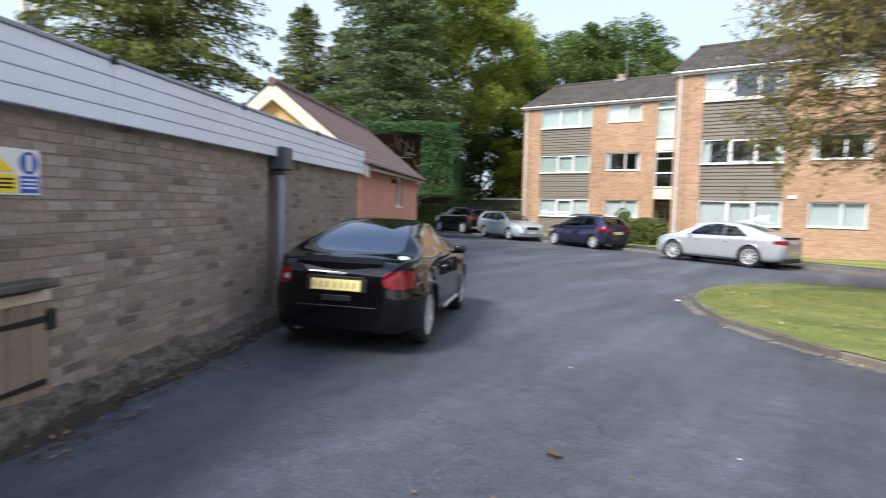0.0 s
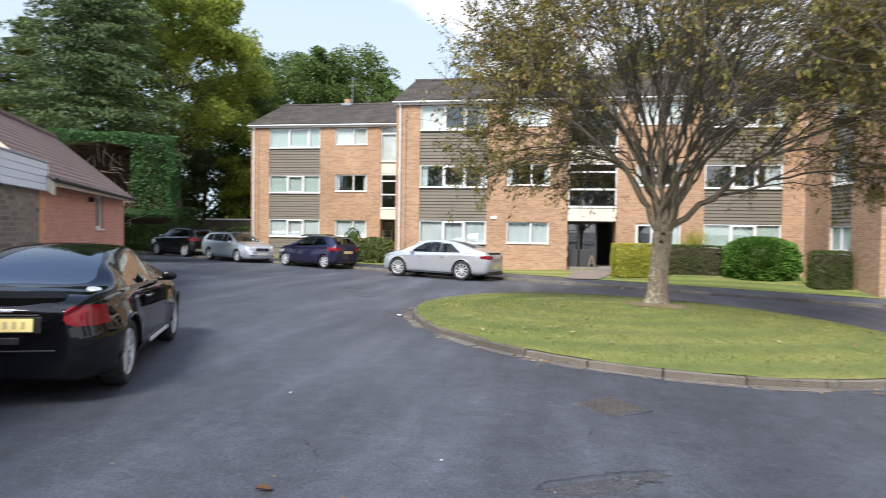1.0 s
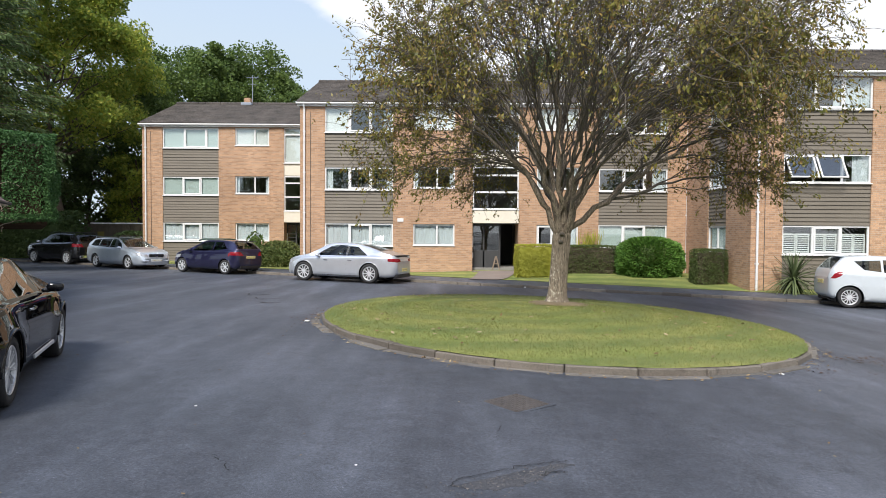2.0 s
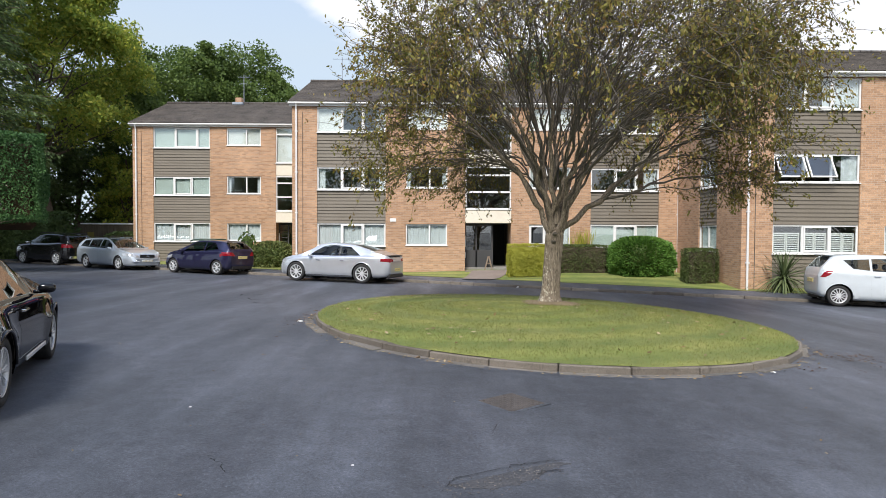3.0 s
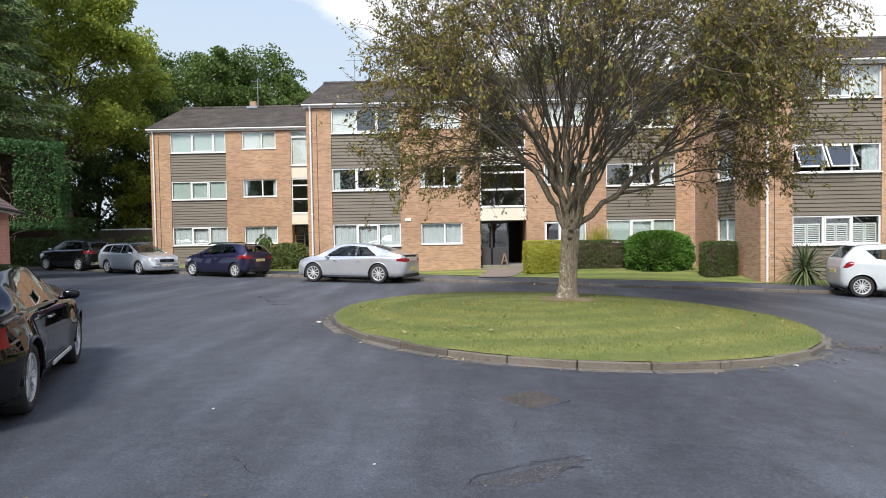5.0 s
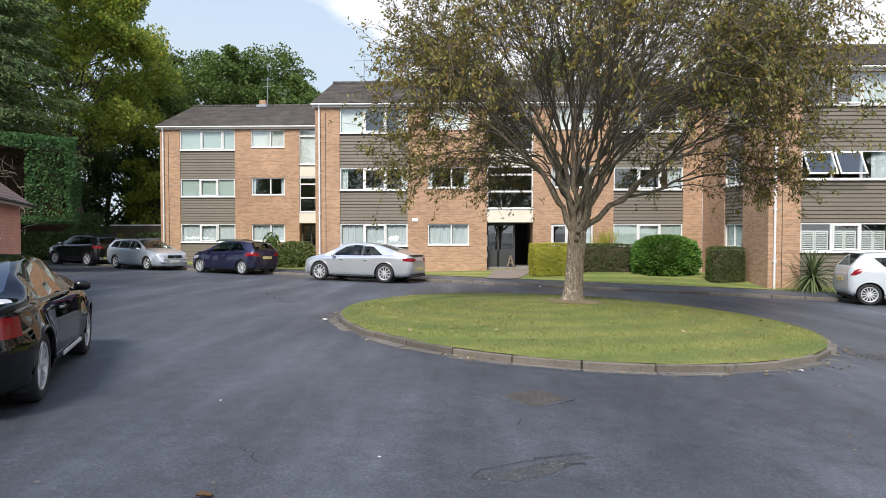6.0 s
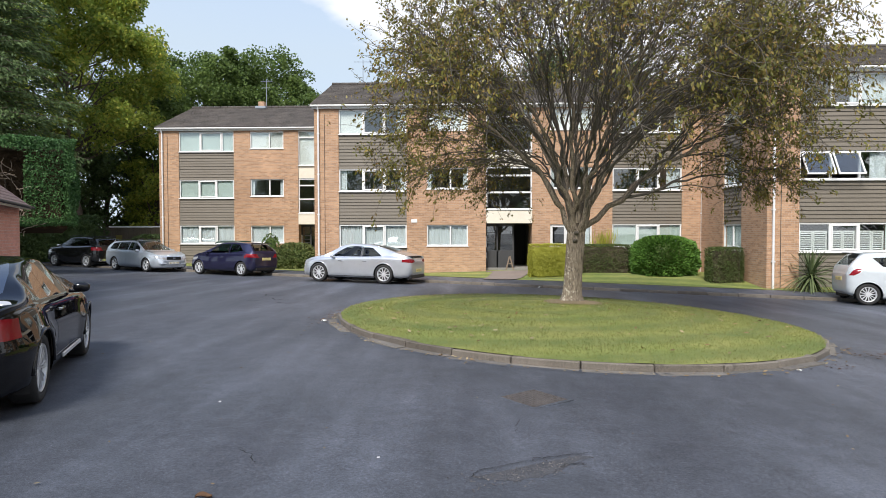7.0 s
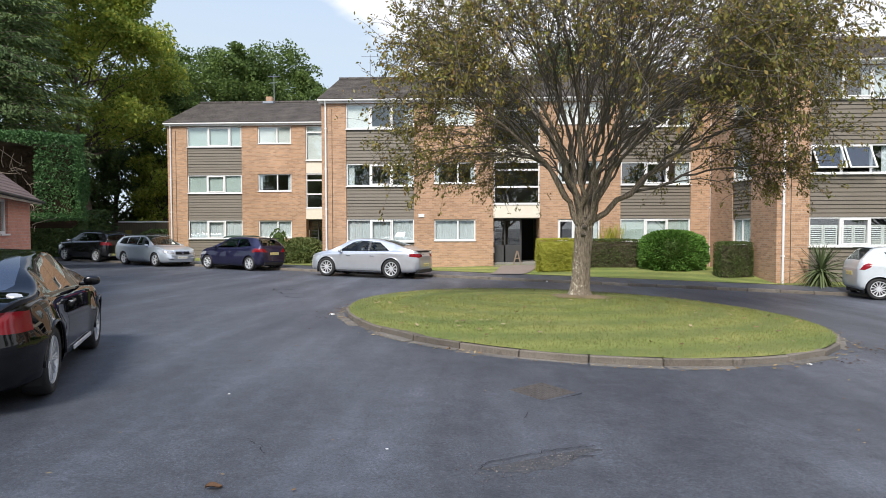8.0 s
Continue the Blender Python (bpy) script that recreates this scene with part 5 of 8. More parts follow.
def coupe_extra():
    out = []
    # tail spoiler lip, bumper, exhausts, chrome lines
    b = bmesh.new()
    last = None
    for i in range(12):
        y0, y1 = -0.46 + i * 0.0767, -0.46 + (i + 1) * 0.0767
        def lipx(y):
            return 0.075 + 0.07 * (abs(y) / 0.46) ** 2.2
        q = []
        for y in (y0, y1):
            x = lipx(y)
            q.append(last if y == y0 and i else [b.verts.new((x + dx, y, z)) for dx, z in ((-0.075, 0.925), (0.14, 0.962), (0.16, 0.86), (-0.045, 0.815))])
        last = q[1]
        for k in range(4):
            b.faces.new((q[0][k], q[1][k], q[1][(k + 1) % 4], q[0][(k + 1) % 4]))
        if i == 0:
            b.faces.new(q[0])
        if i == 11:
            b.faces.new(q[1])
    out.append(("spoiler", b, M["matt_black"]))
    out.append(("plate_recess", box_bm((-0.016, -0.32, 0.625), (0.03, 0.32, 0.775), 0.01), M["trim"]))
    out.append(("boot_handle", box_bm((-0.022, -0.30, 0.777), (0.02, 0.30, 0.789), 0.005), M["trim"]))
    for s in (-1, 1):
        out.append(("reflector", box_bm((0.005, s * 0.42 - 0.05, 0.70), (0.02, s * 0.42 + 0.05, 0.715), 0.004), M["lamp_clear"]))
    b = bmesh.new()
    add_tube(b, [(0.04, 0.42, 0.235), (0.24, 0.42, 0.235)], [0.032, 0.032], 12)
    out.append(("exhaust", b, M["chrome"]))
    out.append(("boot_badge", box_bm((-0.008, -0.10, 0.80), (0.03, 0.10, 0.818), 0.004), M["chrome"]))
    for s in (1,):
        b = bmesh.new()
        bmesh.ops.create_cone(b, cap_ends=True, segments=16, radius1=0.032, radius2=0.028, depth=0.02, matrix=pose(0.008, s * 0.535, 0.755, 0, -90, 0))
        out.append(("reverse_lamp", b, M["lamp_clear"]))
    out.append(("bumper_line", box_bm((-0.016, -0.42, 0.475), (0.02, 0.42, 0.487), 0.003), M["trim"]))
    out.append(("fog_lamp", box_bm((-0.016, -0.16, 0.53), (0.02, 0.16, 0.60), 0.01), M["trim"]))
    for s in (-1, 1):
        b = bmesh.new()
        add_box(b, (1.75, s * 0.812 - 0.012, 0.25), (2.78, s * 0.812 + 0.012, 0.30), 0.008)
        out.append(("sill_strip", b, M["alloy"]))
        b = bmesh.new()
        add_tube(b, [(1.52, s * 0.805, 0.80), (1.56, s * 0.832, 0.80), (1.70, s * 0.832, 0.805), (1.74, s * 0.805, 0.805)], [0.013] * 4, 8)
        out.append(("door_handle", b, M["chrome"]))
        b = bmesh.new()
        bmesh.ops.create_cone(b, cap_ends=True, segments=20, radius1=0.075, radius2=0.07, depth=0.012, matrix=pose(0.43, s * 0.60, 0.970, -s * 8, -6, 0))
        if s < 0:
            out.append(("fuel_cap", b, M["alloy"]))
        else:
            b.free()
    return out


COUPE = dict(
    L=4.10, W=1.66, paint=BLACK, glass=M["coupe_glass"], alloy=M["coupe_alloy"], wheel=0.322, axles=(0.80, 3.29), tyre=0.23, spokes=(9, True), mirror=(2.52, 0.955), mirror_size=0.95, dash=2.65, seats=(1.75,), mirror_mat=BLACK, flare=0.028, waist=0.945,
    top=[(0, 0.82), (0.06, 0.90), (0.2, 0.95), (0.45, 0.975), (0.62, 1.03), (0.8, 1.125), (1.0, 1.21), (1.2, 1.272), (1.4, 1.312), (1.8, 1.345), (2.15, 1.325), (2.45, 1.21), (2.75, 1.04), (2.98, 0.93), (3.4, 0.86), (3.8, 0.74), (4.02, 0.62), (4.10, 0.5)],
    belt=[(0, 0.76), (0.08, 0.84), (0.3, 0.90), (0.85, 0.925), (1.5, 0.91), (2.4, 0.885), (3.0, 0.86), (3.4, 0.80), (3.8, 0.68), (4.10, 0.46)],
    bot=[(0, 0.25), (0.1, 0.2), (0.4, 0.18), (1.2, 0.17), (2.9, 0.17), (3.7, 0.2), (4.10, 0.28)],
    plan=[(0, 0.66), (0.04, 0.76), (0.12, 0.85), (0.35, 0.95), (0.8, 1.0), (1.5, 0.985), (2.5, 0.985), (3.2, 1.0), (3.6, 0.95), (3.85, 0.84), (4.02, 0.7), (4.10, 0.56)],
    roofw=[(0, 0.8), (0.6, 0.72), (1.2, 0.62), (1.9, 0.60), (2.4, 0.64), (3.0, 0.8)],
    side_windows=[[(1.05, 0.945), (1.52, 0.935), (1.52, 1.235), (1.36, 1.205)], [(1.55, 0.935), (2.46, 0.915), (2.36, 1.05), (2.10, 1.22), (1.85, 1.262), (1.55, 1.245)]],
    screens=[[(0.57, -0.48), (0.66, -0.53), (1.0, -0.49), (1.40, -0.40), (1.44, -0.26), (1.44, 0.26), (1.40, 0.40), (1.0, 0.49), (0.66, 0.53), (0.57, 0.48), (0.53, 0.34), (0.53, -0.34)], [(2.16, -0.50), (2.92, -0.66), (2.92, 0.66), (2.16, 0.50)]],
    regions=lamp_pair([(0.48, 0.74), (0.50, 0.705), (0.55, 0.685), (0.70, 0.68), (0.80, 0.69), (0.86, 0.72), (0.88, 0.77), (0.85, 0.82), (0.76, 0.85), (0.62, 0.865), (0.53, 0.855), (0.485, 0.82)], lambda c, n: c.x < 0.31 and c.z > 0.6, "tail_lamp", M["lamp_red"])
    + door_regions([[(1.5, 0.34), (2.62, 0.32), (2.62, 0.87), (1.46, 0.905)]])
    + lamp_pair([(0.45, 0.50), (0.85, 0.54), (0.85, 0.64), (0.5, 0.62)], lambda c, n: c.x > 3.6, "head_lamp", M["lamp_clear"]),
    plates=[(-0.024, 0.70, M["plate_yellow"], -1, 6)], extra=coupe_extra)
tt_m = place_by_wheels((-3.96, 5.45), 90 + 24.0, COUPE, -1)
make_car("car", "glossy black two-door coupe parked against the garage wall", tt_m, COUPE)


def saloon_extra():
    out = []
    for s in (-1, 1):
        for x in (1.75, 2.75):
            b = bmesh.new()
            add_tube(b, [(x, s * 0.90, 0.83), (x + 0.03, s * 0.94, 0.83), (x + 0.17, s * 0.94, 0.835), (x + 0.2, s * 0.90, 0.835)], [0.013] * 4, 6)
            out.append(("door_handle", b, M["chrome"]))
        b = bmesh.new()
        add_box(b, (1.1, s * 0.875 - 0.01, 0.255), (3.6, s * 0.885 + 0.01, 0.275), 0.004)
        out.append(("sill_strip", b, M["trim"]))
    out.append(("boot_spoiler", box_bm((0.02, -0.62, 1.035), (0.2, 0.62, 1.06), 0.008), M["trim"]))
    out.append(("lower_bumper", box_bm((0.0, -0.7, 0.22), (0.25, 0.7, 0.36), 0.03), M["trim"]))
    return out


SALOON = dict(
    L=4.66, W=1.86, paint=SILVER, wheel=0.362, axles=(1.05, 3.79), tyre=0.24, spokes=(10, False), mirror=(3.15, 1.0), dash=3.3, seats=(1.5, 2.45),
    top=[(0, 0.86), (0.05, 0.99), (0.25, 1.075), (0.55, 1.16), (1.0, 1.305), (1.45, 1.42), (2.0, 1.485), (2.5, 1.49), (2.9, 1.42), (3.3, 1.22), (3.62, 1.04), (4.0, 0.97), (4.4, 0.85), (4.6, 0.71), (4.66, 0.55)],
    belt=[(0, 0.80), (0.1, 0.94), (0.5, 1.0), (1.2, 0.995), (2.2, 0.965), (3.2, 0.935), (3.7, 0.92), (4.15, 0.84), (4.48, 0.74), (4.66, 0.5)],
    bot=[(0, 0.36), (0.15, 0.26), (0.6, 0.22), (1.5, 0.2), (3.5, 0.2), (4.3, 0.22), (4.66, 0.26)],
    plan=[(0, 0.72), (0.05, 0.82), (0.2, 0.92), (0.7, 0.99), (1.5, 1.0), (3.4, 1.0), (3.95, 0.97), (4.28, 0.90), (4.55, 0.76), (4.66, 0.58)],
    roofw=[(0, 0.84), (0.8, 0.74), (1.5, 0.64), (2.4, 0.63), (3.0, 0.68), (3.6, 0.82)],
    side_windows=[[(1.15, 1.03), (1.98, 1.0), (1.98, 1.38), (1.62, 1.345)], [(2.04, 1.0), (3.28, 0.985), (3.05, 1.16), (2.72, 1.345), (2.45, 1.405), (2.04, 1.385)]],
    screens=[[(0.72, -0.60), (1.5, -0.52), (1.5, 0.52), (0.72, 0.60)], [(2.86, -0.54), (3.58, -0.68), (3.58, 0.68), (2.86, 0.54)]],
    regions=lamp_pair([(0.40, 0.84), (0.7, 0.80), (0.95, 0.84), (0.95, 0.93), (0.7, 0.95), (0.42, 0.92)], lambda c, n: c.x < 0.36 and c.z > 0.7, "tail_lamp", M["lamp_red"])
    + door_regions([[(1.3, 0.5), (1.6, 0.36), (2.0, 0.33), (2.0, 0.955), (1.3, 0.97)], [(2.02, 0.33), (3.2, 0.33), (3.25, 0.91), (2.02, 0.95)]])
    + lamp_pair([(0.5, 0.62), (0.95, 0.68), (0.95, 0.80), (0.6, 0.74)], lambda c, n: c.x > 4.0, "head_lamp", M["lamp_clear"])
    + [((1, 2), [(-0.42, 0.36), (0.42, 0.36), (0.42, 0.62), (-0.42, 0.62)], lambda c, n: c.x > 4.45, "grille", M["trim"])]
    + [((0, 2), [(1.983, 1.002), (2.037, 1.0), (2.037, 1.383), (1.983, 1.379)], lambda c, n, s=s: c.y * s > 0.25, "pillar_trim", M["trim"]) for s in (-1, 1)],
    plates=[(-0.02, 0.52, M["plate_yellow"], -1, 0)], extra=saloon_extra)
make_car("car", "silver five-door saloon parked along the kerb by the flats", place_by_wheels((-2.87, 22.2), 180 - 17, SALOON, 1), SALOON)


def hatch_extra():
    out = [("roof_spoiler", box_bm((0.16, -0.5, 1.395), (0.42, 0.5, 1.43), 0.012), M["trim"]), ("lower_bumper", box_bm((-0.005, -0.6, 0.24), (0.2, 0.6, 0.40), 0.03), M["trim"]),
           ("rear_wiper", box_bm((0.1, -0.25, 1.02), (0.12, 0.15, 1.035), 0.004), M["trim"])]
    return out


HATCH = dict(
    L=3.96, W=1.74, paint=PURPLE, wheel=0.31, axles=(0.66, 3.2), tyre=0.2, spokes=(7, False), mirror=(2.62, 0.99), dash=2.75, seats=(1.0, 1.9),
    top=[(0, 0.82), (0.04, 1.0), (0.12, 1.10), (0.28, 1.27), (0.5, 1.405), (1.0, 1.455), (1.6, 1.46), (2.1, 1.41), (2.5, 1.24), (2.9, 1.02), (3.3, 0.93), (3.7, 0.80), (3.9, 0.66), (3.96, 0.52)],
    belt=[(0, 0.78), (0.08, 0.93), (0.4, 0.99), (1.2, 0.96), (2.2, 0.92), (2.9, 0.90), (3.3, 0.83), (3.7, 0.70), (3.96, 0.46)],
    bot=[(0, 0.36), (0.12, 0.26), (0.5, 0.21), (1.2, 0.19), (2.8, 0.19), (3.6, 0.21), (3.96, 0.26)],
    plan=[(0, 0.78), (0.04, 0.86), (0.15, 0.94), (0.5, 1.0), (1.5, 1.0), (2.8, 1.0), (3.3, 0.97), (3.6, 0.90), (3.85, 0.76), (3.96, 0.58)],
    roofw=[(0, 0.84), (0.3, 0.74), (0.9, 0.68), (1.8, 0.66), (2.4, 0.7), (2.9, 0.84)],
    side_windows=[[(0.62, 1.08), (1.38, 1.0), (1.38, 1.375), (0.92, 1.36)], [(1.44, 0.995), (2.62, 0.965), (2.38, 1.16), (2.1, 1.335), (1.9, 1.37), (1.44, 1.38)]],
    screens=[[(0.11, -0.58), (0.44, -0.52), (0.44, 0.52), (0.11, 0.58)], [(2.14, -0.54), (2.86, -0.66), (2.86, 0.66), (2.14, 0.54)]],
    regions=lamp_pair([(0.42, 0.80), (0.92, 0.82), (0.92, 0.97), (0.55, 0.96)], lambda c, n: c.x < 0.42 and c.z > 0.7, "tail_lamp", M["lamp_red"])
    + door_regions([[(1.4, 0.32), (2.6, 0.32), (2.62, 0.89), (1.38, 0.945)]])
    + lamp_pair([(0.45, 0.60), (0.9, 0.66), (0.9, 0.79), (0.55, 0.72)], lambda c, n: c.x > 3.3, "head_lamp", M["lamp_clear"]),
    plates=[(-0.02, 0.74, M["plate_yellow"], -1, 0)], extra=hatch_extra)
make_car("car", "dark purple-blue three-door hatchback parked by the kerb", place_by_wheels((-9.45, 25.45), 180 - 25, HATCH, 1), HATCH)


def estate_extra():
    out = []
    for s in (-0.6, 0.6):
        b = bmesh.new()
        add_tube(b, [(0.5, s, 1.38), (0.62, s, 1.47), (2.3, s, 1.48), (2.5, s, 1.40)], [0.016] * 4, 6)
        out.append(("roof_rail", b, M["chrome"]))
    b = bmesh.new()
    add_box(b, (4.49, -0.36, 0.58), (4.53, 0.36, 0.72), 0.015)
    out.append(("grille", b, M["trim"]))
    out.append(("badge_bar", box_bm((4.53, -0.06, 0.62), (4.54, 0.06, 0.68), 0.004), M["chrome"]))
    out.append(("air_intake", box_bm((4.485, -0.55, 0.25), (4.52, 0.55, 0.36), 0.015), M["trim"]))
    return out


ESTATE = dict(
    L=4.52, W=1.77, paint=BLUE_SILVER, wheel=0.318, axles=(0.97, 3.61), tyre=0.2, spokes=(5, False), mirror=(3.0, 0.98), dash=3.1, seats=(1.4, 2.3),
    top=[(0, 0.9), (0.04, 1.0), (0.2, 1.2), (0.42, 1.36), (0.8, 1.42), (1.6, 1.455), (2.3, 1.44), (2.7, 1.31), (3.1, 1.10), (3.35, 0.98), (3.8, 0.92), (4.2, 0.83), (4.45, 0.72), (4.52, 0.55)],
    belt=[(0, 0.84), (0.1, 0.94), (0.5, 0.97), (1.5, 0.94), (2.8, 0.92), (3.4, 0.90), (3.9, 0.83), (4.3, 0.73), (4.52, 0.5)],
    bot=[(0, 0.36), (0.15, 0.25), (0.6, 0.2), (1.5, 0.18), (3.2, 0.18), (4.1, 0.18), (4.52, 0.22)],
    plan=[(0, 0.82), (0.05, 0.88), (0.2, 0.95), (0.7, 1.0), (1.5, 1.0), (3.2, 1.0), (3.8, 0.98), (4.2, 0.92), (4.42, 0.82), (4.52, 0.68)],
    roofw=[(0, 0.84), (0.4, 0.74), (1.2, 0.66), (2.2, 0.65), (2.8, 0.7), (3.4, 0.84)],
    side_windows=[[(0.42, 1.04), (1.1, 1.0), (1.1, 1.36), (0.62, 1.30)], [(1.15, 1.0), (2.0, 0.985), (2.0, 1.375), (1.15, 1.36)], [(2.06, 0.985), (3.1, 0.965), (2.8, 1.17), (2.45, 1.345), (2.06, 1.38)]],
    screens=[[(0.06, -0.6), (0.38, -0.52), (0.38, 0.52), (0.06, 0.6)], [(2.4, -0.54), (3.3, -0.68), (3.3, 0.68), (2.4, 0.54)]],
    regions=lamp_pair([(0.40, 0.60), (0.88, 0.64), (0.88, 0.78), (0.45, 0.73)], lambda c, n: c.x > 3.95, "head_lamp", M["lamp_clear"])
    + door_regions([[(1.15, 0.33), (2.0, 0.32), (2.0, 0.93), (1.15, 0.94)], [(2.02, 0.32), (3.1, 0.32), (3.12, 0.9), (2.02, 0.93)]]),
    plates=[(4.535, 0.43, M["plate_white"], 1, 0)], extra=estate_extra)
make_car("car", "pale blue-silver estate car facing out beside the trees", place_by_wheels((-16.9, 28.75), -31, ESTATE, -1), ESTATE)


def suv_extra():
    out = []
    for s in (-0.62, 0.62):
        b = bmesh.new()
        add_tube(b, [(0.55, s, 1.56), (0.7, s, 1.63), (2.3, s, 1.63), (2.5, s, 1.55)], [0.018] * 4, 6)
        out.append(("roof_rail", b, M["trim"]))
    out.append(("lower_bumper", box_bm((-0.01, -0.7, 0.32), (0.2, 0.7, 0.5), 0.03), M["chrome"]))
    return out


SUV = dict(
    L=4.36, W=1.80, paint=BLACK2, wheel=0.345, axles=(0.82, 3.45), tyre=0.23, spokes=(8, False), mirror=(2.95, 1.12), dash=3.05, seats=(1.2, 2.2), mirror_mat=M["chrome"],
    top=[(0, 0.95), (0.04, 1.1), (0.2, 1.3), (0.45, 1.52), (0.9, 1.58), (1.6, 1.60), (2.3, 1.56), (2.7, 1.40), (3.1, 1.16), (3.4, 1.06), (3.9, 0.98), (4.2, 0.86), (4.36, 0.62)],
    belt=[(0, 0.9), (0.1, 1.05), (0.5, 1.09), (1.5, 1.05), (2.8, 1.02), (3.4, 0.99), (3.9, 0.92), (4.2, 0.8), (4.36, 0.56)],
    bot=[(0, 0.42), (0.15, 0.33), (0.6, 0.28), (1.5, 0.25), (3.2, 0.25), (4.0, 0.28), (4.36, 0.34)],
    plan=[(0, 0.82), (0.05, 0.88), (0.2, 0.95), (0.6, 1.0), (1.5, 1.0), (3.2, 1.0), (3.7, 0.98), (4.1, 0.90), (4.3, 0.78), (4.36, 0.64)],
    roofw=[(0, 0.84), (0.4, 0.76), (1.2, 0.70), (2.2, 0.68), (2.8, 0.72), (3.4, 0.84)],
    side_windows=[[(0.6, 1.16), (1.2, 1.12), (1.2, 1.48), (0.85, 1.46)], [(1.25, 1.12), (2.0, 1.10), (2.0, 1.5), (1.25, 1.49)], [(2.06, 1.10), (3.05, 1.07), (2.8, 1.26), (2.45, 1.46), (2.06, 1.5)]],
    screens=[[(0.08, -0.6), (0.40, -0.54), (0.40, 0.54), (0.08, 0.6)], [(2.4, -0.56), (3.34, -0.7), (3.34, 0.7), (2.4, 0.56)]],
    regions=lamp_pair([(0.52, 0.88), (0.92, 0.9), (0.92, 1.06), (0.6, 1.05)], lambda c, n: c.x < 0.42 and c.z > 0.7, "tail_lamp", M["lamp_red"])
    + lamp_pair([(0.45, 0.72), (0.9, 0.76), (0.9, 0.9), (0.5, 0.85)], lambda c, n: c.x > 3.6, "head_lamp", M["lamp_clear"]),
    plates=[(-0.02, 0.84, M["plate_yellow"], -1, 0)], extra=suv_extra)
make_car("car", "black small off-road car parked under the trees", place_by_wheels((-19.3, 30.3), 180 - 24, SUV, 1), SUV)


def city_extra():
    out = [("roof_spoiler", box_bm((0.2, -0.5, 1.46), (0.45, 0.5, 1.49), 0.012), WHITE)]
    for s in (-1, 1):
        b = bmesh.new()
        for x in (1.35,):
            add_tube(b, [(x, s * 0.835, 0.9), (x + 0.03, s * 0.87, 0.9), (x + 0.15, s * 0.87, 0.905), (x + 0.18, s * 0.835, 0.905)], [0.012] * 4, 6)
        out.append(("door_handle", b, WHITE))
    return out


CITY = dict(
    L=3.85, W=1.70, paint=WHITE, wheel=0.305, axles=(0.50, 2.93), tyre=0.19, spokes=(13, False), mirror=(2.62, 1.02), dash=2.7, seats=(1.05, 1.9),
    top=[(0, 0.88), (0.03, 1.02), (0.15, 1.2), (0.34, 1.42), (0.6, 1.485), (1.2, 1.51), (1.9, 1.49), (2.3, 1.36), (2.7, 1.12), (2.95, 1.0), (3.3, 0.94), (3.65, 0.8), (3.85, 0.56)],
    belt=[(0, 0.84), (0.08, 0.96), (0.4, 1.01), (1.2, 0.99), (2.2, 0.95), (2.9, 0.93), (3.3, 0.85), (3.65, 0.72), (3.85, 0.5)],
    bot=[(0, 0.34), (0.12, 0.25), (0.5, 0.2), (1.2, 0.18), (2.8, 0.18), (3.5, 0.2), (3.85, 0.25)],
    plan=[(0, 0.80), (0.04, 0.87), (0.15, 0.94), (0.5, 1.0), (1.5, 1.0), (2.8, 1.0), (3.2, 0.97), (3.55, 0.88), (3.78, 0.74), (3.85, 0.6)],
    roofw=[(0, 0.86), (0.3, 0.78), (0.9, 0.72), (1.8, 0.70), (2.4, 0.73), (2.9, 0.86)],
    side_windows=[[(0.62, 1.34), (0.86, 1.10), (1.28, 1.05), (1.28, 1.38)], [(1.34, 1.04), (2.56, 1.0), (2.3, 1.2), (2.05, 1.36), (1.8, 1.40), (1.34, 1.39)]],
    screens=[[(0.08, -0.56), (0.33, -0.54), (0.33, 0.54), (0.08, 0.56)], [(2.0, -0.54), (2.9, -0.64), (2.9, 0.64), (2.0, 0.54)]],
    regions=[((0, 2), [(0.03, 0.83), (0.14, 0.83), (0.26, 0.90), (0.35, 1.0), (0.25, 1.04), (0.12, 0.97)], lambda c, n, s=s: c.y * s > 0.42, "tail_lamp", M["lamp_red"]) for s in (-1, 1)]
    + door_regions([[(1.3, 0.31), (2.55, 0.31), (2.58, 0.92), (1.28, 0.975)]]),
    plates=[(-0.02, 0.72, M["plate_yellow"], -1, 0)], extra=city_extra)
make_car("car", "white five-door hatchback parked by the far kerb", place_by_wheels((11.55, 17.2), -16, CITY, -1), CITY)

# ---- planting ----
RNG = np.random.default_rng(7)


def quads_mesh(name, P, A, B, material):
    """Many small leaves: centres P, half length A and half width B as vectors; each a folded diamond."""
    n = len(P)
    V = np.stack([P - A, P + B, P + A, P - B], axis=1).reshape(-1, 3)
    F = np.arange(4 * n).reshape(n, 4)
    me = bpy.data.meshes.new(name)
    me.from_pydata(V.tolist(), [], F.tolist())
    me.materials.append(material)
    return me


def rand_dirs(n, rng=RNG):
    v = rng.normal(size=(n, 3))
    return v / np.linalg.norm(v, axis=1, keepdims=True)


def leaf_cards(name, P, size, wide, material, parent=None, droop=0.0, rng=RNG, along=None, label="", kind="stuff"):
    n = len(P)
    d = rand_dirs(n, rng)
    if along is not None:
        d = d * 0.6 + along
    d[:, 2] -= droop
    d /= np.linalg.norm(d, axis=1, keepdims=True)
    o = np.cross(d, rand_dirs(n, rng))
    o /= np.linalg.norm(o, axis=1, keepdims=True) + 1e-9
    s = size * rng.uniform(0.6, 1.3, (n, 1))
    ob = part(name, quads_mesh(name, P, d * s / 2, o * s * wide / 2, material), None, parent, label)
    return tagged(ob, kind=kind) if kind else ob


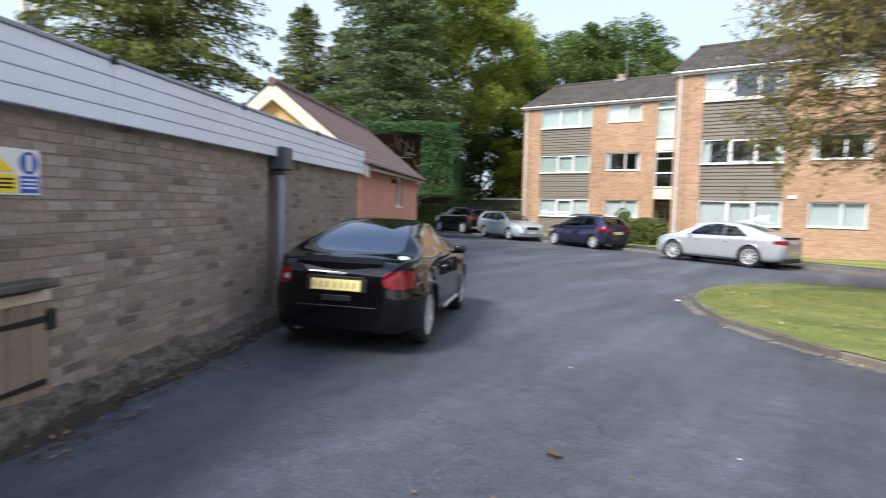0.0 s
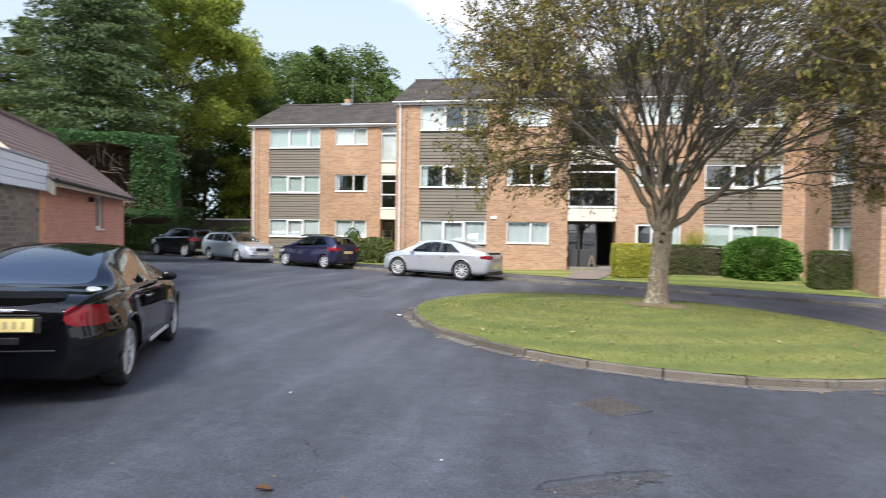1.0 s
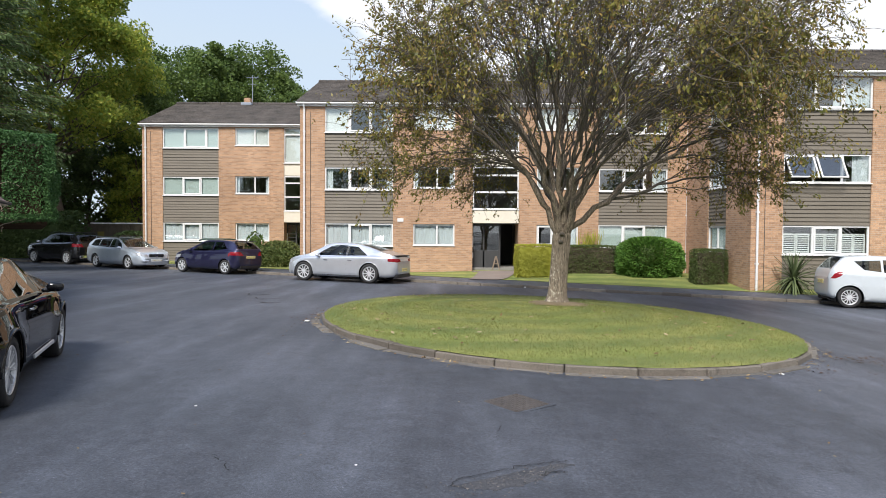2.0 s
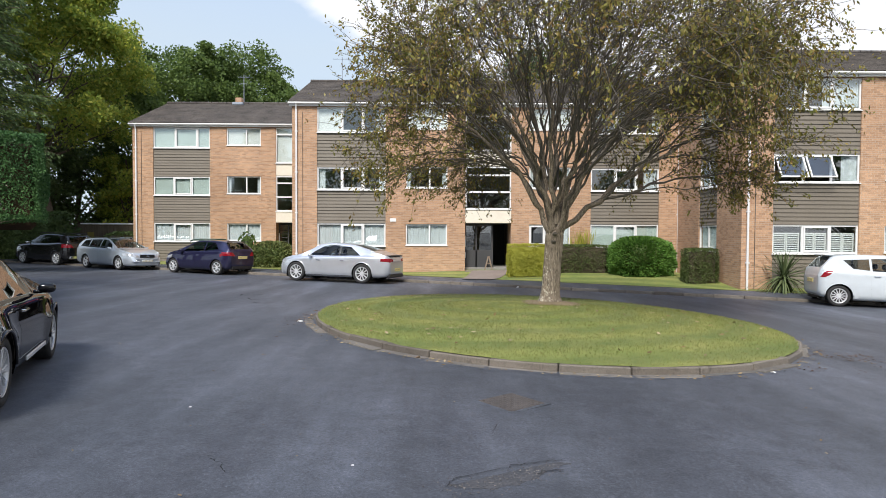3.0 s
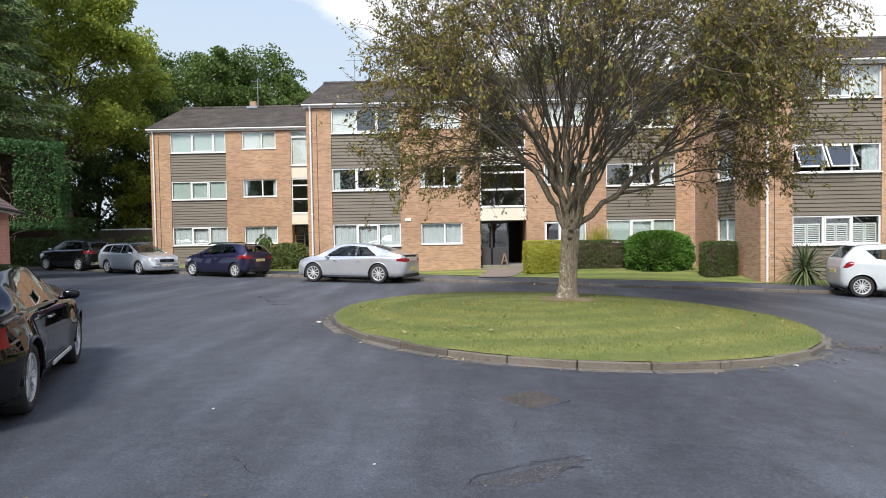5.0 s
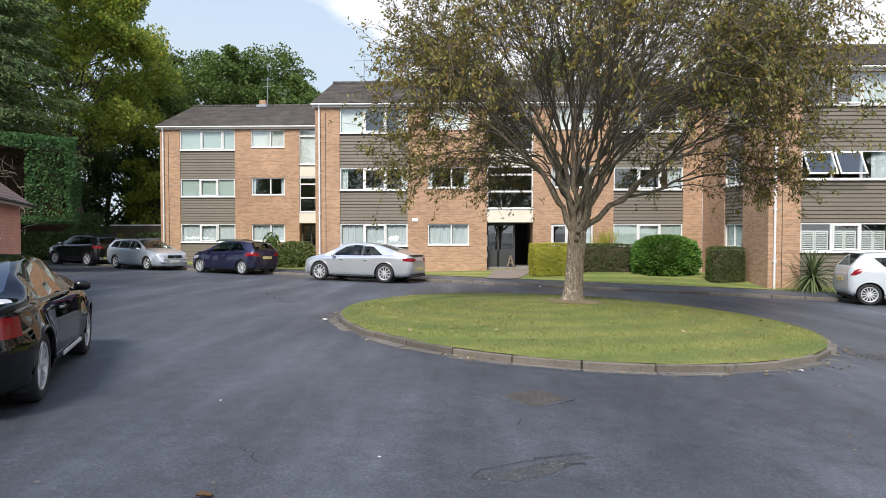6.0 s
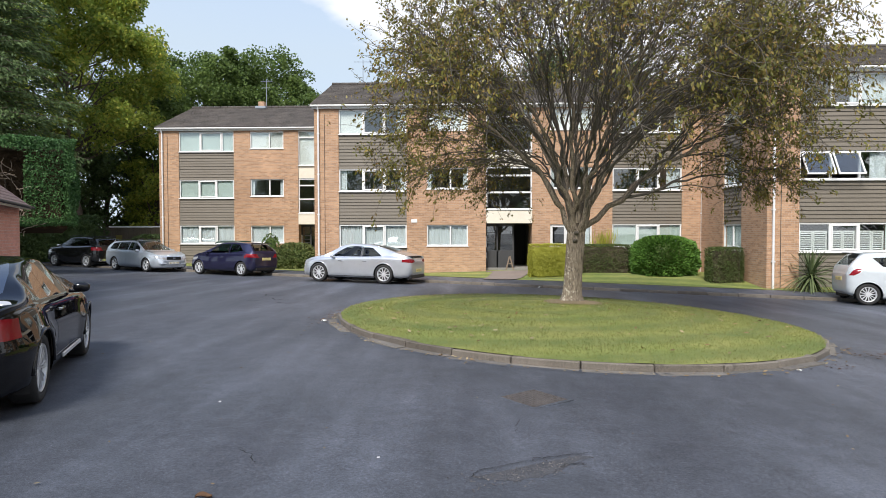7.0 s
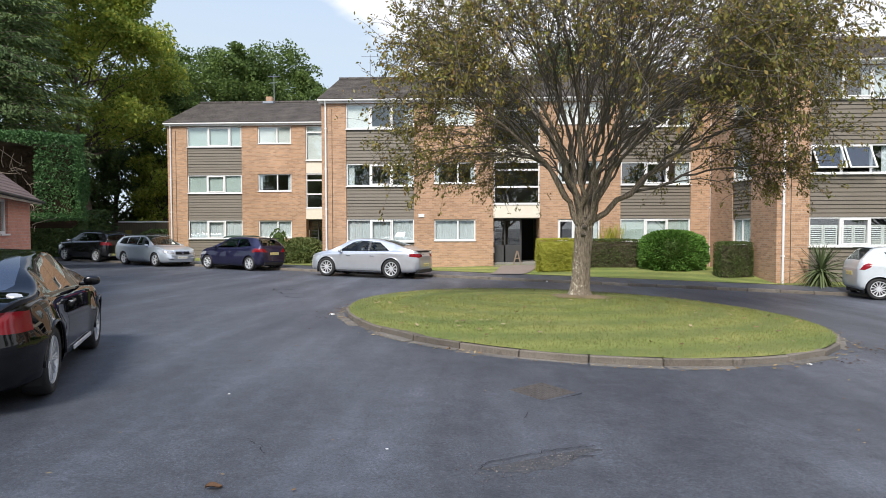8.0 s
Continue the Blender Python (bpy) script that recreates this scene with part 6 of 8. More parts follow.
def grow(rng, start, direction, length, r0, r1, steps, up=0.0, wander=0.15):
    """A wandering branch line with its radii."""
    p, d = Vector(start), Vector(direction).normalized()
    pts, rad = [p.copy()], [r0]
    for i in range(steps):
        d = (d + Vector(rng.normal(0, wander, 3)) + Vector((0, 0, up))).normalized()
        p = p + d * (length / steps)
        pts.append(p.copy())
        rad.append(r0 + (r1 - r0) * (i + 1) / steps)
    return pts, rad


def along_line(pts, k):
    f = k * (len(pts) - 1)
    i = min(int(f), len(pts) - 2)
    return pts[i].lerp(pts[i + 1], f - i), (pts[i + 1] - pts[i]).normalized()


def tubes_mesh(name, lines, material, smooth=True):
    """All branches of one order as one mesh, made straight from lists."""
    V, F = [], []
    for pts, rad, sides in lines:
        base = len(V)
        n = len(pts)
        for i in range(n):
            d = pts[min(i + 1, n - 1)] - pts[max(i - 1, 0)]
            d = d.normalized()
            a = d.cross(Vector((0.31, 0.87, 0.41)))
            a = a.normalized()
            b = d.cross(a)
            for j in range(sides):
                t = 2 * math.pi * j / sides
                V.append(tuple(pts[i] + (a * math.cos(t) + b * math.sin(t)) * rad[i]))
        for i in range(n - 1):
            for j in range(sides):
                F.append((base + i * sides + j, base + i * sides + (j + 1) % sides, base + (i + 1) * sides + (j + 1) % sides, base + (i + 1) * sides + j))
    me = bpy.data.meshes.new(name)
    me.from_pydata(V, [], F)
    me.materials.append(material)
    if smooth:
        me.shade_smooth()
    return me


M["leaf_main"] = leaf_mat("olive_autumn_leaf", [(0.072, 0.084, 0.019), (0.25, 0.225, 0.057), (0.130, 0.148, 0.033), (0.34, 0.250, 0.078), (0.188, 0.192, 0.045), (0.235, 0.140, 0.056), (0.098, 0.112, 0.026)], 0.42, 0.28)
M["leaf_green"] = leaf_mat("green_leaf", [(0.060, 0.105, 0.030), (0.135, 0.195, 0.050), (0.092, 0.145, 0.038)], 0.5, 0.33)
M["leaf_yellow"] = leaf_mat("yellow_green_leaf", [(0.16, 0.23, 0.048), (0.42, 0.46, 0.08), (0.27, 0.36, 0.062), (0.13, 0.21, 0.045), (0.52, 0.49, 0.085)], 0.5, 0.48)
M["leaf_dark"] = leaf_mat("dark_conifer_leaf", [(0.058, 0.098, 0.040), (0.118, 0.172, 0.062), (0.082, 0.130, 0.050)], 0.55, 0.2)
M["leaf_larch"] = leaf_mat("olive_conifer_leaf", [(0.075, 0.105, 0.024), (0.165, 0.185, 0.038), (0.112, 0.140, 0.030)], 0.55, 0.25)
M["leaf_hedge_y"] = leaf_mat("golden_hedge_leaf", [(0.235, 0.262, 0.040), (0.40, 0.39, 0.066), (0.31, 0.33, 0.052)], 0.55, 0.3)
M["leaf_hedge_d"] = leaf_mat("dark_hedge_leaf", [(0.052, 0.090, 0.023), (0.104, 0.140, 0.040), (0.088, 0.100, 0.048)], 0.55, 0.2)
M["leaf_bush"] = leaf_mat("bright_bush_leaf", [(0.056, 0.135, 0.026), (0.130, 0.245, 0.048), (0.084, 0.180, 0.034)], 0.5, 0.25)
M["leaf_sword"] = leaf_mat("sword_leaf", [(0.070, 0.108, 0.046), (0.17, 0.205, 0.095), (0.11, 0.145, 0.066)], 0.45, 0.2)


def bend(rng, p0, d0, p1, r0, r1, steps, wander=0.02, lift=0.0):
    """A branch that leaves p0 along d0 and curves over to end at p1."""
    p0, p1, d0 = Vector(p0), Vector(p1), Vector(d0).normalized()
    gap = (p1 - p0).length
    mid = p0 + d0 * gap * 0.45
    pts, rad = [], []
    for i in range(steps + 1):
        k = i / steps
        p = p0 * (1 - k) ** 2 + mid * (2 * k * (1 - k)) + p1 * k * k
        if 0 < i:
            p = p + Vector(rng.normal(0, wander * gap, 3)) * (1.0 - 0.5 * k)
        p.z += lift * gap * k * k
        pts.append(p)
        rad.append(r0 + (r1 - r0) * k ** 0.8)
    return pts, rad


def lean_dir(az, lean):
    a, l = radians(az), radians(lean)
    return Vector((math.cos(a) * math.sin(l), math.sin(a) * math.sin(l), math.cos(l)))


def island_tree():
    rng = np.random.default_rng(21)
    bx, by = 2.50, 13.6
    bz = isl_top(bx, by) - 0.05
    root = thing("tree", "broad spreading tree with a lichen-spotted trunk and thinning olive leaves", "tree", pose(bx, by, bz))
    # fluted bole, flaring at the foot and swelling below the fork
    bm = bmesh.new()
    rings = []
    sides, levels = 40, 34
    for i in range(levels + 1):
        z = 2.0 * i / levels
        c = Vector((0.005 + 0.115 * (z / 1.7), 0, z))
        r = 0.180 + 0.115 * math.exp(-z / 0.16) + 0.008 * math.exp(-((z - 1.55) / 0.28) ** 2) - 0.16 * max(0.0, z - 1.60) / 0.40
        ring = []
        for j in range(sides):
            t = 2 * math.pi * j / sides
            flute = 1 + 0.085 * math.cos(2 * t + 0.5 + z * 0.3) + 0.075 * math.cos(5 * t + 1.1 + z * 0.5) + (0.10 * math.cos(7 * t) * math.exp(-z / 0.12))
            q = Vector((math.cos(t), math.sin(t), z * 1.1))
            flute += 0.05 * noise.noise(q * 3.1) + 0.035 * noise.noise(Vector((q.x * 11, q.y * 11, z * 3.2)))
            ring.append(bm.verts.new(c + Vector((math.cos(t), math.sin(t), 0)) * r * flute))
        rings.append(ring)
    for r0, r1 in zip(rings, rings[1:]):
        for j in range(sides):
            bm.faces.new((r0[j], r0[(j + 1) % sides], r1[(j + 1) % sides], r1[j]))
    bm.faces.new(rings[-1])
    m_trunk, nt, b = base_mat("lichen_bark", 0.92)
    pos = nt.nodes.new("ShaderNodeNewGeometry").outputs["Position"]
    mp = nt.nodes.new("ShaderNodeMapping")
    mp.inputs["Scale"].default_value = (1.0, 1.0, 0.22)
    nt.links.new(pos, mp.inputs["Vector"])
    ridge = noise_node(nt, 34, 6, mp.outputs["Vector"], 0.7)
    grain = noise_node(nt, 60, 6, rough=0.75)
    spots = noise_node(nt, 17, 5, rough=0.65)
    c1 = ramp_node(nt, ridge.outputs["Fac"], [(0.34, (0.065, 0.051, 0.037)), (0.5, (0.22, 0.178, 0.130)), (0.68, (0.38, 0.315, 0.235))])
    c2 = ramp_node(nt, grain.outputs["Fac"], [(0.3, (0.7, 0.7, 0.7)), (0.7, (1.25, 1.25, 1.25))])
    # pale lichen keeps to the weather side, low down
    sp = nt.nodes.new("ShaderNodeSeparateXYZ")
    nt.links.new(pos, sp.inputs[0])
    side = math_node(nt, "MINIMUM", math_node(nt, "MULTIPLY", math_node(nt, "SUBTRACT", bx + 0.02, sp.outputs[0]), 0.55), 0.05)
    low = math_node(nt, "MULTIPLY", math_node(nt, "SUBTRACT", 0.9, sp.outputs[2]), 0.07)
    lich = math_node(nt, "ADD", spots.outputs["Fac"], math_node(nt, "ADD", side, low))
    k = ramp_node(nt, lich, [(0.60, (0, 0, 0)), (0.66, (1, 1, 1))])
    col = mix_node(nt, 1.0, c1.outputs["Color"], c2.outputs["Color"], "MULTIPLY")
    col = mix_node(nt, k.outputs["Color"], col, (0.52, 0.48, 0.38))
    nt.links.new(col, b.inputs["Base Color"])
    bump_to(nt, b, math_node(nt, "ADD", ridge.outputs["Fac"], math_node(nt, "MULTIPLY", grain.outputs["Fac"], 0.4)), 1.0, 0.035)
    part("trunk", bm, m_trunk, root, "grey-brown fluted bark with pale lichen spots", smooth=True)
    for x, z, r in ((0.10, 1.62, 0.045), (0.07, 1.45, 0.04)):
        bm = bmesh.new()
        add_lathe(bm, [(0.001, 0.075), (r * 0.5, 0.07), (r * 0.8, 0.05), (r, 0.02), (r * 1.3, -0.05)], 14, pose(x, -0.19, z, 78, 0, 0))
        part("branch_stub", bm, M["bark"], root, "healed stub of a lost branch", smooth=True)

    # a fan of stems from the fork; every order keeps pointing away from it
    crotch = Vector((0.10, 0, 1.25))

    def reach(d):
        lean = math.degrees(math.acos(max(-1, min(1, d.z))))
        r = float(np.interp(lean, [0, 25, 45, 60, 72, 82, 95], [7.3, 7.3, 7.0, 6.5, 5.9, 5.0, 3.6]))
        flat = math.hypot(d.x, d.y) + 1e-6
        return r * (1.0 - 0.17 * (0.5 - 0.5 * d.x / flat) * min(1.0, lean / 60.0))

    stems = [(0, 58, 0.088), (12, 34, 0.078), (335, 42, 0.068), (40, 42, 0.066), (80, 26, 0.072), (115, 42, 0.066), (150, 32, 0.07), (182, 48, 0.08), (170, 14, 0.07),
             (220, 36, 0.066), (250, 24, 0.07), (290, 42, 0.064), (310, 16, 0.07)]
    twigs, fine, leafP, leafD = [], [], [], []

    def sprout(parent, f, spread, low, high):
        p, d = along_line(parent, f)
        away = (p - crotch).normalized()
        base = (parent[-1] - crotch).normalized()
        g = Vector(rng.normal(0, 1, 3))
        g = g - base * g.dot(base)
        aim = (base + g.normalized() * math.tan(radians(abs(rng.normal(0, spread)) + spread * 0.35))).normalized()
        if aim.z < 0.02:
            aim.z = 0.02 + 0.1 * rng.random()
            aim.normalize()
        tip = crotch + aim * reach(aim) * rng.uniform(low, high)
        tip.z = max(tip.z, 2.35 + 0.7 * rng.random())
        return p, (d * 0.75 + away * 0.25 + (tip - p).normalized() * 0.5).normalized(), tip

    for si, (az, lean, r) in enumerate(stems):
        d = lean_dir(az + rng.normal(0, 4), lean)
        start = Vector((0.11 + 0.085 * math.cos(radians(az)), 0.085 * math.sin(radians(az)), 1.50 + 0.40 * rng.random() - (0.20 if az == 0 else 0.0)))
        tip = crotch + d * reach(d) * 0.98
        r *= 0.9
        first = lean_dir(az, 42 if az == 0 else lean * 0.42)
        pts, rad = bend(rng, start, first, tip, r, 0.010, 18, 0.008)
        rad = [q * (1.25 if i == 0 else 1.0) for i, q in enumerate(rad)]
        part("stem", tubes_mesh("stem", [(pts, rad, 12)], m_trunk), None, root)
        limbs = []
        for n in range(7):
            f = 0.10 + 0.58 * (n + rng.random()) / 7
            p, pd, t = sprout(pts, f, 13.0, 0.88, 1.04)
            lr = max(0.017, r * (1 - f) * 0.58)
            q, qr = bend(rng, p, pd, t, lr, 0.007, 16, 0.010)
            limbs.append((q, qr, 8))
            for m in range(10):
                g = 0.12 + 0.80 * (m + rng.random()) / 10
                p2, d2, t2 = sprout(q, g, 9.5, 0.70, 1.05)
                w, wr = bend(rng, p2, d2, t2, max(0.009, lr * (1 - g) * 0.6), 0.0045, 9, 0.019)
                twigs.append((w, wr, 5))
                for j in range(9):
                    h = 0.22 + 0.80 * (j + rng.random()) / 9
                    p3, d3 = along_line(w, min(h, 1.0))
                    s3 = Vector(rng.normal(0, 1, 3))
                    s3 = (s3 - d3 * s3.dot(d3)).normalized()
                    n3 = (d3 * 0.85 + s3 * 0.62 + Vector((0, 0, 0.06))).normalized()
                    t, tr = grow(rng, p3, n3, rng.uniform(0.28, 0.85), 0.0065, 0.0028, 4, up=0.03, wander=0.13)
                    fine.append((t, tr, 3))
                    e = t[-1]
                    away = math.hypot(e.x - 0.1, 0.62 * e.y)
                    out = (e - crotch).length / 6.6
                    patch = noise.noise(e * 0.8) * 0.55 + 0.66
                    keep = min(1.0, max(0.24, (away - 0.9) / 2.3)) * min(1.0, max(0.12, (out - 0.22) / 0.4)) * max(0.1, patch)
                    # whorls at the tips, a few singles lower down
                    for _ in range(int(rng.poisson(12.5 * keep))):
                        leafP.append(tuple(e + Vector(rng.normal(0, 0.05, 3))))
                        leafD.append(tuple(n3))
                    for _ in range(int(rng.poisson(9.5 * keep))):
                        lp, ld = along_line(t, rng.uniform(0.2, 1.0))
                        leafP.append(tuple(lp + Vector(rng.normal(0, 0.04, 3))))
                        leafD.append(tuple(ld))
        for q, qr, sd in limbs:
            part("limb", tubes_mesh("limb", [(q, qr, sd)], M["bark"]), None, root)
    tagged(part("twig_work", tubes_mesh("twig_work", twigs, M["bark"]), None, root), kind="stuff")
    tagged(part("fine_twig_work", tubes_mesh("fine_twig_work", fine, M["bark"], False), None, root), kind="stuff")
    P, D = np.array(leafP), np.array(leafD)
    leaf_cards("crown", P, 0.084, 0.44, M["leaf_main"], root, droop=0.55, rng=rng, along=D * 0.35, label="sparse olive and brown leaves")


island_tree()


def broadleaf(x, y, height, radius, material, label, seed, leaf=0.30, count=9000, trunk_r=0.28, base=0.3, open_crown=0.0, n=30):
    """A far broadleaf tree: trunk, limbs and a lobed dome of leaf clumps, with gaps between them."""
    rng = np.random.default_rng(seed)
    z0 = gz(x, y) - 0.1
    root = thing("tree", label, "tree", pose(x, y, z0), "trees behind the car park")
    pts, rad = grow(rng, (0, 0, 0), (0, 0, 1), height * 0.86, trunk_r, 0.05, 10, up=0.05, wander=0.05)
    part("trunk", tubes_mesh("trunk", [(pts, rad, 10)], M["bark_dark"]), None, root)
    limbs, clumps = [], []
    zc, zr = height * (1 + base) / 2, height * (1 - base) / 2
    for k in range(n):
        # limbs spread evenly over the dome, each ending in a lobe of its own
        up = 1 - 1.85 * (k + 0.5) / n
        a = k * 2.39996 + rng.normal(0, 0.25)
        flat = math.sqrt(max(0.0, 1 - up * up)) ** 0.8
        far = rng.uniform(0.68, 0.84)
        tip = Vector((radius * flat * math.cos(a) * far, radius * flat * math.sin(a) * far, zc + zr * up * far))
        f = min(0.95, max(base * 0.7, (tip.z - radius * flat * 0.7) / (height * 0.86)))
        p, d = along_line(pts, f)
        q, qr = grow(rng, p, tip - p, (tip - p).length, trunk_r * 0.35 * (1 - f) + 0.03, 0.015, 7, wander=0.09)
        limbs.append((q, qr, 6))
        lobe = radius * rng.uniform(0.24, 0.36)
        for j in range(9):
            if up < -0.1 and rng.random() < open_crown:
                continue
            o = Vector(rng.normal(0, 1, 3)).normalized() * lobe * rng.uniform(0.35, 0.95)
            clumps.append((q[-1] + Vector((o.x, o.y, o.z * 0.8)), lobe * rng.uniform(0.34, 0.56)))
        if rng.random() > open_crown:
            c, _ = along_line(q, rng.uniform(0.45, 0.8))
            clumps.append((c, lobe * 0.8))
    tagged(part("branch_work", tubes_mesh("branch_work", limbs, M["bark_dark"]), None, root), kind="stuff")
    per = max(10, int(count * 2.2) // len(clumps))
    P = []
    for c, r in clumps:
        q = rng.normal(0, 1, (per, 3))
        q = q / np.linalg.norm(q, axis=1, keepdims=True) * (r * rng.uniform(0.3, 1.15, (per, 1)) ** 0.6)
        q[:, 2] *= 0.75
        P.append(q + np.array(c))
    leaf_cards("crown", np.concatenate(P), leaf * 0.70, 0.58, material, root, droop=0.25, rng=rng)
    return root


def conifer(x, y, height, radius, material, label, seed, leaf=0.34, tiers=34, start=0.06, droop=0.35, power=0.8):
    """A conifer: a straight trunk with layered boughs that carry hanging sprays."""
    rng = np.random.default_rng(seed)
    z0 = gz(x, y) - 0.1
    root = thing("conifer_tree", label, "tree", pose(x, y, z0), "trees behind the car park")
    pts, rad = grow(rng, (0, 0, 0), (0, 0, 1), height, 0.30, 0.02, 12, up=0.2, wander=0.015)
    part("trunk", tubes_mesh("trunk", [(pts, rad, 10)], M["bark_dark"]), None, root)
    boughs, P, D = [], [], []
    for k in range(tiers):
        f = start + (0.985 - start) * k / tiers
        p, _ = along_line(pts, f)
        reach = radius * (1 - f) ** power + 0.15
        nb = 9 if f < 0.7 else 6
        for j in range(nb):
            a = k * 1.1 + j * 2 * math.pi / nb + rng.normal(0, 0.18)
            ln = reach * rng.uniform(0.72, 1.15)
            q, qr = grow(rng, p, (math.cos(a), math.sin(a), 0.25), ln, 0.035, 0.008, 6, up=-droop * 0.16, wander=0.07)
            boughs.append((q, qr, 4))
            m = int(70 + 170 * ln / max(radius, 0.1))
            for _ in range(m):
                u = rng.uniform(0.10, 1.0)
                c, d = along_line(q, u)
                s = Vector((-d.y, d.x, 0)) * rng.normal(0, 0.16 * ln * (1.15 - u) + 0.07)
                P.append(tuple(c + s + Vector((0, 0, -abs(rng.normal(0, 0.14))))))
                D.append((d.x * 0.8, d.y * 0.8, -droop))
    tagged(part("bough_work", tubes_mesh("bough_work", boughs, M["bark_dark"]), None, root), kind="stuff")
    leaf_cards("needle_foliage", np.array(P), leaf * 0.60, 0.30, material, root, rng=rng, along=np.array(D))
    return root


def polar(px, depth, yaw=34.24, f=1063.5):
    """Where a bearing (as an offset from the first view's axis) lies at a depth."""
    a = radians(yaw)
    u = (px - 784) / f * depth
    return -math.sin(a) * depth + math.cos(a) * u, math.cos(a) * depth + math.sin(a) * u


def tree_at(px, depth, fn, *args, **kw):
    x, y = polar(px, depth)
    return fn(x, y, *args, **kw)


tree_at(280, 17, conifer, 17.0, 3.7, M["leaf_larch"], "tall olive-green conifer with drooping boughs behind the garage", 3, leaf=0.30, tiers=52, droop=0.6, power=0.5)
tree_at(540, 40, conifer, 14.5, 4.2, M["leaf_larch"], "slim light green conifer behind the outbuilding", 4, leaf=0.36, power=0.65)
tree_at(672, 36, conifer, 24.0, 6.2, M["leaf_dark"], "huge dark green conifer behind the outbuilding", 6, leaf=0.38, tiers=64, start=0.2, droop=0.5, power=0.85)
tree_at(600, 40, conifer, 13.5, 4.0, M["leaf_larch"], "yellow-green conifer behind the outbuilding roof", 16, leaf=0.36, droop=0.4)
tree_at(820, 44, broadleaf, 19.0, 5.4, M["leaf_yellow"], "tall tree with yellowing leaves", 8, leaf=0.34, count=30000, open_crown=0.45, n=48)
tree_at(885, 50, broadleaf, 14.5, 4.6, M["leaf_green"], "tall green tree with gaps in its crown", 9, leaf=0.36, count=12000, open_crown=0.55)
tree_at(925, 46, broadleaf, 8.0, 3.2, M["leaf_yellow"], "small yellow-green tree beside the flats", 10, leaf=0.32, count=7000, base=0.1)
tree_at(1005, 58, broadleaf, 20.0, 6.3, M["leaf_green"], "broad dark green tree behind the flats", 11, leaf=0.42, count=17000)
tree_at(1085, 60, broadleaf, 20.6, 6.6, M["leaf_green"], "broad dark green tree behind the flats' roof", 12, leaf=0.42, count=22000)
tree_at(770, 47, broadleaf, 9.0, 4.0, M["leaf_dark"], "dark shrubby tree at the edge of the wood", 14, leaf=0.34, count=9000, base=0.05)
tree_at(850, 50, broadleaf, 8.5, 4.2, M["leaf_dark"], "dark understorey tree at the edge of the wood", 15, leaf=0.34, count=8000, base=0.05)
broadleaf(8.5, 47.0, 18.0, 6.0, M["leaf_dark"], "dark green tree behind the middle block", 17, leaf=0.42, count=11000)
# trees that close the place behind the camera
for k, (x, y, h, r) in enumerate(((-24, -20, 12, 5), (-12, -24, 14, 6), (0, -22, 12, 5), (12, -25, 14, 6), (24, -20, 13, 5), (32, -4, 13, 5), (34, 10, 12, 5))):
    broadleaf(x, y, h, r, M["leaf_green"], "broad green tree across the car park", 60 + k, leaf=0.5, count=3500, base=0.12)

# ---- hedges, shrubs and borders ----
def box_shell(rng, lo, hi, n, rough=0.06, corner=0.25):
    """Points near the skin of a clipped block with softened corners."""
    lo, hi = np.array(lo), np.array(hi)
    c, h = (lo + hi) / 2, (hi - lo) / 2
    d = rand_dirs(n, rng)
    k = 1.0 / np.max(np.abs(d), axis=1, keepdims=True)
    k = k * (1 - corner) + corner * 1.12
    P = d * k
    P = P[P[:, 2] > -1.02]
    nz = np.array([noise.noise((p[0] * 3 + lo[0], p[1] * 3, p[2] * 3)) for p in P])[:, None]
    P = P * (1 + nz * rough) * (1 - np.abs(rng.normal(0, 0.05, (len(P), 1))))
    return np.clip(P, -1.06, 1.06) * h + c


def make_hedge(name, lo, hi, n, leaf, material, label, category, corner=0.2, seed=1, core=None, rough=0.06, outward=0.45):
    rng = np.random.default_rng(seed)
    root = thing(name, label, category)
    P = box_shell(rng, lo, hi, n, rough=rough, corner=corner)
    out = P - (np.array(lo) + np.array(hi)) / 2
    out /= np.linalg.norm(out, axis=1, keepdims=True)
    leaf_cards("foliage", P, leaf, 0.5, material, root, rng=rng, along=out * outward)
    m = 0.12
    # solid core; its soil-dark default colour stands for shade among the leaves
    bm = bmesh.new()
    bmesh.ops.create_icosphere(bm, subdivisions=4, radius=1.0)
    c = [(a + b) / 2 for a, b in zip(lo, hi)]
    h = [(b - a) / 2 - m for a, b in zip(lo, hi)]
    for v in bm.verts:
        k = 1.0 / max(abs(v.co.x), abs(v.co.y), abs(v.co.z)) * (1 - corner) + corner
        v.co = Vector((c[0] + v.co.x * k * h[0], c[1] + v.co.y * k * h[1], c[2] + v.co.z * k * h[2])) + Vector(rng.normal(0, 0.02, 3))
    part("inner_growth", bm, core or M["soil"], root, "solid core, its colour setting the shade between leaves")
    return root


M["leaf_shrub"] = leaf_mat("shrub_leaf", [(0.075, 0.105, 0.036), (0.165, 0.195, 0.070), (0.11, 0.14, 0.05)], 0.55, 0.25)
make_hedge("hedge", (2.85, 24.6, -0.35), (4.85, 25.5, 1.12), 20000, 0.055, M["leaf_hedge_y"], "clipped golden hedge beside the flats' entrance", "hedge", 0.12, 2, M["leaf_hedge_y"])
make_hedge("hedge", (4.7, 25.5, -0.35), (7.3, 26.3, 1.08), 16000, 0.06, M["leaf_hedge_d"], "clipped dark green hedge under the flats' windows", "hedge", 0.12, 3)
make_hedge("bush", (7.2, 23.9, -0.45), (9.7, 26.1, 1.37), 17000, 0.13, M["leaf_bush"], "rounded bright green bush on the lawn", "bush", 0.8, 4, M["leaf_hedge_d"], rough=0.13, outward=1.6)
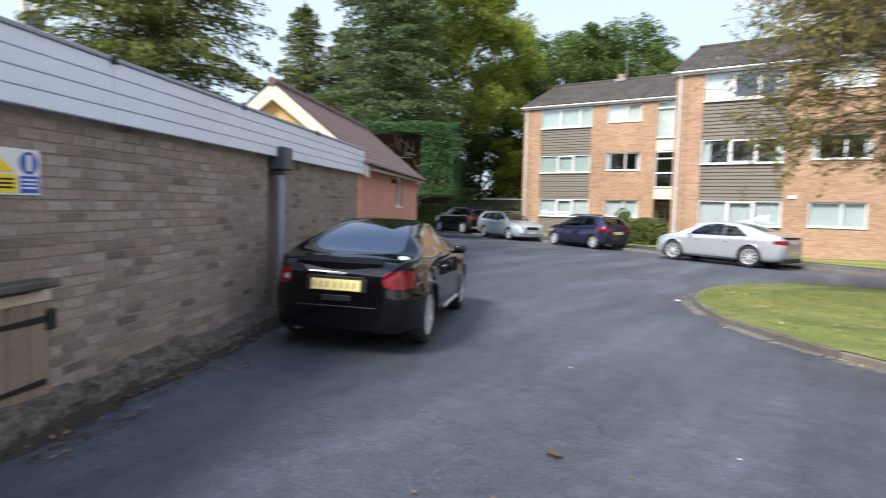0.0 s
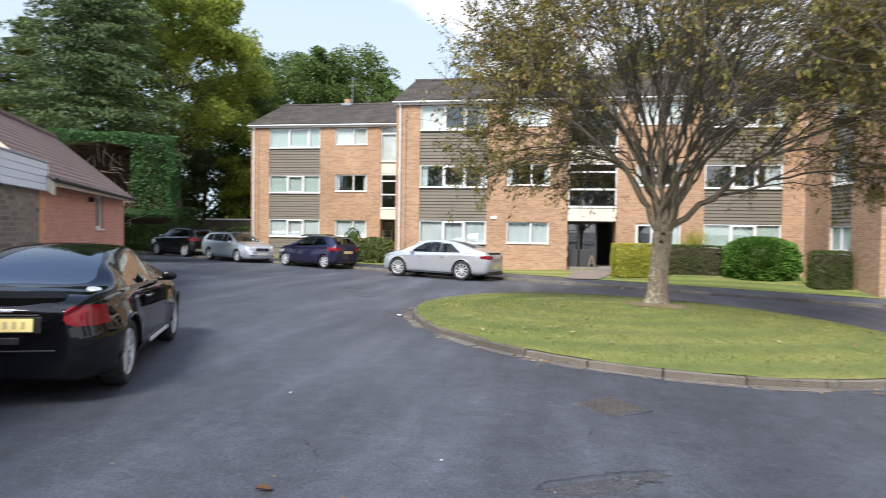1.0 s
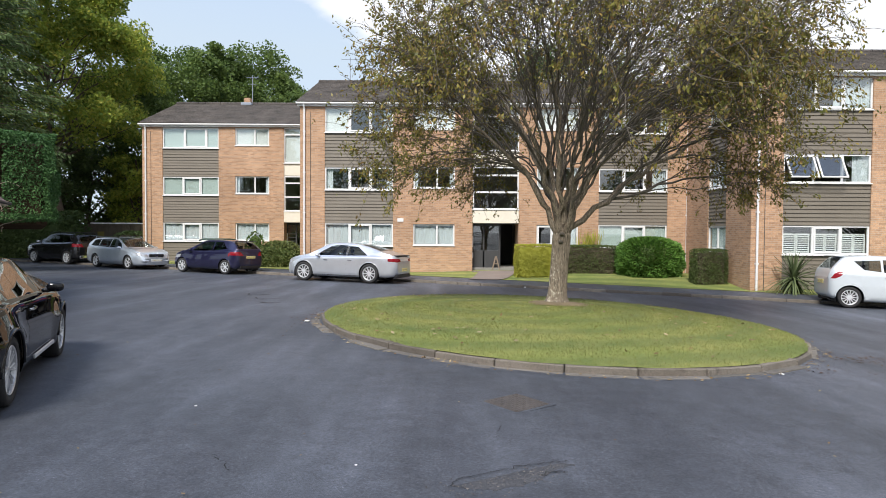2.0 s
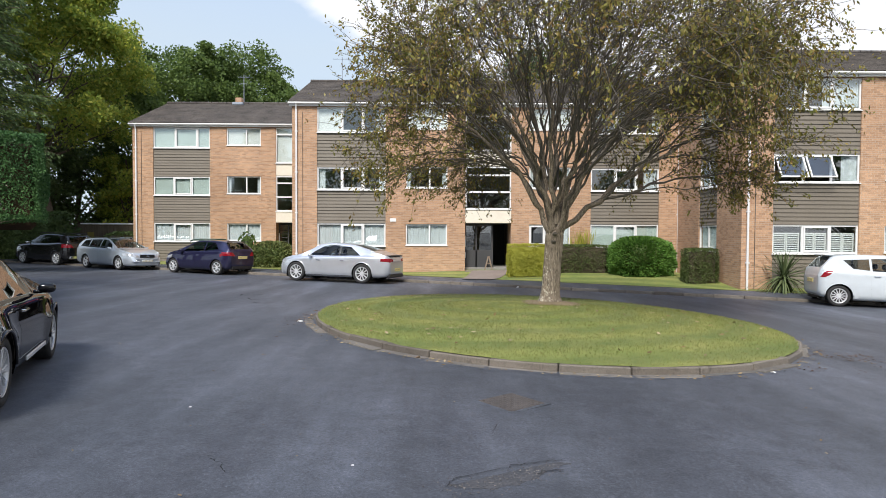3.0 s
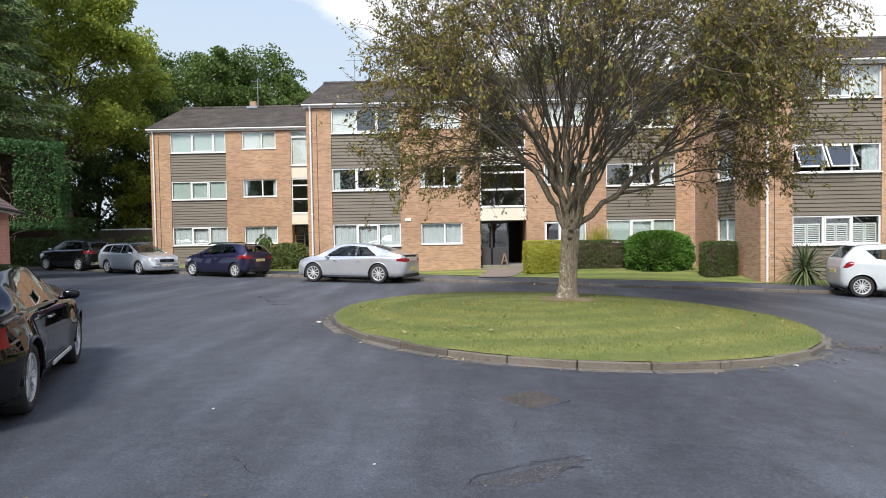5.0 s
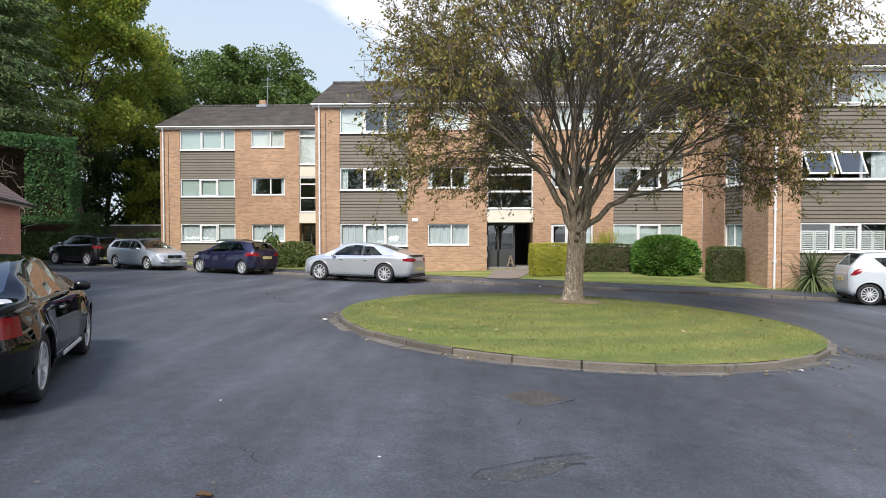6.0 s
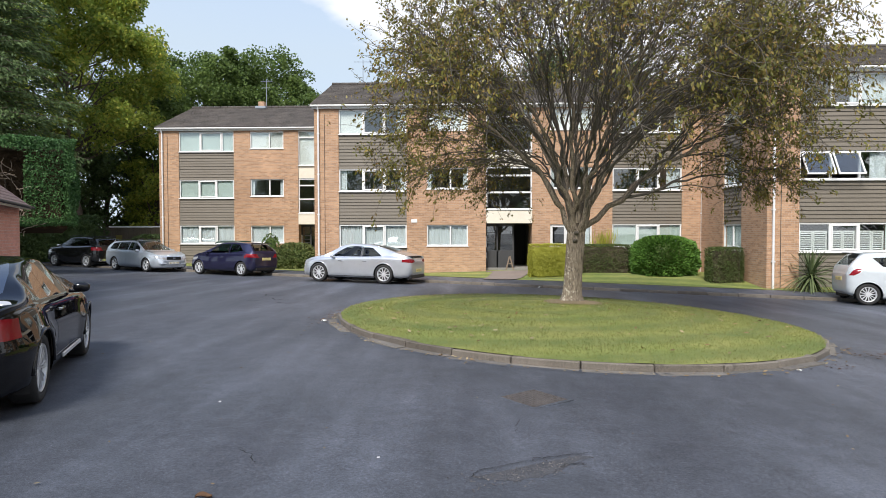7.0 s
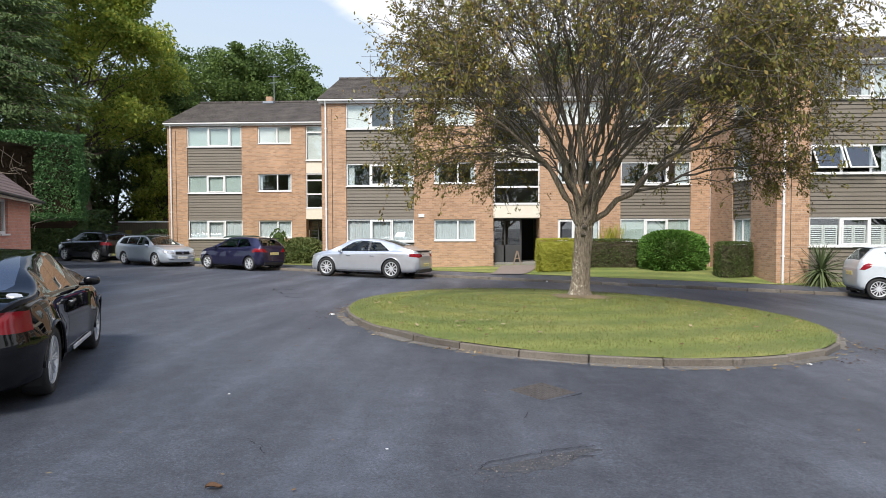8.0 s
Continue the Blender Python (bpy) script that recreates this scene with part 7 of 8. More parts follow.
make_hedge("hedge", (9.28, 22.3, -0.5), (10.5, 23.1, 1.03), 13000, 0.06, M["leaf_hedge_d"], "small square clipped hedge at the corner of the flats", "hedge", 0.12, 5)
make_hedge("shrub", (-9.2, 28.9, -0.4), (-7.2, 29.9, 1.05), 4200, 0.14, M["leaf_shrub"], "loose yellow-green shrub by the flats' entrance", "shrub", 0.75, 6, M["leaf_hedge_d"], rough=0.2, outward=0.9)
make_hedge("shrub", (-9.85, 29.1, -0.4), (-8.95, 29.8, 1.5), 420, 0.15, M["leaf_green"], "tall thin shrub by the flats' entrance", "shrub", 0.85, 7, M["leaf_green"])
make_hedge("shrub", (-18.9, 33.6, -0.4), (-16.7, 34.6, 1.5), 3000, 0.16, M["leaf_dark"], "dark shrub at the end of the flats", "shrub", 0.5, 8)
make_hedge("shrub", (-20.2, 24.0, -0.2), (-18.6, 25.0, 0.75), 1500, 0.14, M["leaf_dark"], "low dark shrub below the tall clipped hedge", "shrub", 0.7, 9)
make_hedge("shrub", (-28.0, 33.2, -0.5), (-21.2, 35.6, 2.7), 9000, 0.22, M["leaf_dark"], "dark undergrowth at the edge of the wood", "shrub", 0.35, 19, M["leaf_dark"], rough=0.25, outward=0.7)
make_hedge("shrub", (-31.0, 28.0, -0.5), (-24.5, 30.0, 2.4), 8000, 0.22, M["leaf_dark"], "dark undergrowth beside the tall hedge", "shrub", 0.35, 20, M["leaf_dark"], rough=0.25, outward=0.7)
# pale upright grasses behind the trunk
rng = np.random.default_rng(31)
root = thing("tall_grass_clump", "pale green clump of upright grass against the flats", "grass clump", pose(6.3, 26.5, 0.0))
P = np.stack([rng.normal(0, 0.28, 260), rng.normal(0, 0.06, 260), rng.uniform(0.3, 1.55, 260)], 1)
leaf_cards("blade_tuft", P, 0.6, 0.05, M["leaf_hedge_y"], root, rng=rng, along=np.tile([[0, 0, 2.5]], (260, 1)))

# spiky palm-like plant by the corner
root = thing("cordyline_plant", "spiky green sword-leaved plant on the lawn by the flats", "plant", pose(11.72, 20.3, lawn_z(11.72, 20.3)) @ Matrix.Scale(1.2, 4))
blade = None
rng = np.random.default_rng(12)
bm = bmesh.new()
add_tube(bm, [(0, 0, 0), (0, 0, 0.35)], [0.09, 0.07], 10)
part("stem", bm, M["bark"], root)
meshes = []
for k in range(3):
    bm = bmesh.new()
    n, ln, bend = 7, 0.78 + 0.08 * k, 0.10 + 0.22 * k
    rows = []
    for i in range(n + 1):
        t = i / n
        w = 0.026 * (1 - t) ** 0.7 + 0.002
        x, z = ln * t, -bend * t * t
        rows.append((bm.verts.new((x, -w, z + 0.008)), bm.verts.new((x, 0, z)), bm.verts.new((x, w, z + 0.008))))
    for a, b in zip(rows, rows[1:]):
        bm.faces.new((a[0], b[0], b[1], a[1]))
        bm.faces.new((a[1], b[1], b[2], a[2]))
    me = mesh_from(bm, "leaf", True)
    me.materials.append(M["leaf_sword"])
    meshes.append(me)
for i in range(150):
    el = rng.uniform(-55, 88)
    part("leaf", meshes[2 if el < 15 else (1 if el < 50 else 0)], None, root, m=pose(0, 0, 0.42 + rng.normal(0, 0.03), rng.normal(0, 8), -el, rng.uniform(0, 360)))

# tall clipped conifer hedge with a dead hollow in its face
def tall_hedge():
    rng = np.random.default_rng(44)
    root = thing("tall_hedge", "tall clipped conifer hedge with a dead brown hollow in its face", "hedge", pose(-18.35, 23.65, 0, 0, 0, 31))
    lo, hi = (-2.5, -1.15, 1.95), (2.45, 1.15, 5.45)
    P = box_shell(rng, lo, hi, 60000, rough=0.10, corner=0.15)
    hollow = (P[:, 1] < 0.2) & (P[:, 0] > -1.5) & (P[:, 0] < 0.75) & (P[:, 2] > 2.3) & (P[:, 2] < 4.95 - 0.14 * (P[:, 0] + 0.3) ** 2)
    P = P[~hollow]
    leaf_cards("foliage", P, 0.12, 0.40, M["leaf_ivy"], root, droop=0.5, rng=rng)
    Q = np.stack([rng.uniform(-1.6, 0.9, 1500), rng.uniform(-0.4, 0.5, 1500), rng.uniform(2.0, 4.8, 1500)], 1)
    leaf_cards("dead_foliage", Q, 0.16, 0.3, M["leaf_dead_shaded"], root, droop=0.6, rng=rng, label="sparse brown dead foliage, darkened for the hollow's shade")
    # back of the hollow: dead brown, with the shade in its colour
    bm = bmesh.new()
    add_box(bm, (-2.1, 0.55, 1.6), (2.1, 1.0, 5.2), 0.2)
    part("dead_inner_growth", bm, M["leaf_dead_shaded"], root, "brown dead inner growth, darkened for the hollow's shade")
    for k in range(5):
        b = bmesh.new()
        x = -2.1 + k * 0.55
        pts, rad = grow(rng, (x, rng.normal(0, 0.4), -0.3), (0, 0, 1), 4.2, 0.11, 0.03, 8, wander=0.05)
        part("stem", tubes_mesh("stem", [(pts, rad, 8)], M["bark_dark"]), None, root)
    dead = []
    for k in range(60):
        x, z = rng.uniform(-1.6, 1.1), rng.uniform(1.2, 4.3)
        st = Vector((x * 0.8, -0.3, z))
        pts, rad = grow(rng, st, (rng.normal(0, 0.8), -0.9, rng.normal(0.3, 0.5)), rng.uniform(0.5, 1.3), 0.022, 0.006, 6, wander=0.2)
        dead.append((pts, rad, 5))
    tagged(part("dead_branch_work", tubes_mesh("dead_branch_work", dead, M["dead_wood"]), None, root, "bare grey dead branches"), kind="stuff")


# dead browns taken near black to paint the shade inside the hollow
M["leaf_dead_shaded"] = leaf_mat("dead_leaf", [(0.028, 0.019, 0.013), (0.055, 0.037, 0.022), (0.02, 0.015, 0.011)], 0.8, 0.1)
M["dead_wood"] = surface("dead_grey_wood", (0.22, 0.17, 0.13), (0.40, 0.33, 0.26), 30, 2, 0.9, 0.3)
M["leaf_ivy"] = leaf_mat("deep_green_conifer_leaf", [(0.040, 0.098, 0.036), (0.092, 0.190, 0.062), (0.060, 0.136, 0.047)], 0.5, 0.2)
tall_hedge()

# wood edge: boundary fence, soil, dim leaves behind
sheet("woodland_floor", spaced(-60, -17.5, 2.5), spaced(33.5, 75, 2.5), lambda x, y: gz(x, y) + 0.05 + 0.1 * noise.noise((x * 0.4, y * 0.4, 1)), M["soil"], "dark leaf-strewn soil under the trees", "soil")
fence = thing("boundary_fence", "brown boarded boundary fence with a white top rail", "fence", pose(-23.5, 36.0, gz(-20, 36)))
board = None
for i in range(44):
    m = pose(i * 0.15, 0, 0)
    if board is None:
        board = part("board", box_bm((0, 0, -0.1), (0.14, 0.03, 2.2), 0.006), M["fence_wood"], fence, m=m).data
    else:
        part("board", board, None, fence, m=m)
for i in range(4):
    part("post", box_bm((i * 2.15, 0.035, -0.1), (i * 2.15 + 0.1, 0.13, 2.25), 0.01), M["bark_dark"], fence)
part("top_rail", box_bm((2.1, -0.05, 2.21), (6.7, 0.1, 2.29), 0.008), M["white"], fence, "white top rail")
part("notice_plate", box_bm((2.5, -0.02, 1.35), (2.9, -0.002, 1.75), 0.004), base_mat("dull_yellow", 0.6, 0, (0.17, 0.14, 0.03))[0], fence, "dull yellow notice")

# ---- wheeled refuse bin behind the hatchback ----
M["bin_green"] = surface("dark_green_plastic", (0.010, 0.032, 0.020), (0.020, 0.052, 0.034), 30, 2, 0.45, 0.1)
bin_x, bin_y = -10.75, 28.3
refuse_bin = thing("refuse_bin", "large dark green wheeled refuse bin behind the hatchback", "bin", pose(bin_x, bin_y, lawn_z(bin_x, bin_y) + 0.012, 0, 0, -22))
bm = bmesh.new()
ring = []
for z, hx, hy in ((0.20, 0.54, 0.36), (0.28, 0.58, 0.40), (1.12, 0.64, 0.47), (1.16, 0.68, 0.51), (1.22, 0.68, 0.51)):
    row = [bm.verts.new((sx * hx - sx * cx, sy * hy - sy * cy, z)) for sx, sy, cx, cy in ((-1, -1, 0.06, 0), (1, -1, 0.06, 0), (1, -1, 0, 0.06), (1, 1, 0, 0.06), (1, 1, 0.06, 0), (-1, 1, 0.06, 0), (-1, 1, 0, 0.06), (-1, -1, 0, 0.06))]
    ring.append(row)
bm.faces.new(ring[0][::-1])
for r0, r1 in zip(ring, ring[1:]):
    for j in range(8):
        bm.faces.new((r0[j], r0[(j + 1) % 8], r1[(j + 1) % 8], r1[j]))
bm.faces.new(ring[-1])
part("body", bm, M["bin_green"], refuse_bin)
bm = bmesh.new()
rows = []
for i in range(9):
    t = i / 8
    y = -0.53 + 1.06 * t
    z = 1.225 + 0.13 * math.sin(math.pi * min(1.0, 0.12 + 0.85 * t)) ** 0.7
    rows.append([bm.verts.new((x, y, z if abs(x) < 0.7 else z - 0.05)) for x in (-0.71, -0.68, 0.0, 0.68, 0.71)])
for a, b in zip(rows, rows[1:]):
    for k in range(4):
        bm.faces.new((a[k], a[k + 1], b[k + 1], b[k]))
solid = bmesh.ops.extrude_face_region(bm, geom=bm.faces[:])
for v in solid["geom"]:
    if isinstance(v, bmesh.types.BMVert):
        v.co.z += 0.03
bmesh.ops.recalc_face_normals(bm, faces=bm.faces)
lid = part("lid", bm, M["bin_green"], refuse_bin)
bm = bmesh.new()
add_tube(bm, [(-0.5, -0.50, 1.20), (-0.5, -0.57, 1.20), (0.5, -0.57, 1.20), (0.5, -0.50, 1.20)], [0.016] * 4, 8)
part("handle", bm, M["bin_green"], refuse_bin)
castor = None
for x in (-0.46, 0.46):
    for y in (-0.28, 0.28):
        if castor is None:
            bm = bmesh.new()
            bmesh.ops.create_cone(bm, cap_ends=True, segments=18, radius1=0.1, radius2=0.1, depth=0.05, matrix=pose(0, 0, 0.1, 90, 0, 0))
            add_box(bm, (-0.04, -0.04, 0.12), (0.04, 0.04, 0.23), 0.008)
            castor = part("castor", bm, M["tyre"], refuse_bin, m=pose(x, y, 0)).data
        else:
            part("castor", castor, None, refuse_bin, m=pose(x, y, 0))

# ---- entrance path and folded board ----
bm = bmesh.new()
rows = []
for i in range(9):
    k = i / 8
    y = 23.75 + (26.75 - 23.75) * k
    xa, xb = 0.90 + 0.60 * k, 2.05 + 1.15 * k ** 0.7
    rows.append([bm.verts.new((x, y, lawn_z(x, y) + 0.035)) for x in (xa, xa + (xb - xa) * 0.33, xa + (xb - xa) * 0.66, xb)])
for a, b in zip(rows, rows[1:]):
    for k in range(3):
        bm.faces.new((a[k], a[k + 1], b[k + 1], b[k]))
tagged(part("entrance_path", bm, M["pave"]), "worn pinkish path from the pavement to the entrance", "path", kind="structure")
aboard = thing("folding_frame", "pale timber A-shaped folding frame in the flats' doorway", "frame", pose(2.25, 27.18, -0.12))
for s in (-1, 1):
    part("leg", box_bm((-0.03, 0, 0), (0.03, 0.03, 0.66), 0.004), M["timber"], aboard, m=pose(s * 0.17, 0, 0, 0, -s * 14, 0))
part("crossbar", box_bm((-0.1, 0.031, 0.28), (0.1, 0.05, 0.33), 0.004), M["timber"], aboard)

# ---- grass blades, fallen leaves and litter ----
rng = np.random.default_rng(5)


def island_points(n, rng, edge=0.1):
    a = rng.uniform(0, 2 * math.pi, n)
    r = np.sqrt(rng.uniform(0, 1, n)) * np.array([isl_r(t) - edge for t in a])
    x, y = ISL[0] + r * np.cos(a), ISL[1] + r * np.sin(a)
    z = np.array([isl_top(p, q) for p, q in zip(x, y)])
    return np.stack([x, y, z], 1)


P = island_points(120000, rng, 0.05)
near = P[:, 1] < 13.5
P = P[near | (rng.uniform(0, 1, len(P)) < 0.4)]
P[:, 2] += 0.016
# the mower's rounds lay the blades down in alternate rings
rounds = np.sin(6.6 * np.hypot(P[:, 0] - 1.6, P[:, 1] - 12.8) + 2.2 * np.sin(0.5 * P[:, 0]))
P = P[(rounds > -0.1) | (rng.uniform(0, 1, len(P)) < 0.55)]
g = leaf_cards("grass", P, 0.031, 0.17, M["blade"], None, rng=rng, along=np.tile([[0, 0, 1.1]], (len(P), 1)))
tagged(g, "short uneven grass blades on the island", "grass", kind="stuff")
M["fallen"] = leaf_mat("fallen_leaf", [(0.10, 0.06, 0.03), (0.32, 0.27, 0.15), (0.20, 0.11, 0.05), (0.40, 0.34, 0.22), (0.14, 0.08, 0.04)], 0.8, 0.1)


M["fallen_dark"] = leaf_mat("rotting_leaf", [(0.05, 0.03, 0.02), (0.13, 0.075, 0.045), (0.09, 0.045, 0.03), (0.26, 0.20, 0.14), (0.07, 0.04, 0.025)], 0.8, 0.1)


def flat_leaves(name, P, size, label, mat=None):
    n = len(P)
    d = rand_dirs(n, rng)
    d[:, 2] *= 0.18
    d /= np.linalg.norm(d, axis=1, keepdims=True)
    o = np.cross(d, np.tile([[0, 0, 1.0]], (n, 1)) + rand_dirs(n, rng) * 0.25)
    s = size * rng.uniform(0.5, 1.3, (n, 1))
    ob = part(name, quads_mesh(name, P, d * s / 2, o * s * 0.3, mat or M["fallen"]), None)
    return tagged(ob, label, "fallen leaves", kind="stuff")


bm = bmesh.new()
c = bm.verts.new((2.57, 13.6, isl_top(2.57, 13.6) + 0.05))
prev = None
for ring_r in (0.35, 0.7):
    ring = []
    for i in range(36):
        a = 2 * math.pi * i / 36
        r = ring_r * (1 + 0.3 * noise.noise((math.cos(a) * 2, math.sin(a) * 2, 5)) + 0.1 * noise.noise((math.cos(a) * 6, math.sin(a) * 6, 2)))
        x, y = 2.57 + r * math.cos(a), 13.6 + r * math.sin(a)
        ring.append(bm.verts.new((x, y, isl_top(x, y) + (0.045 if ring_r < 0.5 else 0.008))))
    for i in range(36):
        if prev is None:
            bm.faces.new((c, ring[i], ring[(i + 1) % 36]))
        else:
            bm.faces.new((prev[i], ring[i], ring[(i + 1) % 36], prev[(i + 1) % 36]))
    prev = ring
tagged(part("bare_soil", bm, surface("dry_leaf_soil", (0.11, 0.085, 0.05), (0.25, 0.19, 0.11), 25, 3, 0.95, 0.8, 0.02), smooth=True), "bare brown soil round the foot of the tree", "soil", kind="structure")
P = island_points(330, rng, 0.25)
P[:, 2] += 0.04
flat_leaves("fallen_leaves", P, 0.09, "pale and brown fallen leaves on the island grass")
a = rng.uniform(0, 2 * math.pi, 520)
r = np.array([isl_r(t) for t in a]) + 0.05 + np.abs(rng.normal(0, 0.13, 520))
x, y = ISL[0] + r * np.cos(a), ISL[1] + r * np.sin(a)
flat_leaves("fallen_leaves", np.stack([x, y, [gz(p, q) + 0.02 for p, q in zip(x, y)]], 1), 0.055, "small brown leaves along the island kerb")
s = rng.uniform(1.5, 11.0, 900)
off = -0.12 - np.abs(rng.normal(0, 0.20, 900))
W = np.array([list((WALL_M @ Vector((a, b, 0)))) for a, b in zip(s, off)])
W[:, 2] = [gz(p, q) + 0.025 for p, q in W[:, :2]]
flat_leaves("fallen_leaves", W, 0.050, "brown leaves along the garage footing", M["fallen_dark"])
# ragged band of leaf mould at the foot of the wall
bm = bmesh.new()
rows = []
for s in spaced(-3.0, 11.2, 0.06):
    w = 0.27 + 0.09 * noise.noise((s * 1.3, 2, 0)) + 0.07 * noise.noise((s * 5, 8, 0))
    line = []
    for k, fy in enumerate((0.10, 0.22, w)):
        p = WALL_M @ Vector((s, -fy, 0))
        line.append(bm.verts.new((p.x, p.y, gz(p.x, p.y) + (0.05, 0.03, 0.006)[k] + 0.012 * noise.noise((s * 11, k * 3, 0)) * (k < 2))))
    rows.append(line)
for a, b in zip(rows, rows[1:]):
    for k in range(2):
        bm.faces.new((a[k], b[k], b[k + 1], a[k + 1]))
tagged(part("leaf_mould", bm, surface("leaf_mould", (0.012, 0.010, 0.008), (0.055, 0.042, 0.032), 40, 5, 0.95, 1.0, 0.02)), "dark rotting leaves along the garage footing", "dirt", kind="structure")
x, y = rng.uniform(-5, 8, 170), rng.uniform(1.6, 20, 170)
ok = [math.hypot(p - ISL[0], q - ISL[1]) > 5.4 for p, q in zip(x, y)]
P = np.stack([x, y, [gz(p, q) + 0.016 for p, q in zip(x, y)]], 1)[ok]
flat_leaves("fallen_leaves", P, 0.035, "scattered small leaves and grit on the tarmac")
# dirt gathered at the ends of the island
for cx, cy, sx, sy, n in ((-2.75, 12.3, 0.16, 0.9, 170), (6.15, 8.95, 0.32, 0.30, 150), (4.9, 8.0, 0.5, 0.14, 60)):
    gx, gy = rng.normal(cx, sx, n), rng.normal(cy, sy, n)
    out = [math.hypot(p - ISL[0], q - ISL[1]) > isl_r(math.atan2(q - ISL[1], p - ISL[0])) + 0.03 for p, q in zip(gx, gy)]
    flat_leaves("grit_and_leaves", np.stack([gx, gy, [gz(p, q) + 0.016 for p, q in zip(gx, gy)]], 1)[out], 0.045, "brown grit and leaf scraps swept against the island", M["fallen_dark"])
# frost-broken pit: a sunk ragged patch with loose chips lying in it
pit = np.random.default_rng(77)
bm = bmesh.new()
rows = []
for i in range(41):
    u = i / 40
    x, y = 0.08 + 0.80 * u, 3.90 + 0.47 * u + 0.012 * noise.noise((u * 19, 0, 0))
    wide = (0.03 + 0.15 * math.sin(math.pi * min(1.0, u * 1.15 + 0.03)) ** 1.2) * (1 + 0.25 * noise.noise((u * 7, 2, 0)) + 0.12 * noise.noise((u * 21, 5, 0)))
    line = []
    for k in range(7):
        f = k / 6
        px, py = x + 0.10 * f, y - max(0.02, wide) * f
        line.append(bm.verts.new((px, py, gz(px, py) + (0.0075 + 0.006 * noise.noise((px * 38, py * 38, 0)) if 0 < k < 6 and 0 < i < 40 else 0.0035))))
    rows.append(line)
for a, b in zip(rows, rows[1:]):
    for k in range(6):
        bm.faces.new((a[k], a[k + 1], b[k + 1], b[k]))
M["pit"] = surface("frost_broken_tarmac", (0.036, 0.039, 0.047), (0.092, 0.092, 0.100), 48, 9, 0.95, 1.0, 0.03, spread=0.2)
tagged(part("broken_patch", bm, M["pit"]), "broken gritty patch in the tarmac", "broken tarmac", kind="structure")
V, F = [], []
for k in range(260):
    u = pit.uniform(0, 1)
    x, y = 0.08 + 0.80 * u + pit.normal(0, 0.09), 3.90 + 0.47 * u - abs(pit.normal(0.05, 0.13))
    r = pit.uniform(0.003, 0.009)
    n0 = len(V)
    for dx, dy, dz in ((1, 0, 0), (0, 1, 0), (-1, 0.2, 0), (0, -1, 0.1), (0.1, 0, 1)):
        V.append((x + dx * r * pit.uniform(0.6, 1.2), y + dy * r * pit.uniform(0.6, 1.2), gz(x, y) + 0.008 + dz * r))
    F += [(n0, n0 + 1, n0 + 4), (n0 + 1, n0 + 2, n0 + 4), (n0 + 2, n0 + 3, n0 + 4), (n0 + 3, n0, n0 + 4)]
me = bpy.data.meshes.new("loose_chips")
me.from_pydata(V, [], F)
me.materials.append(piece_surface("stone_chip", [(0.04, 0.04, 0.046), (0.12, 0.11, 0.108), (0.07, 0.07, 0.076), (0.22, 0.20, 0.185)], island=True))
tagged(part("loose_chips", me, None), "loose stone chips in the broken tarmac", "gravel", kind="stuff")


def crack(pts, w, seed):
    r = np.random.default_rng(seed)
    line = []
    for (xa, ya), (xb, yb) in zip(pts, pts[1:]):
        for i in range(6):
            k = i / 6
            line.append((xa + (xb - xa) * k + r.normal(0, 0.012), ya + (yb - ya) * k + r.normal(0, 0.012)))
    line.append(pts[-1])
    bm = bmesh.new()
    prev = None
    for i, (x, y) in enumerate(line):
        x2, y2 = line[min(i + 1, len(line) - 1)] if i < len(line) - 1 else (x + 0.01, y)
        d = Vector((x2 - x, y2 - y)).normalized() if (x2 - x or y2 - y) else Vector((1, 0))
        hw = w * r.uniform(0.3, 1.0)
        a = bm.verts.new((x - d.y * hw, y + d.x * hw, gz(x, y) + 0.0115))
        b = bm.verts.new((x + d.y * hw, y - d.x * hw, gz(x, y) + 0.0115))
        if prev:
            bm.faces.new((prev[0], prev[1], b, a))
        prev = (a, b)
    return tagged(part("crack", bm, M["dark"]), "dark crack in the tarmac", "crack", "cracks in the tarmac", "structure")


crack([(0.05, 3.87), (0.12, 4.0), (0.38, 4.16), (0.6, 4.29), (0.84, 4.38), (0.95, 4.41)], 0.0055, 1)
crack([(0.45, 4.9), (0.47, 5.05), (0.52, 5.25)], 0.003, 2)
crack([(0.87, 4.22), (0.69, 4.11)], 0.008, 3)
crack([(-1.67, 4.34), (-1.5, 4.16), (-1.44, 4.03)], 0.005, 4)
for k, pts in enumerate(([(-5.56, 16.98), (-5.45, 16.5), (-5.2, 16.7), (-4.95, 16.9)], [(-5.05, 15.9), (-4.85, 15.45), (-4.6, 15.7), (-4.35, 15.75)], [(-4.6, 14.8), (-4.3, 14.65), (-4.1, 14.8)], [(-5.5, 15.1), (-5.2, 15.2)])):
    crack(pts, 0.035, 10 + k)
# square iron cover set on its corner
cover = thing("manhole_cover", "rusty square iron cover sunk in the tarmac", "manhole cover", pose(0.74, 6.0, gz(0.74, 6.0) + 0.004, 0, 0, 38))
M["rust"] = surface("rusty_iron", (0.042, 0.037, 0.036), (0.110, 0.096, 0.088), 40, 5, 0.85, 0.6, metal=0.15)
bm = bmesh.new()
for lo, hi in (((-0.28, -0.28), (0.28, -0.24)), ((-0.28, 0.24), (0.28, 0.28)), ((-0.28, -0.24), (-0.24, 0.24)), ((0.24, -0.24), (0.28, 0.24))):
    add_box(bm, (lo[0], lo[1], -0.02), (hi[0], hi[1], 0.005), 0.002)
part("rim", bm, M["asphalt"], cover)
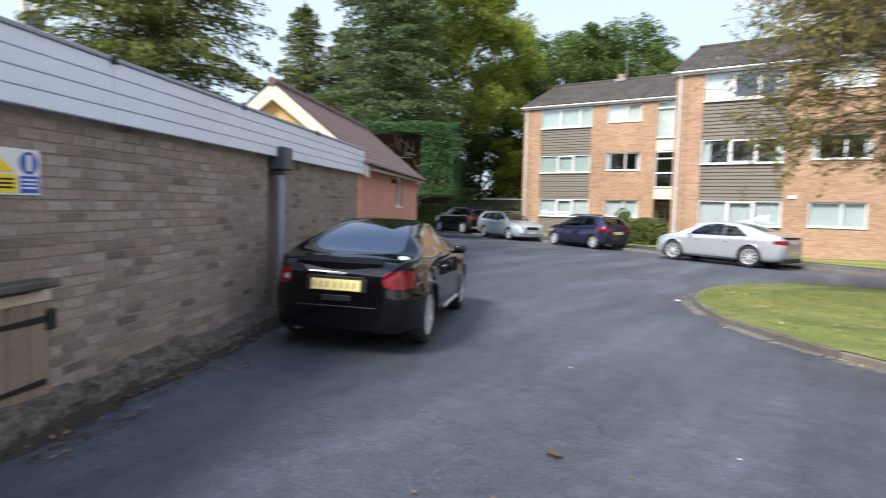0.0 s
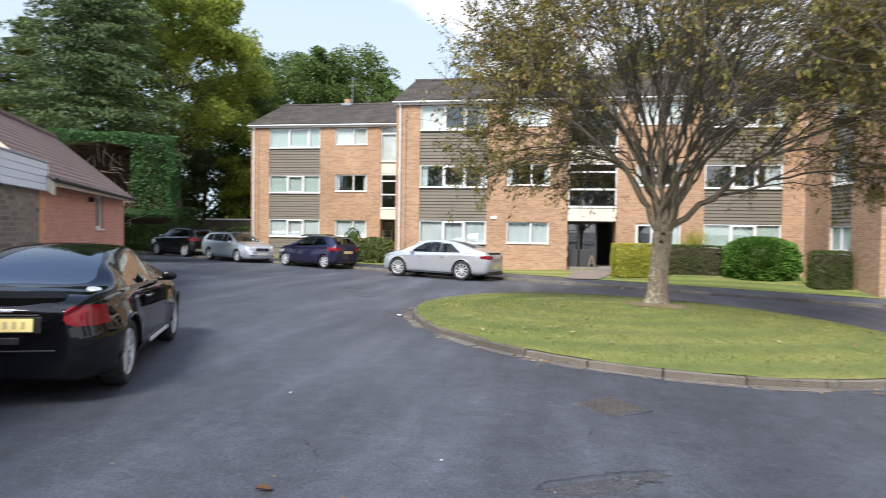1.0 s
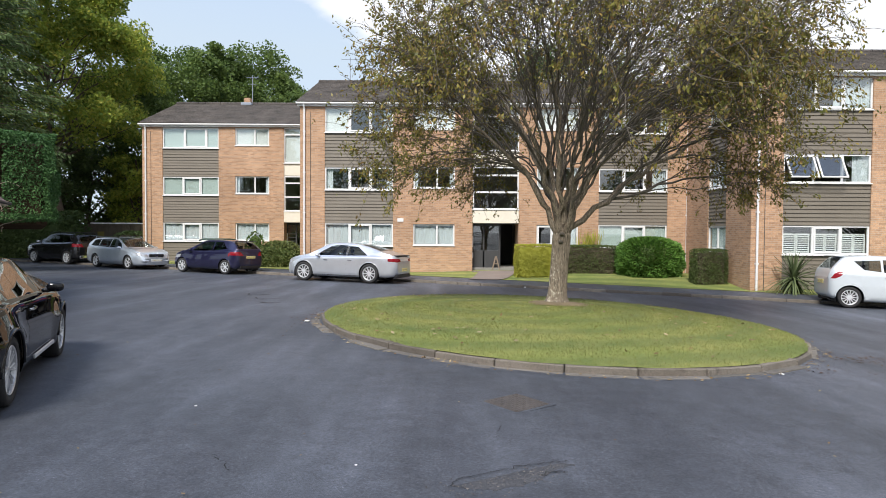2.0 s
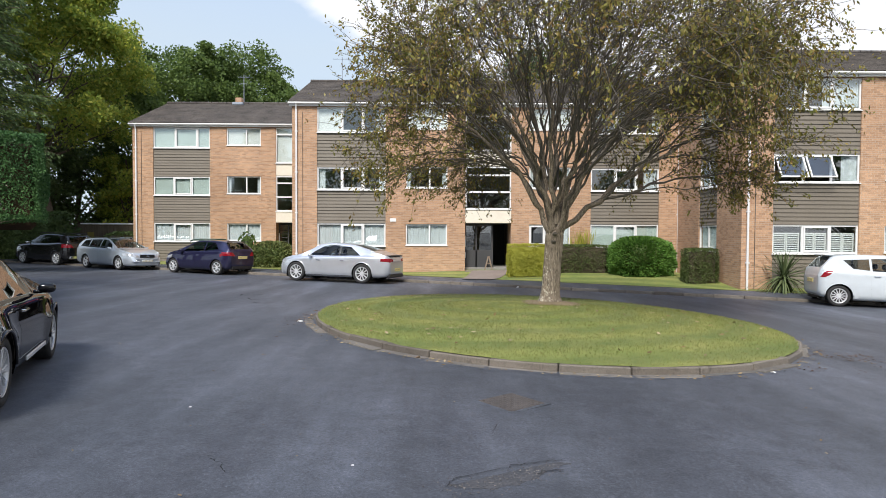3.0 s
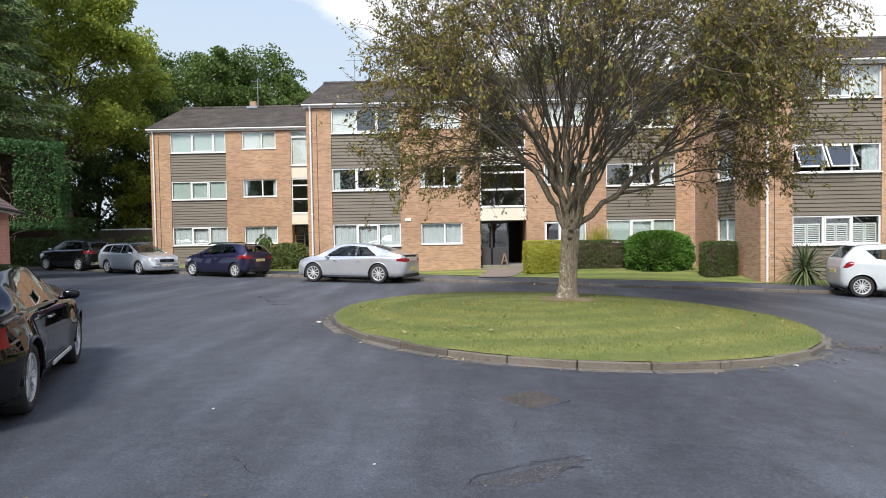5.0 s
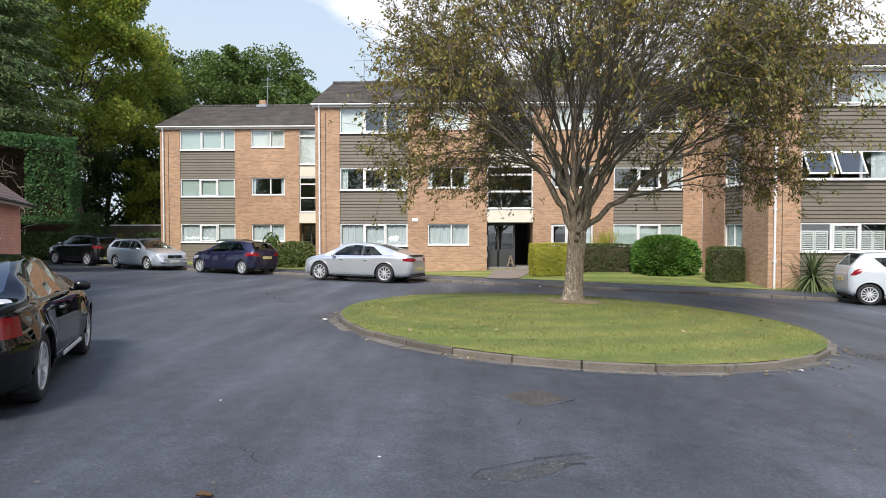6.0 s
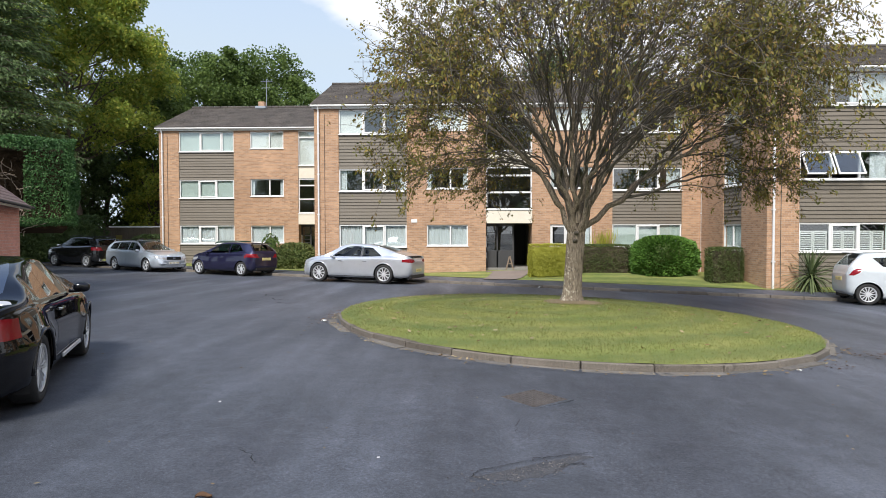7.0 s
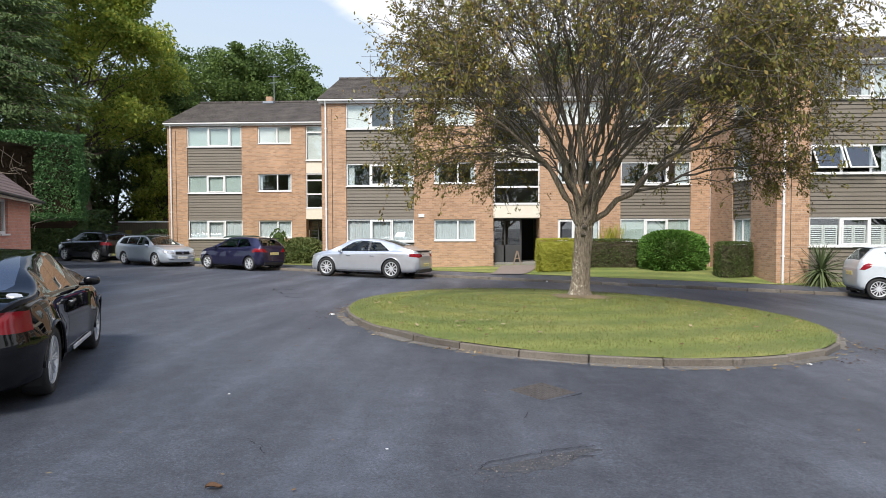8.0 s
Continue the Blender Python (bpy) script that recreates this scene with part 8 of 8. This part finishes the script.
part("plate", box_bm((-0.235, -0.235, -0.02), (0.235, 0.235, 0.006), 0.003), M["rust"], cover)
stud = None
for i in range(9):
    for j in range(9):
        m = pose(-0.2 + i * 0.05, -0.2 + j * 0.05, 0.006, 0, 0, 45 if (i + j) % 2 else -45)
        if stud is None:
            stud = part("stud", box_bm((-0.018, -0.007, 0), (0.018, 0.007, 0.006), 0.001), M["rust"], cover, m=m).data
        else:
            part("stud", stud, None, cover, m=m)
# crumpled litter
def litter(x, y, size, color, label, seed):
    r = np.random.default_rng(seed)
    bm = bmesh.new()
    bmesh.ops.create_icosphere(bm, subdivisions=2, radius=size)
    for v in bm.verts:
        v.co = v.co * (1 + r.uniform(-0.4, 0.3))
        v.co.z *= 0.35
    ob = part("litter", bm, base_mat("litter_paper", 0.7, 0, color)[0], m=pose(x, y, gz(x, y) + size * 0.3, 0, 0, seed * 37))
    tagged(ob, label, "litter", "scraps of litter")


litter(4.08, 7.87, 0.055, (0.10, 0.42, 0.34), "crumpled turquoise scrap of litter by the kerb", 1)
litter(4.35, 7.72, 0.03, (0.7, 0.7, 0.68), "white scrap of litter on the tarmac", 2)
litter(-2.67, 11.55, 0.05, (0.55, 0.55, 0.53), "white scrap of paper beside the island", 3)
litter(-2.32, 5.6, 0.013, (0.6, 0.6, 0.58), "pale scrap on the tarmac", 4)
litter(-0.6, 4.22, 0.012, (0.7, 0.7, 0.68), "tiny pale scrap on the tarmac", 5)
litter(2.9, 21.9, 0.09, (0.55, 0.55, 0.53), "white scrap of paper by the far kerb", 6)
litter(5.3, 23.6, 0.08, (0.55, 0.55, 0.53), "white scrap of paper on the verge", 7)
# one curled dead leaf
bm = bmesh.new()
rows = []
for i in range(7):
    t = i / 6
    w = 0.045 * math.sin(math.pi * (0.08 + 0.88 * t))
    rows.append([bm.verts.new((0.13 * (t - 0.5), s * w, 0.025 + 0.028 * abs(s) + 0.012 * math.sin(5 * t))) for s in (-1, -0.4, 0.4, 1)])
for a, b in zip(rows, rows[1:]):
    for k in range(3):
        bm.faces.new((a[k], b[k], b[k + 1], a[k + 1]))
tagged(part("dead_leaf", bm, M["fallen_dark"], m=pose(-1.55, 3.45, gz(-1.55, 3.45) - 0.012, 0, 0, 20) @ Matrix.Scale(0.75, 4)), "curled brown dead leaf on the tarmac", "leaf")

# ---- pieces of the setting: kerb stones and bricks ----
def stone_mesh(length, depth, height):
    bm = bmesh.new()
    add_box(bm, (-length / 2, 0, -0.12), (length / 2, depth, height), 0.012)
    me = mesh_from(bm, "kerb_stone")
    me.materials.append(M["kerb"])
    return me


rng = np.random.default_rng(3)
stone = stone_mesh(0.890, 0.125, 0.098)
# walk round the oval by arc length
pts = []
for i in range(721):
    a = 2 * math.pi * i / 720
    pts.append((ISL[0] + isl_r(a) * math.cos(a), ISL[1] + isl_r(a) * math.sin(a)))
acc = [0.0]
for p, q in zip(pts, pts[1:]):
    acc.append(acc[-1] + math.dist(p, q))
count = round(acc[-1] / 0.914)


def at_arc(s):
    s = s % acc[-1]
    i = max(k for k in range(len(acc)) if acc[k] <= s)
    i = min(i, len(pts) - 2)
    k = (s - acc[i]) / (acc[i + 1] - acc[i])
    return Vector((pts[i][0] + (pts[i + 1][0] - pts[i][0]) * k, pts[i][1] + (pts[i + 1][1] - pts[i][1]) * k, 0))


slab = None
for n in range(count):
    s0 = acc[-1] * n / count
    p0, p1 = at_arc(s0), at_arc(s0 + acc[-1] / count)
    c, d = (p0 + p1) / 2, (p1 - p0)
    yaw = math.degrees(math.atan2(d.y, d.x))
    slope = math.degrees(math.atan2(gz(p1.x, p1.y) - gz(p0.x, p0.y), d.length))
    sx = d.length / 0.914
    m = pose(c.x, c.y, gz(c.x, c.y) + rng.normal(0, 0.006), rng.normal(0, 1.2), -slope, yaw + rng.normal(0, 0.5)) @ Matrix.Diagonal((sx, 1, 1, 1))
    part("kerb_stone", stone, None, island, m=m)
    a = math.atan2(c.y - ISL[1], c.x - ISL[0])
    if a > 2.6 or a < 0.5:
        if slab is None:
            b = box_bm((-0.448, -0.17, -0.08), (0.448, -0.004, 0.012), 0.006)
            slab = mesh_from(b, "channel_slab")
            slab.materials.append(M["channel"])
        part("channel_slab", slab, None, island, m=m @ pose(0, (0.0 if a > 2.6 or a < -2.5 else 0.045) + rng.normal(0, 0.02), -0.003 + rng.normal(0, 0.003)))
pave = bpy.data.objects["pavement"]
far_stone = stone_mesh(0.904, 0.125, 0.10)
ang = math.degrees(math.atan(-0.40))
step = 0.914 * math.cos(radians(ang))
for i in range(62):
    x = -33.5 + (i + 0.5) * step
    p = Vector((x, 23.0 - 0.40 * x, 0))
    sl = math.degrees(math.atan2(gz(p.x + step, p.y - 0.4 * step) - gz(p.x, p.y), 0.914))
    part("kerb_stone", far_stone, None, pave, m=pose(p.x, p.y, gz(p.x, p.y) + rng.normal(0, 0.004), 0, -sl, ang))

# bricks of the garage wall: single ones where the camera passes, the rest joined
def brick_mesh(length, h=0.065):
    bm = bmesh.new()
    v = [(0, 0.03, 0), (length, 0.03, 0), (length, 0.03, h), (0, 0.03, h), (0.004, 0, 0.004), (length - 0.004, 0, 0.004), (length - 0.004, 0, h - 0.004), (0.004, 0, h - 0.004)]
    vs = [bm.verts.new(p) for p in v]
    for f in ((4, 5, 6, 7), (0, 1, 5, 4), (1, 2, 6, 5), (2, 3, 7, 6), (3, 0, 4, 7)):
        bm.faces.new([vs[i] for i in f])
    me = mesh_from(bm, "brick")
    me.materials.append(M["brick_wall"])
    return me


bricks = {}
RV, RF = [], []
singles = 0
for c in range(25):
    z = 0.235 + c * 0.075
    s = -2.0 - (0.1125 if c % 2 else 0.0)
    while s < 11.18:
        ln = 0.215
        s0, s1 = s, min(s + ln, 11.19)
        s += 0.225
        if 2.58 < s1 and s0 < 3.62 and z < 0.98:
            if s0 < 3.62 < s1 - 0.03:
                s0 = 3.625
            else:
                continue
        if s0 < 7.10 < s1:
            s1 = 7.10
        elif s0 < 7.305 < s1:
            s0 = 7.305
        elif 7.10 <= s0 and s1 <= 7.305:
            continue
        if s1 - s0 < 0.03:
            continue
        y = rng.normal(0, 0.0018)
        if 3.05 < s0 < 5.75 and singles < 300:
            key = round(s1 - s0, 3)
            if key not in bricks:
                bricks[key] = brick_mesh(key)
            part("brick", bricks[key], None, garage, m=pose(s0, y - 0.002, z, 0, rng.normal(0, 0.25), 0))
            singles += 1
        else:
            b = len(RV)
            h = 0.065
            RV += [(s0, y + 0.03, z), (s1, y + 0.03, z), (s1, y + 0.03, z + h), (s0, y + 0.03, z + h), (s0 + 0.004, y, z + 0.004), (s1 - 0.004, y, z + 0.004), (s1 - 0.004, y, z + h - 0.004), (s0 + 0.004, y, z + h - 0.004)]
            RF += [tuple(b + i for i in f) for f in ((4, 5, 6, 7), (0, 1, 5, 4), (1, 2, 6, 5), (2, 3, 7, 6), (3, 0, 4, 7))]
me = bpy.data.meshes.new("joined_brickwork")
me.from_pydata(RV, [], RF)
me.materials.append(M["brick_wall_far"])
tagged(part("joined_brickwork", me, None, garage), kind="stuff")
